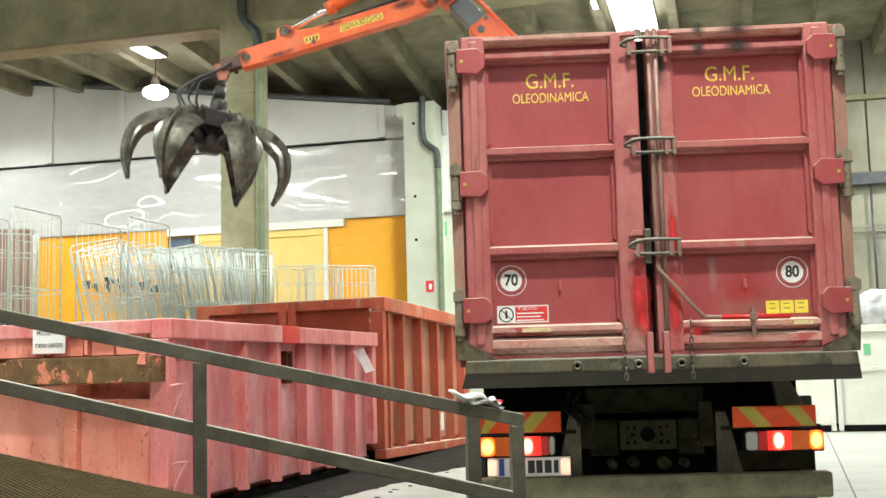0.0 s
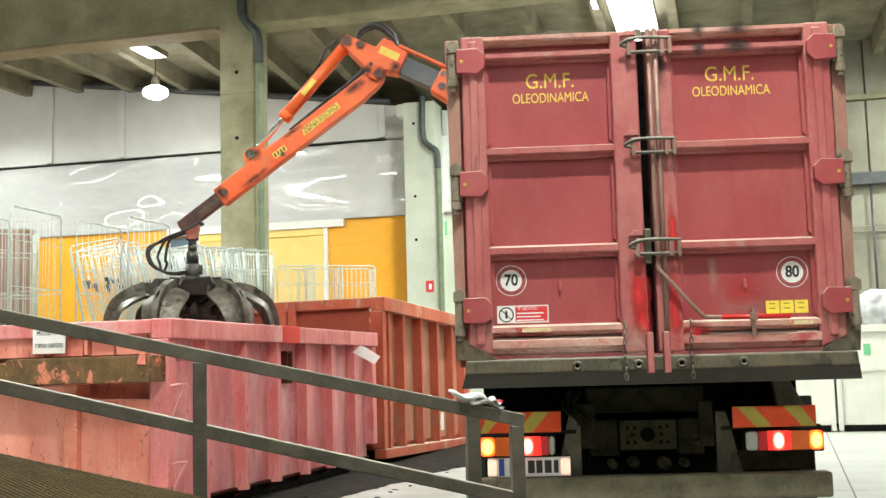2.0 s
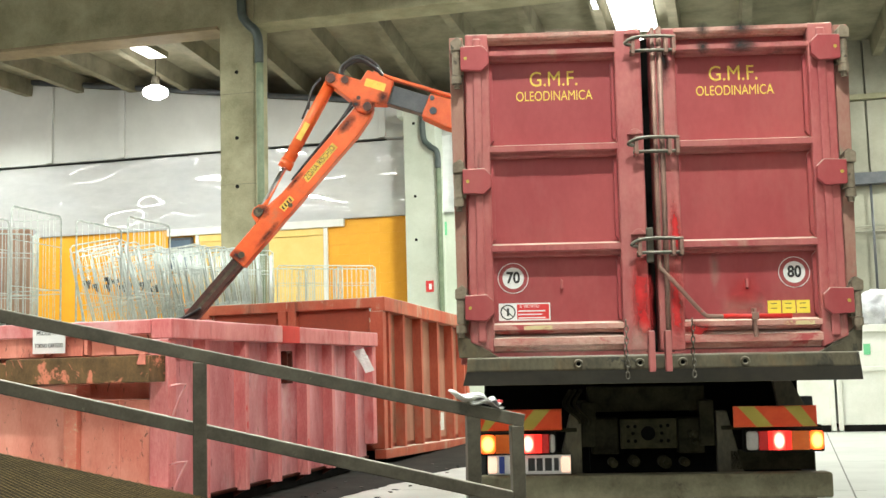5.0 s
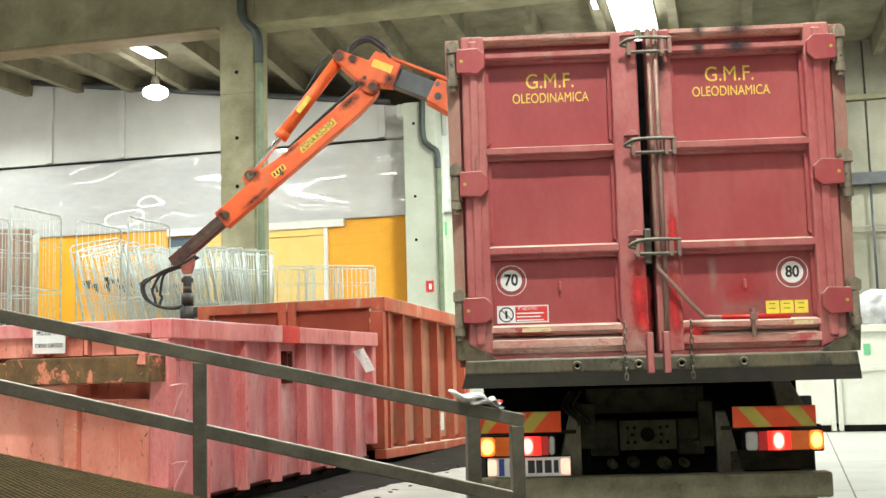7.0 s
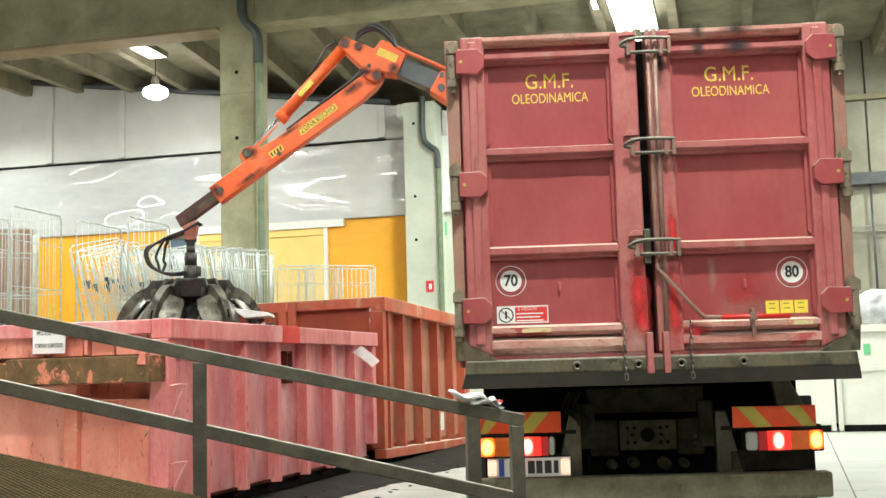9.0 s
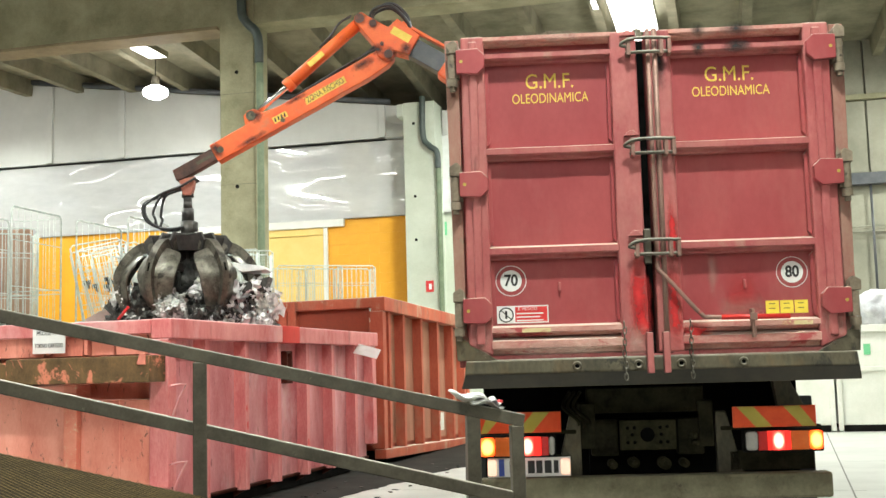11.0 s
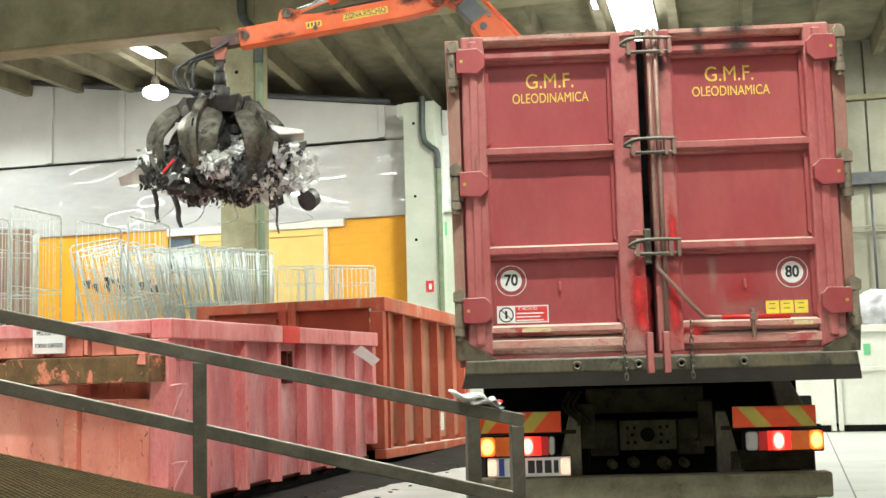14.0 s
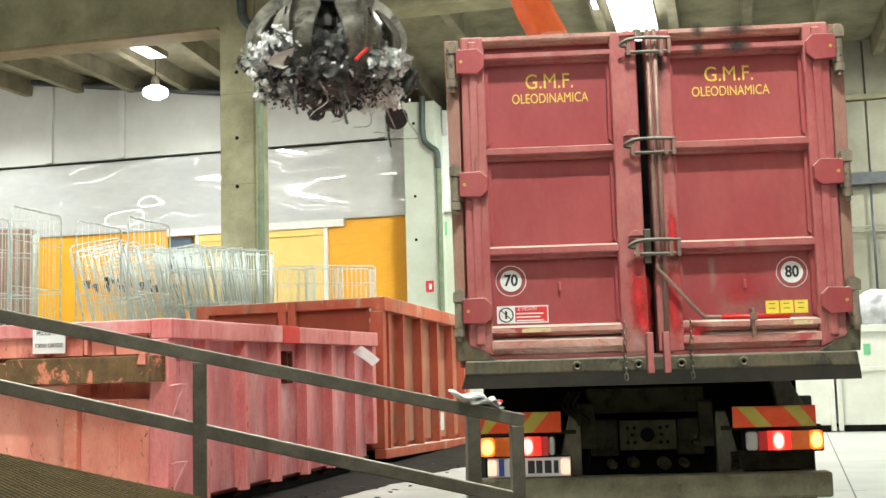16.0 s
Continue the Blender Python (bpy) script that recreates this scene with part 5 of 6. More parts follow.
# ---- loader crane, standing between body and cab ----
PIVOT = (2.218 * math.cos(HEAD) - 13.9 * math.sin(HEAD), 2.218 * math.sin(HEAD) + 13.9 * math.cos(HEAD))
PZ = 3.845
crane = base("loader_crane", pose(PIVOT[0], PIVOT[1], 0, 0, 0, 14), "orange hydraulic loader crane with a folding boom, behind the truck body", "crane")
bm = bmesh.new()
box(bm, -1.05, 1.0, 6.55, 7.1, 0.72, 1.12, 0.02)
part("crane_base", bm, DARKGREY, truck, "dark grey crane base across the chassis")
for x in (-1.1, 1.05):
    bm = bmesh.new()
    box(bm, x - 0.12, x + 0.12, 6.7, 6.95, 0.0, 1.1, 0.015)
    part("stabiliser_leg", bm, DARKGREY, truck)
bm = bmesh.new()
rod(bm, (0, 0, 1.1), (0, 0, 3.5), 0.24, 24, 0.2)
prism(bm, [(-0.25, 3.3), (0.25, 3.3), (0.2, 4.0), (-0.2, 4.0)], -0.2, 0.2, 0.02)
part("column", bm, CRANE, crane)


def boom_parts():
    bm = bmesh.new()
    prism(bm, [(-0.15, -0.17), (2.5, -0.16), (2.52, 0.15), (2.2, 0.2), (-0.15, 0.17)], -0.13, 0.13, 0.02)
    main = part("main_boom", bm, CRANE, crane, "orange main boom")
    for x, z, r in ((2.40, 0.05, 0.045), (2.46, -0.1, 0.03)):
        bm = bmesh.new()
        rod(bm, (x, -0.152, z), (x, 0.152, z), r, 14)
        part("pin", bm, DARKGREY, main)
    # sliding section with the knuckle at its end; origin at the knuckle
    bm = bmesh.new()
    prism(bm, [(-1.6, -0.12), (-0.22, -0.12), (-0.22, 0.12), (-1.6, 0.12)], -0.1, 0.1, 0.012)
    slide = part("boom_extension", bm, DARKGREY, crane, "dark grey sliding boom section")
    bm = bmesh.new()
    prism(bm, [(-0.28, -0.16), (0.08, -0.21), (0.12, -0.06), (0.40, -0.055), (0.515, -0.06), (0.56, 0.03), (0.53, 0.10), (0.45, 0.11), (0.16, 0.22), (0.05, 0.33), (-0.07, 0.33), (-0.13, 0.25), (-0.08, 0.17), (-0.28, 0.12)], -0.15, 0.15, 0.014)
    knuckle = part("knuckle", bm, CRANE, slide, "orange knuckle plates")
    for y in (-0.155, 0.155):
        for x, z, r in ((-0.058, 0.242, 0.055), (0.486, 0.029, 0.06), (0.31, 0.0, 0.045), (0.08, 0.17, 0.025)):
            bm = bmesh.new()
            rod(bm, (x, y - 0.015, z), (x, y + 0.015, z), r, 16)
            part("pin", bm, EXTENSION, slide)
    bm = bmesh.new()
    box(bm, -0.2, 0.06, -0.156, -0.149, -0.10, 0.0)
    part("decal", bm, LETTER, slide, "pale yellow decal")
    for x, z, r in ((-0.058, 0.242, 0.13), (0.486, 0.029, 0.12), (0.31, 0.0, 0.1), (0.1, 0.26, 0.11), (-0.2, 0.08, 0.12)):
        part("coat", smear(x, z, r, r, -0.1535, x), GREASEFILM, slide, "black greasy smear")
    bm = bmesh.new()
    box(bm, -1.4, 0.02, -0.05, 0.05, -0.24, -0.2, 0.008)
    part("hose_guard", bm, CRANE, slide, "thin orange hose guard")
    for y, h in ((-0.09, 0.16), (0.0, 0.22), (0.09, 0.18)):
        bm = bmesh.new()
        tube(bm, curve([(-0.12, y, -0.2), (0.02, y, -0.12 - h), (0.25, y, -0.16 - h), (0.40, y, -0.08 - h * 0.6), (0.38, y, 0.0)], 8), 0.022, 7)
        part("hose", bm, RUBBER, slide, "black hydraulic hose looped over the knuckle", True)
    # outer arm from its pin
    bm = bmesh.new()
    prism(bm, [(-0.06, -0.05), (0.06, -0.13), (1.2, -0.125), (2.5, -0.12), (2.5, 0.12), (0.35, 0.13), (0.05, 0.10), (-0.06, 0.05)], -0.1, 0.1, 0.014)
    arm = part("outer_arm", bm, CRANE, crane, "orange outer arm")
    bm = bmesh.new()
    prism(bm, [(1.40, -0.11), (1.73, -0.16), (1.79, -0.25), (1.87, -0.27), (1.95, -0.24), (1.99, -0.12), (2.15, -0.11)], -0.09, 0.09, 0.012)
    part("lug", bm, CRANE, arm)
    bm = bmesh.new()
    rod(bm, (1.87, -0.115, -0.19), (1.87, 0.115, -0.19), 0.06, 16)
    part("pin", bm, GRIME, arm)
    bm = bmesh.new()
    rod(bm, (2.40, -0.112, 0.0), (2.40, 0.112, 0.0), 0.04, 16)
    part("pin", bm, GRIME, arm)
    bm = bmesh.new()
    rod(bm, (1.55, -0.11, 0.06), (1.55, 0.11, 0.06), 0.03, 12)
    part("pin", bm, GRIME, arm)
    bars = random.Random(3)
    for x0, x1, z0, z1 in ((0.62, 1.20, -0.052, 0.042), (1.46, 1.66, -0.03, 0.055)):
        bm = bmesh.new()
        prism(bm, [(x0, z0 + 0.004), (x1, z0), (x1 - 0.004, z1), (x0 + 0.006, z1 - 0.003)], -0.1035, -0.099)
        decal = part("decal", bm, STRIP, arm, "worn yellow warning strip")
        if x0 < 1:
            writing("lettering", "ZONA RISCHIO", 0.105, EXTENSION, decal, pose(0.91, -0.1045, -0.005, 0, 180, 0) @ UPRIGHT, "dark worn capital letters", 0.52)
        else:
            for k in range(4):
                bm = bmesh.new()
                x = x0 + 0.022 + k * 0.044
                prism(bm, [(x, z0 + 0.02), (x + bars.uniform(0.016, 0.026), z0 + 0.018), (x + 0.03, z1 - 0.02), (x + 0.01, z1 - 0.016)], -0.1048, -0.1025)
                part("text_bar", bm, EXTENSION, decal, "dark bar of unreadable lettering")
    for x, z, rx, rz in ((0.03, 0.0, 0.2, 0.13), (0.34, -0.06, 0.22, 0.09), (1.82, -0.17, 0.14, 0.13), (2.44, 0.0, 0.09, 0.15), (1.3, -0.09, 0.25, 0.05), (2.0, 0.08, 0.3, 0.05)):
        part("coat", smear(x, z, rx, rz, -0.1035, x), GREASEFILM, arm, "black greasy smear")
    bm = bmesh.new()
    tube(bm, curve([(0.1, -0.06, -0.16), (0.5, -0.07, -0.16), (0.9, -0.07, -0.15), (1.3, -0.06, -0.14)], 6), 0.016, 6)
    part("hose", bm, RUBBER, arm, "black hose along the arm", True)
    bm = bmesh.new()
    tube(bm, curve([(-0.05, 0.0, -0.26), (0.15, 0.0, -0.2), (0.6, 0.0, -0.16), (1.2, 0.0, -0.14)], 6), 0.018, 6)
    part("hose", bm, RUBBER, arm, "black hose along the arm", True)
    # telescoping tip: origin at the arm's end
    bm = bmesh.new()
    prism(bm, [(-1.5, -0.08), (0.0, -0.08), (0.02, 0.06), (-0.05, 0.08), (-1.5, 0.08)], -0.07, 0.07, 0.01)
    tip = part("arm_extension", bm, EXTENSION, crane, "worn dark red telescoping arm tip")
    bm = bmesh.new()
    box(bm, -1.4, -0.3, -0.074, -0.068, -0.02, 0.02)
    part("scrape", bm, GRIME, tip, "bare scraped steel strip")
    # cylinder: barrel from the knuckle, rod from the arm lug
    bm = bmesh.new()
    rod(bm, (0.0, 0, 0), (1.22, 0, 0), 0.078, 20)
    rod(bm, (1.14, 0, 0), (1.25, 0, 0), 0.088, 20)
    rod(bm, (0.0, -0.1, 0), (0.0, 0.1, 0), 0.07, 16)
    barrel = part("cylinder_barrel", bm, CRANE, crane, "orange hydraulic cylinder", True)
    bm = bmesh.new()
    box(bm, 0.62, 0.86, -0.082, -0.06, -0.035, 0.035)
    part("decal", bm, LETTER, barrel, "pale yellow decal")
    bm = bmesh.new()
    tube(bm, curve([(0.05, -0.02, -0.13), (0.2, -0.02, -0.16), (0.4, -0.02, -0.12), (0.6, 0.0, -0.1)], 6), 0.014, 6)
    part("hose", bm, RUBBER, barrel, "", True)
    bm = bmesh.new()
    tube(bm, curve([(0.02, 0.03, -0.15), (0.2, 0.03, -0.18), (0.34, 0.03, -0.14), (0.45, 0.0, -0.09)], 6), 0.014, 6)
    part("hose", bm, RUBBER, barrel, "", True)
    bm = bmesh.new()
    rod(bm, (0.0, 0, 0), (1.3, 0, 0), 0.036, 16)
    rod(bm, (0.0, -0.08, 0), (0.0, 0.08, 0), 0.065, 16)
    piston = part("piston_rod", bm, CHROME, crane, "chromed piston rod", True)
    # hose loops from the arm tip to the rotator; origin at the rotator
    loops = new("hose_set")
    loops.parent = crane
    for y, o, h in ((-0.10, 0.50, 0.30), (-0.03, 0.42, 0.24), (0.05, 0.56, 0.34), (0.1, 0.36, 0.2)):
        bm = bmesh.new()
        tube(bm, curve([(0.12, y, 0.63), (-0.06, y, 0.53), (-0.30, y, 0.44), (-o, y, h), (-o + 0.02, y, 0.14), (-0.36, y, 0.03), (-0.2, y, 0.0), (-0.03, y, 0.02)], 8), 0.017, 7)
        part("hose", bm, RUBBER, loops, "black hose loop hanging from the arm tip", True)
    bm = bmesh.new()
    prism(bm, [(-0.10, 0.62), (0.10, 0.66), (0.08, 0.52), (0.05, 0.42), (-0.05, 0.42), (-0.07, 0.5)], -0.06, 0.06, 0.008)
    part("clevis", bm, surface("faded_red_clevis", (0.26, 0.075, 0.05), (0.46, 0.16, 0.11), 9, 0.6, 0, 0.2, (0.05, 0.03, 0.025), 0.6), loops, "worn faded red clevis")
    return main, slide, arm, tip, barrel, piston, loops


main_boom, boom_slide, outer_arm, arm_tip, barrel, piston, hose_loops = boom_parts()

# ---- orange-peel grapple ----
grapple = base("grapple", pose(PIVOT[0], PIVOT[1], 0, 0, 0, 14) @ pose(-4.93, 0, 4.61), "dark steel orange-peel grapple with six curved tines", "grapple")


def grapple_parts():
    bm = bmesh.new()
    rod(bm, (0, 0, 0.10), (0, 0, 0.26), 0.075, 18)
    rod(bm, (0, 0, 0.26), (0, 0, 0.34), 0.055, 18)
    box(bm, -0.05, 0.05, -0.03, 0.03, 0.3, 0.47, 0.012)
    rod(bm, (-0.07, 0, 0.42), (0.07, 0, 0.42), 0.03, 12)
    rod(bm, (0, 0, -0.13), (0, 0, 0.1), 0.09, 20)
    rod(bm, (0, 0, -0.13), (0, 0, -0.06), 0.14, 20)
    box(bm, 0.06, 0.12, -0.05, 0.05, -0.03, 0.09, 0.012)
    part("rotator", bm, HUB, grapple, "dark steel rotator and link", True)
    bm = bmesh.new()
    rod(bm, (0, 0, -0.2), (0, 0, -0.02), 0.40, 12, 0.45)
    rod(bm, (0, 0, -0.42), (0, 0, -0.09), 0.2, 20)
    rod(bm, (0, 0, -0.5), (0, 0, -0.42), 0.12, 16, 0.18)
    hub = part("hub", bm, HUB, grapple, "dark steel grapple hub")
    hub.matrix_local = pose(0, 0, -0.10)
    for k in range(6):
        bm = bmesh.new()
        for y in (-0.075, 0.075):
            prism(bm, [(0.12, 0.02), (0.46, 0.015), (0.54, -0.09), (0.48, -0.22), (0.2, -0.3)], y - 0.014, y + 0.014, 0.003)
        box(bm, 0.15, 0.3, -0.05, 0.05, -0.44, -0.34, 0.01)
        b = part("bracket", bm, HUB, hub)
        b.matrix_local = pose(0, 0, 0, 0, 0, 60 * k + 12)
    spine = curve([(0.0, 0, 0.0), (0.15, 0, 0.035), (0.34, 0, -0.02), (0.52, 0, -0.16), (0.60, 0, -0.40), (0.58, 0, -0.62), (0.50, 0, -0.84)], 5)
    n = len(spine)
    tines = []
    me_rib = me_shell = me_ram = None
    for k in range(6):
        if me_rib is None:
            bm = bmesh.new()
            rows = []
            for i, p in enumerate(spine):
                d = (spine[min(i + 1, n - 1)] - spine[max(i - 1, 0)]).normalized()
                out = Vector((-d.z, 0, d.x))
                f = i / (n - 1)
                h = 0.11 * (1 - 0.75 * f) + 0.012
                w = 0.055 * (1 - 0.7 * f) + 0.006
                rows.append([bm.verts.new(p + out * a * h + Vector((0, b * w, 0))) for a, b in ((0.7, -1), (0.7, 1), (-0.5, 1), (-0.5, -1))])
            for a, b in zip(rows, rows[1:]):
                for q in range(4):
                    bm.faces.new((a[q], a[(q + 1) % 4], b[(q + 1) % 4], b[q]))
            bm.faces.new(rows[0][::-1])
            bm.faces.new(rows[-1])
            rod(bm, (0, -0.09, 0), (0, 0.09, 0), 0.06, 14)
            bmesh.ops.recalc_face_normals(bm, faces=bm.faces[:])
            bm2 = bmesh.new()
            rows = []
            i0 = 5
            for i in range(i0, n):
                p = spine[i]
                d = (spine[min(i + 1, n - 1)] - spine[max(i - 1, 0)]).normalized()
                out = Vector((-d.z, 0, d.x))
                f = (i - i0) / (n - 1 - i0)
                w = 0.26 * math.sin(math.pi * (0.20 + 0.80 * f) ** 0.8) ** 0.8 + 0.004 if f < 1 else 0.01
                fold = 0.45 * w
                row = []
                for th in (0.0, -0.016):
                    for s in (-1, -0.55, 0, 0.55, 1) if th == 0 else (1, 0.55, 0, -0.55, -1):
                        row.append(bm2.verts.new(p + out * (th - fold * abs(s) ** 1.3) + Vector((0, s * w, 0))))
                rows.append(row)
            for a, b in zip(rows, rows[1:]):
                for q in range(10):
                    bm2.faces.new((a[q], a[(q + 1) % 10], b[(q + 1) % 10], b[q]))
            bm2.faces.new(rows[0][::-1])
            bm2.faces.new(rows[-1])
            bm3 = bmesh.new()
            rod(bm3, (-0.24, 0, -0.25), (0.1, 0, -0.08), 0.045, 12)
            rod(bm3, (0.05, 0, -0.10), (0.3, 0, 0.0), 0.025, 10)
            bm4 = bmesh.new()
            for i in (14,):
                d = (spine[i + 1] - spine[i - 1]).normalized()
                out = Vector((-d.z, 0, d.x))
                hh = 0.11 * (1 - 0.75 * i / (n - 1)) + 0.012
                c = spine[i] + out * (hh * 0.7 + 0.002)
                bm4.faces.new([bm4.verts.new(c + d * a * 0.055 + Vector((0, b2 * 0.013, 0))) for a, b2 in ((-1, -1), (1, -1), (1, 1), (-1, 1))])
            me_slot = mesh("slot", bm4, SHADEBLACK, False)
            me_rib, me_shell, me_ram = mesh("tine", bm, TINE, False), mesh("blade", bm2, TINE, False), mesh("ram", bm3, HUB, True)
        t = new("tine", me_rib)
        t.parent = grapple
        for nm, md in (("blade", me_shell), ("ram", me_ram), ("slot", me_slot)):
            o = new(nm, md)
            o.parent = t
        t.matrix_local = pose(0, 0, 0, 0, 0, 60 * k + 12) @ pose(0.42, 0, -0.24)
        tines.append(t)
    return tines


tines = grapple_parts()

# ---- the load that the grapple lifts out ----
load = base("scrap_load", pose(PIVOT[0], PIVOT[1], 0, 0, 0, 14) @ pose(-5.3, 0, 1.6), "tangled bundle of torn metal scrap gripped by the grapple", "scrap")
rng = random.Random(21)


def scrap_load():
    # uneven clumps of one stuff each, pressed together between the tines
    kinds = ((SCRAPDARK, "dark torn scrap"), (HUB, "black rags and rubber"), (SCRAPGREY, "grey scrap pieces"), (SCRAPFOIL, "bright foil scraps"), (SCRAPPALE, "pale plastic scraps"))
    shards = [bmesh.new() for _ in kinds]
    lumps = [bmesh.new() for _ in kinds]
    for c in range(80):
        a, q = rng.uniform(0, 6.283), rng.uniform(0.1, 1) ** 0.5
        z = rng.triangular(-1.22, -0.5, -0.92)
        reach = 1.0 if z < -0.7 else 0.74
        at = (0.05 + reach * q * math.cos(a), reach * 0.95 * q * math.sin(a), z)
        k = rng.choices(range(5), (30, 11, 22, 23, 14))[0]
        size = rng.uniform(0.09, 0.23)
        flat = rng.uniform(0.5, 1.0)
        for store, piece in ((shards, scrap(rng, rng.randint(30, 80), at, (size, size, size * flat), rng.choice((0.026, 0.036, 0.05)))),
                             (lumps, crushed(rng, rng.randint(1, 3), at, (size * 0.7, size * 0.7, size * 0.6), rng.uniform(0.05, 0.12)))):
            me = bpy.data.meshes.new("piece")
            piece.to_mesh(me)
            piece.free()
            store[k].from_mesh(me)
            bpy.data.meshes.remove(me)
    for (material, lab), bm, bl in zip(kinds, shards, lumps):
        tagged(part("debris", bm, material, load, lab), kind="stuff")
        tagged(part("lump", bl, material, load, "crushed lumps"), kind="stuff")
    bm = crushed(rng, 26, (0.0, 0, -0.85), (0.55, 0.55, 0.3), 0.24)
    tagged(part("lump", bm, SCRAPDARK, load, "crushed dark lumps"), kind="stuff")
    for material, n in ((SCRAPDARK, 700), (SCRAPGREY, 260), (SCRAPFOIL, 170), (SCRAPPALE, 90)):
        bm = scrap(rng, n, (0.03, 0, -0.95), (0.86, 0.82, 0.32), 0.035)
        tagged(part("debris", bm, material, load, "small torn scraps"), kind="stuff")
    bm = scrap(rng, 220, (0.79, -0.15, -0.85), (0.42, 0.4, 0.34), 0.06)
    tagged(part("debris", bm, SCRAPFOIL, load, "bright foil scraps"), kind="stuff")
    bm = bmesh.new()
    rod(bm, (1.12, -0.06, -1.18), (1.04, -0.16, -1.24), 0.115, 28, 0.135)
    can = part("can", bm, SCRAPDARK, load, "black open can, mouth forward")
    bm = bmesh.new()
    rod(bm, (1.0398, -0.1602, -1.2401), (1.037, -0.163, -1.2422), 0.128, 28)
    part("mouth", bm, RUBBER, can)
    bm = bmesh.new()
    tube(bm, [(-0.60, -0.9, -1.02), (-0.47, -0.95, -0.88)], 0.018, 6)
    part("strip", bm, REDDECAL, load, "bright red strip")
    bm = bmesh.new()
    for a, b, w in (((-0.5, -0.6, -1.25), (-0.42, -0.62, -1.62), 0.035), ((0.65, -0.3, -1.2), (0.7, -0.32, -1.66), 0.018), ((-0.78, -0.2, -1.1), (-0.72, -0.2, -1.5), 0.03)):
        a, b = Vector(a), Vector(b)
        pts = curve([a, a.lerp(b, 0.4) + Vector((0.012, 0, 0)), a.lerp(b, 0.7) - Vector((0.01, 0, 0)), b], 4)
        prev = None
        for i, p in enumerate(pts):
            q = w * (1 - 0.4 * i / len(pts))
            row = [bm.verts.new(p + Vector((-q, 0, 0))), bm.verts.new(p + Vector((0, -0.02, 0))), bm.verts.new(p + Vector((q, 0.015, 0)))]
            if prev:
                bm.faces.new((prev[0], prev[1], row[1], row[0]))
                bm.faces.new((prev[1], prev[2], row[2], row[1]))
            prev = row
    tagged(part("hanging_strip", bm, SCRAPDARK, load, "dark hanging strips"), kind="stuff")
    bm = bmesh.new()
    for k in range(5):
        x = -0.6 + 0.35 * k
        tube(bm, curve([(x, -0.4, -1.15), (x + 0.08, -0.45, -1.35), (x - 0.1 + 0.1 * k, -0.42, -1.5), (x - 0.15, -0.4, -1.56)], 6), 0.006, 5)
    tagged(part("wire", bm, SCRAPGREY, load, "thin dangling wires", True), kind="stuff")
    bm = bmesh.new()
    pts = [(-1.18, -0.3, -0.98), (-0.92, -0.35, -0.86), (-0.82, -0.2, -1.0), (-0.98, -0.25, -1.08), (-1.16, -0.2, -1.06)]
    bm.faces.new([bm.verts.new(p) for p in pts])
    part("torn_sheet", bm, SCRAPPALE, load, "pale torn plastic sheet")
    bm = bmesh.new()
    prism(bm, [(0.55, -0.33), (1.0, -0.40), (1.02, -0.44), (0.72, -0.46)], -0.35, 0.1, 0.004)
    part("torn_sheet", bm, SCRAPFOIL, load, "pale bent sheet metal")
    bm = bmesh.new()
    prism(bm, [(0.62, -0.62), (1.05, -0.52), (1.0, -0.66), (0.7, -0.72)], -0.3, 0.0, 0.004)
    part("torn_sheet", bm, SCRAPDARK, load, "dark bent sheet metal")


scrap_load()

# ---- ramp with railing ----
A0, A1 = Vector((-3.369, 4.725, 0)), Vector((-1.032, 5.72, 0))
RD = (A1 - A0).normalized()
RN = Vector((RD.y, -RD.x, 0))          # towards the camera


def along(s, z, out=0.0):
    """s: 0 at the left stretch of the rail, 1 at its end."""
    p = A0.lerp(A1, s) + RN * out
    return Vector((p.x, p.y, z))


def bar(bm, a, b, w, h):
    """A square tube between two points, upright faces."""
    a, b = Vector(a), Vector(b)
    d = (b - a).normalized()
    side = RN if abs(d.z) < 0.9 else RD
    up = d.cross(side).normalized()
    side = up.cross(d).normalized()
    va = [bm.verts.new(a + side * x * w / 2 + up * y * h / 2) for x, y in ((-1, -1), (1, -1), (1, 1), (-1, 1))]
    vb = [bm.verts.new(b + side * x * w / 2 + up * y * h / 2) for x, y in ((-1, -1), (1, -1), (1, 1), (-1, 1))]
    fs = [bm.faces.new(va[::-1]), bm.faces.new(vb)] + [bm.faces.new((va[i], va[(i + 1) % 4], vb[(i + 1) % 4], vb[i])) for i in range(4)]
    bmesh.ops.bevel(bm, geom=list({e for f in fs for e in f.edges}), offset=0.006, segments=2, affect="EDGES", profile=0.5)


def deck_z(s):
    return 1.021 - 0.66 * s


railing = base("railing", Matrix.Identity(4), "grey square-tube steel handrail beside the ramp", "railing")
SLOPE_TOP = lambda s: 1.664 - 0.581 * s
SLOPE_MID = lambda s: 1.329 - 0.645 * s
bm = bmesh.new()
bar(bm, along(-0.9, SLOPE_TOP(-0.9)), along(1.0, SLOPE_TOP(1.0)), 0.072, 0.066)
part("top_rail", bm, STEEL, railing)
bm = bmesh.new()
bar(bm, along(-0.9, SLOPE_MID(-0.9)), along(0.985, SLOPE_MID(0.985)), 0.06, 0.066)
part("middle_rail", bm, STEEL, railing)
for s in (-0.5, 0.368, 0.986):
    bm = bmesh.new()
    bar(bm, along(s, max(0.0, deck_z(s) - 0.02)), along(s, SLOPE_TOP(s) - 0.03), 0.066, 0.070)
    part("post", bm, STEEL, railing)
bm = bmesh.new()
bar(bm, Vector((-1.395, 6.145, 0.0)), Vector((-1.39, 6.145, 1.10)), 0.075, 0.075)
solid("steel_post", bm, STEEL, "short grey square steel post beside the ramp", "post")

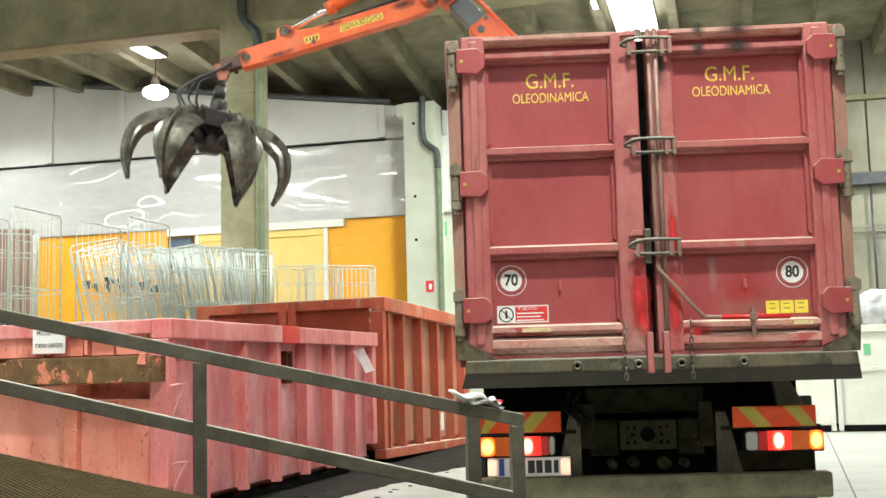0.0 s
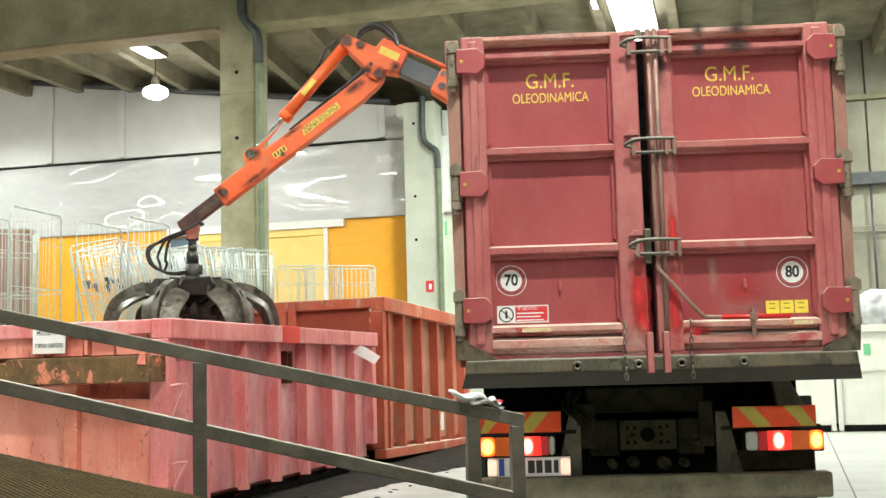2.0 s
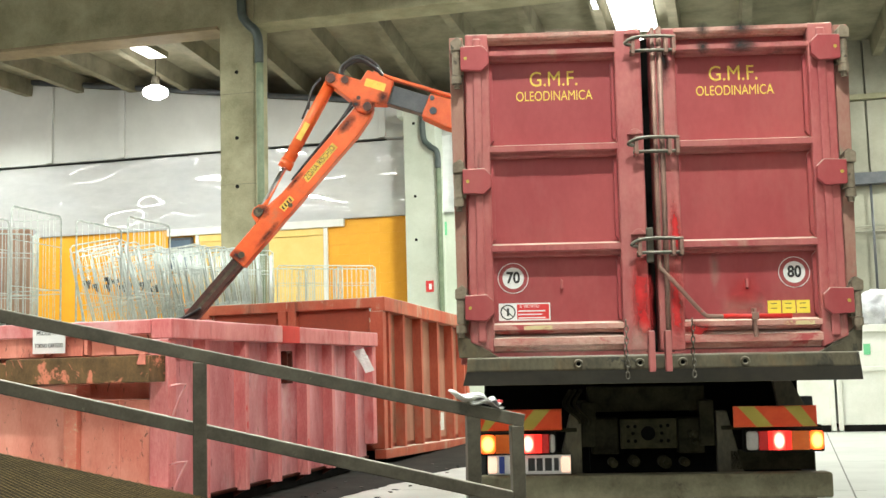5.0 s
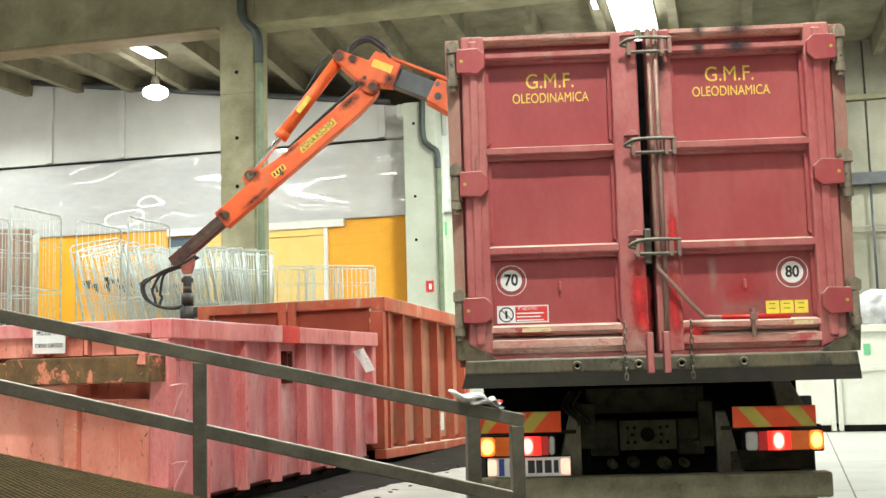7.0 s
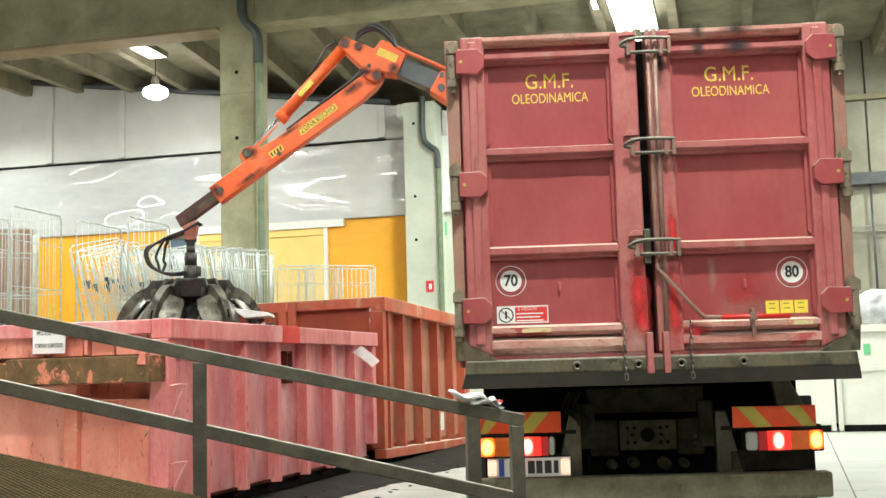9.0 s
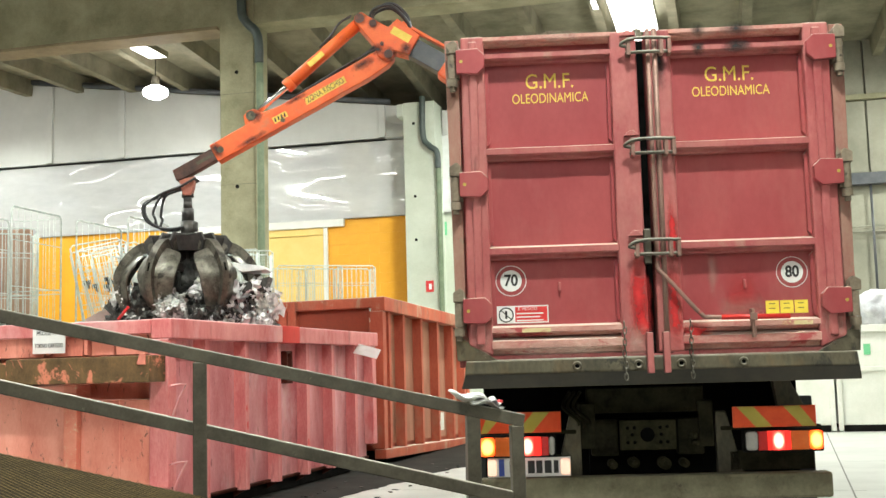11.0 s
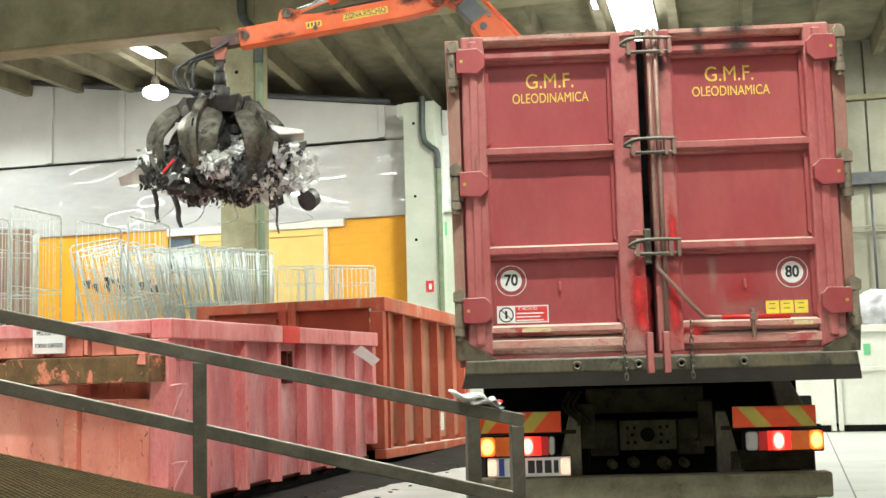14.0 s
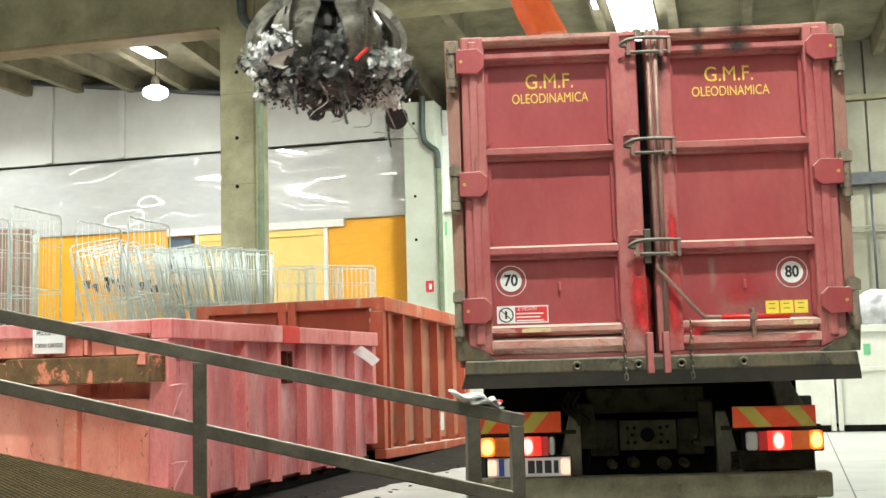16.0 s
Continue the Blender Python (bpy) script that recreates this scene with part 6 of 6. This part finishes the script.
bm = bmesh.new()
for s0, s1 in ((-1.0, 1.5),):
    top = [along(s0, deck_z(s0), 0.04), along(s1, max(0.02, deck_z(s1)), 0.04), along(s1, max(0.02, deck_z(s1)), 1.5), along(s0, deck_z(s0), 1.5)]
    a = [bm.verts.new(p) for p in top]
    b = [bm.verts.new((p.x, p.y, 0)) for p in top]
    bm.faces.new(a)
    bm.faces.new(b[::-1])
    for i in range(4):
        bm.faces.new((a[i], b[i], b[(i + 1) % 4], a[(i + 1) % 4]))
ramp = solid("ramp", bm, DECK, "sloping steel-decked ramp with a raised grip pattern", "ramp", "structure")
bm = bmesh.new()
for i in range(137):
    for sgn in (-1, 1):
        o0, o1 = 0.05, 1.45
        s0 = -0.95 + i * 0.018
        s1 = s0 + sgn * 0.42
        p, q = along(s0, deck_z(s0) + 0.004, o0), along(s1, deck_z(s1) + 0.004, o1)
        w = RD * 0.0036
        bm.faces.new([bm.verts.new(v) for v in (p - w, p + w, q + w, q - w)])
grip = part("grip_pattern", bm, surface("worn_grip_edges", (0.075, 0.052, 0.020), (0.15, 0.108, 0.045), 9, 0.8, 0.0, 0.1), ramp, "worn raised diamond grip")
grip.data.materials[0].node_tree.nodes["Principled BSDF"].inputs["Specular IOR Level"].default_value = 0.1
tagged(grip, kind="stuff")

# cloth work gloves on the end of the rail
gl = base("work_gloves", Matrix.Translation(along(0.905, SLOPE_TOP(0.905) + 0.045)) @ pose(0, 0, 0, 0, 11.5, math.degrees(math.atan2(RD.y, RD.x))), "pair of folded white cloth work gloves on the rail", "gloves")
for k, (x, z, sx, sz, mat) in enumerate(((-0.03, 0.022, 0.115, 0.018, PAPER), (0.04, 0.004, 0.11, 0.015, surface("grey_cloth", (0.30, 0.30, 0.28), (0.42, 0.42, 0.4), 20, 0.9, 0, 0.3)), (0.085, 0.02, 0.045, 0.014, PAPER))):
    bm = bmesh.new()
    bmesh.ops.create_icosphere(bm, subdivisions=4, radius=1)
    for v in bm.verts:
        c = v.co.copy()
        wob = noise.noise(c * 2.2 + Vector((k * 4, 0, 0)))
        v.co = Vector((x + c.x * sx * (1 + 0.12 * wob), c.y * 0.06 * (1 + 0.3 * wob), z + c.z * sz * (1 + 0.5 * wob) + 0.012 * math.sin(c.x * 5 + k)))
    part("glove", bm, mat, gl, "", True)
bm = bmesh.new()
box(bm, 0.115, 0.132, -0.03, 0.03, 0.018, 0.034, 0.004)
part("cuff_band", bm, REDDECAL, gl, "red cuff edge")

# loose paper on the pink container's side
flap = base("paper_sheet", pink.matrix_world @ pose(0.07, 5.0, 1.42), "loose white paper sheet fluttering on the container side", "paper")
bm = bmesh.new()
rows = []
for i in range(7):
    f = i / 6
    rows.append([bm.verts.new((x + 0.17 * f, 0.03 * math.sin(f * 3 + x * 9), 0.02 - 0.30 * f + x * 0.25)) for x in (-0.03, 0.04, 0.11)])
for a, b in zip(rows, rows[1:]):
    for q in range(2):
        bm.faces.new((a[q], a[q + 1], b[q + 1], b[q]))
sheet_part = part("sheet", bm, PAPER, flap)

# ---- roll cages on the dock ----


def roll_cage(w=0.72, d=0.8, h=1.62, wire=0.0058):
    ob = base("roll_cage", Matrix.Identity(4), "empty galvanised wire roll cage on castors", "roll cage", "roll cages on the dock")
    r = 0.014
    for x in (-w / 2, w / 2):
        bm = bmesh.new()
        tube(bm, [(x, -d / 2, 0.15), (x, -d / 2, h - 0.05), (x, -d / 2 + 0.05, h), (x, d / 2 - 0.05, h), (x, d / 2, h - 0.05), (x, d / 2, 0.15)], r, 6)
        for z in (0.2, 0.62, 1.25):
            tube(bm, [(x, -d / 2, z), (x, d / 2, z)], 0.007, 5)
        for k in range(1, 8):
            y = -d / 2 + d * k / 8
            tube(bm, [(x, y, 0.17), (x, y, h)], wire, 4)
        part("side_frame", bm, GALV, ob, "", True)
    bm = bmesh.new()
    for z in (0.2, 0.58, 0.64, h - 0.03):
        tube(bm, [(-w / 2, d / 2, z), (w / 2, d / 2, z)], 0.008, 5)
    for k in range(1, 7):
        x = -w / 2 + w * k / 7
        tube(bm, [(x, d / 2, 0.17), (x, d / 2, h - 0.03)], wire, 4)
    part("back_frame", bm, GALV, ob, "", True)
    bm = bmesh.new()
    box(bm, -w / 2, w / 2, -d / 2, d / 2, 0.13, 0.17, 0.004)
    part("base_plate", bm, GALV, ob)
    for x in (-w / 2 + 0.06, w / 2 - 0.06):
        for y in (-d / 2 + 0.06, d / 2 - 0.06):
            bm = bmesh.new()
            rod(bm, (x - 0.018, y, 0.06), (x + 0.018, y, 0.06), 0.06, 12)
            box(bm, x - 0.03, x + 0.03, y - 0.02, y + 0.02, 0.06, 0.135, 0.004)
            part("castor", bm, surface("dark_green_castor", (0.03, 0.05, 0.04), (0.05, 0.08, 0.065), 9, 0.6, 0, 0), ob)
    return ob


cage = roll_cage()
CAGES = [(-10.51, 14.9, 2.0, 0, 0, -50)]
# frames nested into one another, leaning back
CAGES += [(-9.95 + 0.02 * k, 17.0 + 0.33 * k, 2.0, (11, 14, 13, 8, 12, 16, 12, 9)[k], (-3, -4, -3, -6, 2, -5, -4, 1)[k], (-58, -58, -58, -56, -52, -60, -58, -50)[k]) for k in range(8)]
CAGES += [(-9.19 + 0.1 * k, 18.3 + 0.2 * k, 2.0, (7, 10, 8, 11, 6, 3, 0)[k], (3, 4, 2, 3, 1, 0, 0)[k], -62) for k in range(7)]
CAGES += [(-9.15, 18.4, 2.0, 12, -3, -64), (-8.88, 19.2, 2.0, 9, -2, -62), (-8.98, 22.6, 2.0, 0, 0, -55), (-8.45, 22.9, 2.0, 0, 0, -58), (-7.82, 23.3, 2.0, 0, 0, -62)]
for spot in ((-9.68, 13.77, 2.0, 0, 0, 1), (-8.81, 15.36, 2.0, 0, 0, -2)):
    big_cage = roll_cage(0.86, 1.2, 1.70, 0.004)
    tagged(big_cage, "tall empty galvanised wire roll cage on castors")
    big_cage.matrix_world = pose(*spot)
cage.matrix_world = pose(*CAGES[0])
for k, row in enumerate(CAGES[1:]):
    other = copy_thing(cage, pose(*row))
    if 0 <= k <= 7:
        for y in (-0.22, 0.12):
            bm = bmesh.new()
            box(bm, -0.385, -0.335, y - 0.06, y + 0.06, 1.03, 1.10, 0.006)
            box(bm, -0.375, -0.345, y - 0.02, y + 0.03, 0.96, 1.04, 0.006)
            part("latch", bm, RUBBER, other, "black plastic latch")
bm = bmesh.new()
box(bm, -0.9, 0.9, -0.05, 0.05, 0, 1.75, 0.01)
solid("cardboard_sheet", bm, CARDBOARD, "tall brown cardboard sheet leaning on the cages", "cardboard", m=pose(-11.55, 15.6, 2.0, 0, 0, 8))

# ---- shutter, window and door surround in the back wall ----
YW = 20.32 * FAR
shut = base("shutter_door", pose(0, YW - 0.03, 0), "pale yellow roller shutter with a white surround", "door")
bm = bmesh.new()
box(bm, -12.6, -9.32, -0.01, 0.02, 2.0, 4.66)
part("curtain", bm, YELLOW, shut)
bm = bmesh.new()
box(bm, -13.45, -8.8, -0.09, 0.03, 4.84, 5.02, 0.006)
part("lintel", bm, WHITE, shut, "white lintel")
bm = bmesh.new()
box(bm, -12.6, -9.32, -0.04, 0.02, 4.66, 4.835, 0.006)
part("roller_box", bm, YELLOW, shut)
for x in (-9.32, -12.68):
    bm = bmesh.new()
    box(bm, x, x + 0.09, -0.06, 0.03, 2.0, 4.84, 0.004)
    part("jamb", bm, WHITE, shut, "white jamb")
win = base("window", pose(-13.1, YW - 0.05, 4.0), "small dark window beside the shutter", "window")
bm = bmesh.new()
box(bm, -0.28, 0.28, 0, 0.03, 0.0, 0.76, 0.002)
part("pane", bm, GLASSBLUE, win)
bm = bmesh.new()
for x0, x1, a, b in ((-0.33, -0.27, 0, 0.8), (0.27, 0.33, 0, 0.8), (-0.33, 0.33, 0.74, 0.8), (-0.33, 0.33, -0.04, 0.02)):
    box(bm, x0, x1, -0.02, 0.04, a, b, 0.004)
part("frame", bm, DARKGREY, win)

# signs on the pale column
bm = bmesh.new()
box(bm, -0.09, 0.09, -0.012, 0, -0.13, 0.13, 0.002)
solid_sign = solid("fire_sign", bm, REDDECAL, "small red and white fire sign on the column", "sign", m=pose(-6.53, 24.87, 3.25))
bm = bmesh.new()
box(bm, -0.02, 0.045, -0.016, -0.0122, -0.07, 0.06)
part("symbol", bm, PAPER, solid_sign)
bm = bmesh.new()
box(bm, -0.12, 0.12, -0.012, 0, -0.16, 0.16, 0.002)
solid("exit_sign", bm, GREENSIGN, "green and white exit sign on the return wall", "sign", m=pose(-6.39, 20.32 * FAR, 4.65))
bm = bmesh.new()
for z in (6.6, 4.9, 3.9):
    rod(bm, far(-5.42, 19.74, z * 0.8 + 0.6), far(-5.42, 19.745, z * 0.8 + 0.6) + Vector((0, 0.02, 0)), 0.035, 12)
for z in (6.3, 5.2, 4.4):
    rod(bm, far(-7.6, 16.79, z), far(-7.6, 16.80, z) + Vector((0, 0.02, 0)), 0.04, 12)
part("socket_hole", bm, DARK, column, "dark form-tie holes")

# ---- lamps and rooflights ----
for k, (lx, ly, lz) in enumerate(LAMP_SPOTS):
    ob = base("seen_or_added_lamp", pose(lx, ly, lz), "lit round high-bay lamp, one seen, the others added unseen", "lamp", "hall lamps")
    bm = bmesh.new()
    rod(bm, (0, 0, -0.05), (0, 0, 0.16), 0.24, 24, 0.1)
    rod(bm, (0, 0, 0.16), (0, 0, 0.34), 0.09, 16)
    part("housing", bm, GRIME, ob)
    bm = bmesh.new()
    rod(bm, (0, 0, 0.34), (0, 0, 1.2 if k == 0 else 1.3), 0.012, 6)
    part("hanger", bm, DARK, ob)
    bm = bmesh.new()
    bmesh.ops.create_uvsphere(bm, u_segments=24, v_segments=12, radius=0.29)
    for v in bm.verts:
        v.co.z = v.co.z * 0.55 - 0.02
    part("bulb", bm, LAMPGLOW, ob, "glowing white lens", True)
# the six strips at z 10 are unseen, added for reflections and fill
for x0, x1, y0, y1, rz in ((-12.53, -12.08, 21.7, 22.95, 8.62), (-2.02, -1.12, 22.0, 24.5, 8.6), (-2.34, -2.2, 22.0, 24.5, 8.6), (-25.0, 2.0, 12.0, 12.35, 10.0), (-25.0, 2.0, 5.0, 5.35, 10.0), (-25.0, 6.0, -3.0, -2.6, 10.0), (-10.1, -9.9, -16.0, 18.0, 10.0), (1.0, 1.2, -12.0, 16.0, 10.0), (6.0, 6.2, -12.0, 16.0, 10.0)):
    ob = base("rooflight", pose((x0 + x1) / 2, (y0 + y1) / 2, rz), "bright white overhead panel, rooflights and added unseen light strips", "rooflight")
    hx, hy = (x1 - x0) / 2, (y1 - y0) / 2
    bm = bmesh.new()
    box(bm, -hx, hx, -hy, hy, 0, 0.02)
    part("panel", bm, SKYLIGHT if rz < 9 else ADDEDSTRIP, ob)
    bm = bmesh.new()
    for a in (-1, 1):
        box(bm, a * hx - 0.015, a * hx + 0.015, -hy, hy, -0.01, 0.12)
        box(bm, -hx, hx, a * hy - 0.015, a * hy + 0.015, -0.01, 0.12)
    part("frame", bm, CEILING, ob)

# ---- blocks of the yellow-orange wall, laid proud ----
blk = bmesh.new()
box(blk, 0, 0.5035, -0.012, 0.02, 0, 0.2387, 0.0015)
blk_me = mesh("block", blk, ORANGE)
z = 2.0
row = 0
while z + 0.24 < 5.02:
    x = -9.2 + (0.25 if row % 2 else 0.0)
    while x < -7.1:
        o = new("block", blk_me)
        o.parent = wall_back
        o.matrix_local = pose(x, YW - 0.008, z)
        x += 0.505
    z += 0.24
    row += 1

# ---- what moves ----
BOOM = [(0, 132.82, 3.167), (0.5, 141.93, 3.18), (1, 149.5, 3.213), (1.5, 152.61, 3.233), (2, 153.81, 3.24), (2.5, 154.67, 3.242), (3, 160.33, 3.269), (3.5, 163.0, 3.244), (4, 163.62, 3.234), (6.5, 157.37, 3.27), (7, 157.11, 3.253), (7.5, 157.16, 3.259), (8, 157.16, 3.259), (8.5, 155.34, 3.256), (9, 154.32, 3.251), (11.5, 146.48, 3.214), (12, 144.0, 3.202), (12.5, 141.35, 3.186), (13, 138.14, 3.164), (13.5, 135.11, 3.143), (14, 132.11, 3.096), (14.5, 128.45, 3.017), (15, 126.0, 3.12), (15.5, 124.0, 3.12), (16, 121.5, 3.12)]
ARM = [(0, 195.86, 0.301), (0.5, 203.89, 0.325), (1, 212.47, 0.353), (1.5, 216.05, 0.479), (2, 216.56, 0.661), (2.5, 217.56, 0.861), (3, 224.29, 0.954), (3.5, 228.49, 1.05), (4, 228.92, 1.076), (6.5, 223.85, 0.97), (7, 220.07, 0.85), (7.5, 218.76, 0.739), (8, 218.68, 0.675), (8.5, 216.56, 0.681), (9, 215.2, 0.607), (11.5, 205.73, 0.615), (12, 202.73, 0.568), (12.5, 199.9, 0.516), (13, 196.31, 0.499), (13.5, 192.6, 0.481), (14, 190.03, 0.408), (14.5, 187.21, 0.335), (15, 187.76, 0.045), (15.5, 184.02, -0.208), (16, 182.03, -0.406)]
HANG = [(0, -4.927, 4.613), (0.5, -5.01, 3.825), (1, -5.021, 3.137), (1.5, -5.156, 2.74), (2, -5.317, 2.618), (2.5, -5.387, 2.34), (3, -5.41, 1.744), (3.5, -5.328, 1.342), (4, -5.314, 1.259), (6.5, -5.339, 2.172), (7, -5.381, 2.194), (7.5, -5.36, 2.249), (8, -5.318, 2.29), (8.5, -5.359, 2.472), (9, -5.338, 2.611), (11.5, -5.377, 3.395), (12, -5.334, 3.67), (12.5, -5.284, 3.947), (13, -5.198, 4.274), (13.5, -5.09, 4.595), (14, -4.924, 4.812), (14.5, -4.713, 5.027), (15, -4.438, 5.244), (15.5, -4.119, 5.491), (16, -3.819, 5.657)]
SPIN = ((0, 0), (0.5, 2), (1, 3), (1.5, 6), (4, 10), (6.5, 4), (9, 0), (11.5, 0), (13, 0), (13.5, 2), (14, 8), (14.5, 16), (15, 30), (15.5, 44), (16, 55))
SLEW = ((0, 0), (13.5, 0), (14, 2.5), (14.5, 6.5), (15, 11.5), (15.5, 18), (16, 25.5))
GRIP = ((0, 2), (0.7, -3), (1.5, -6), (2, 0), (2.5, 11), (4, 9), (5.2, 10), (6.5, 20), (9, 24), (16, 24))
SWAY = ((0, 0), (2.7, 0), (3.2, 0.2), (3.5, 0.45), (4, 0.68), (4.8, 0.6), (5.8, 0.1), (6.5, -0.08), (7, 0), (9, -0.08), (12, -0.02), (13.5, 0.0), (15, -0.07), (16, -0.07))
FLUTTER = ((0, 0), (0.5, 12), (1, 20), (1.5, 55), (2, 25), (2.5, 12), (3, 25), (3.5, 15), (4, 0), (6.5, 0), (7.2, 3), (8, 55), (8.5, 25), (9, 18), (11.5, 48), (12, 58), (12.5, 35), (13, 12), (13.5, 45), (14, 20), (14.5, 60), (15, 30), (15.5, 32), (16, 20))
SWING = ((0, 11), (0.5, 3), (1, -1), (1.5, 1), (2, 0), (16, 0))
DROP = ((0, -0.08), (1.5, -0.06), (2.2, 0), (5.5, 0), (6.5, 0.08), (7.5, 0.08), (8, 0), (16, 0))
KNUCKLE_PIN = (-0.058, 0.242)
CYL_PIN = (0.486, 0.029)
LUG_PIN = (1.87, -0.19)
REACH = 2.44


def between(table, t):
    for (a, va), (b, vb) in zip(table, table[1:]):
        if a <= t <= b:
            f = (t - a) / (b - a)
            return va + (vb - va) * f * f * (3 - 2 * f)
    return table[-1][1]


def motions():
    rows = {k: [] for k in ("main", "slide", "arm", "tip", "barrel", "rod", "loops", "grapple", "load", "crane")}
    for (t, th, r), (_, ph, ext), (_, gx, gz) in zip(BOOM, ARM, HANG):
        d, n = Vector((math.cos(radians(th)), math.sin(radians(th)))), Vector((-math.sin(radians(th)), math.cos(radians(th))))
        u, w = Vector((math.cos(radians(ph)), math.sin(radians(ph)))), Vector((-math.sin(radians(ph)), math.cos(radians(ph))))
        pivot = Vector((0, PZ))
        knee = pivot + d * r
        pin = knee + d * KNUCKLE_PIN[0] + n * KNUCKLE_PIN[1]
        top = knee + d * CYL_PIN[0] + n * CYL_PIN[1]
        lug = pin + u * LUG_PIN[0] + w * LUG_PIN[1]
        end = pin + u * (REACH + ext)
        ca = math.degrees(math.atan2(lug.y - top.y, lug.x - top.x)) % 360
        rows["main"].append((t, pose(0, 0, PZ, 0, -th, 0)))
        rows["slide"].append((t, pose(knee.x, 0, knee.y, 0, -th, 0)))
        rows["arm"].append((t, pose(pin.x, 0, pin.y, 0, -ph, 0)))
        rows["tip"].append((t, pose(end.x, 0, end.y, 0, -ph, 0)))
        rows["barrel"].append((t, pose(top.x, 0, top.y, 0, -ca, 0)))
        rows["rod"].append((t, pose(lug.x, 0, lug.y, 0, -ca + 180, 0)))
        hx = gx
        slew = dict(SLEW).get(t, 0)
        stand = pose(PIVOT[0], PIVOT[1], 0, 0, 0, 14 + slew)
        rows["crane"].append((t, stand))
        rows["loops"].append((t, pose(hx, 0, gz)))
        low = between(DROP, t)
        spin = between(SPIN, t)
        rows["grapple"].append((t, stand @ pose(hx, 0, gz + 0.4 - low, 0, between(SWING, t), 0) @ pose(0, 0, -0.4, 0, 0, spin - slew)))
        lz = gz - 0.12 - low if t >= 6.5 else 1.43
        rows["load"].append((t, stand @ pose(hx if t >= 6.5 else -5.34, 0, lz, 0, 0, spin - slew if t >= 6.5 else 4)))
    for ob, key in ((main_boom, "main"), (boom_slide, "slide"), (outer_arm, "arm"), (arm_tip, "tip"), (barrel, "barrel"), (piston, "rod"), (hose_loops, "loops"), (grapple, "grapple"), (load, "load"), (crane, "crane")):
        walk(ob, rows[key])
    for k, tine in enumerate(tines):
        walk(tine, [(t, pose(0, 0, 0, 0, 0, 60 * k + 12) @ pose(0.42, 0, -0.24, 0, g, 0)) for t, g in GRIP])
    about = pose(0.78, 0, 0.48)
    walk(truck, [(t, TRUCK @ about @ pose(0, 0, 0, 0, a, 0) @ about.inverted()) for t, a in SWAY])
    walk(flap, [(t, pink.matrix_world @ pose(0.07, 5.0, 1.42, 0, -a * 1.25, 0)) for t, a in FLUTTER])


motions()
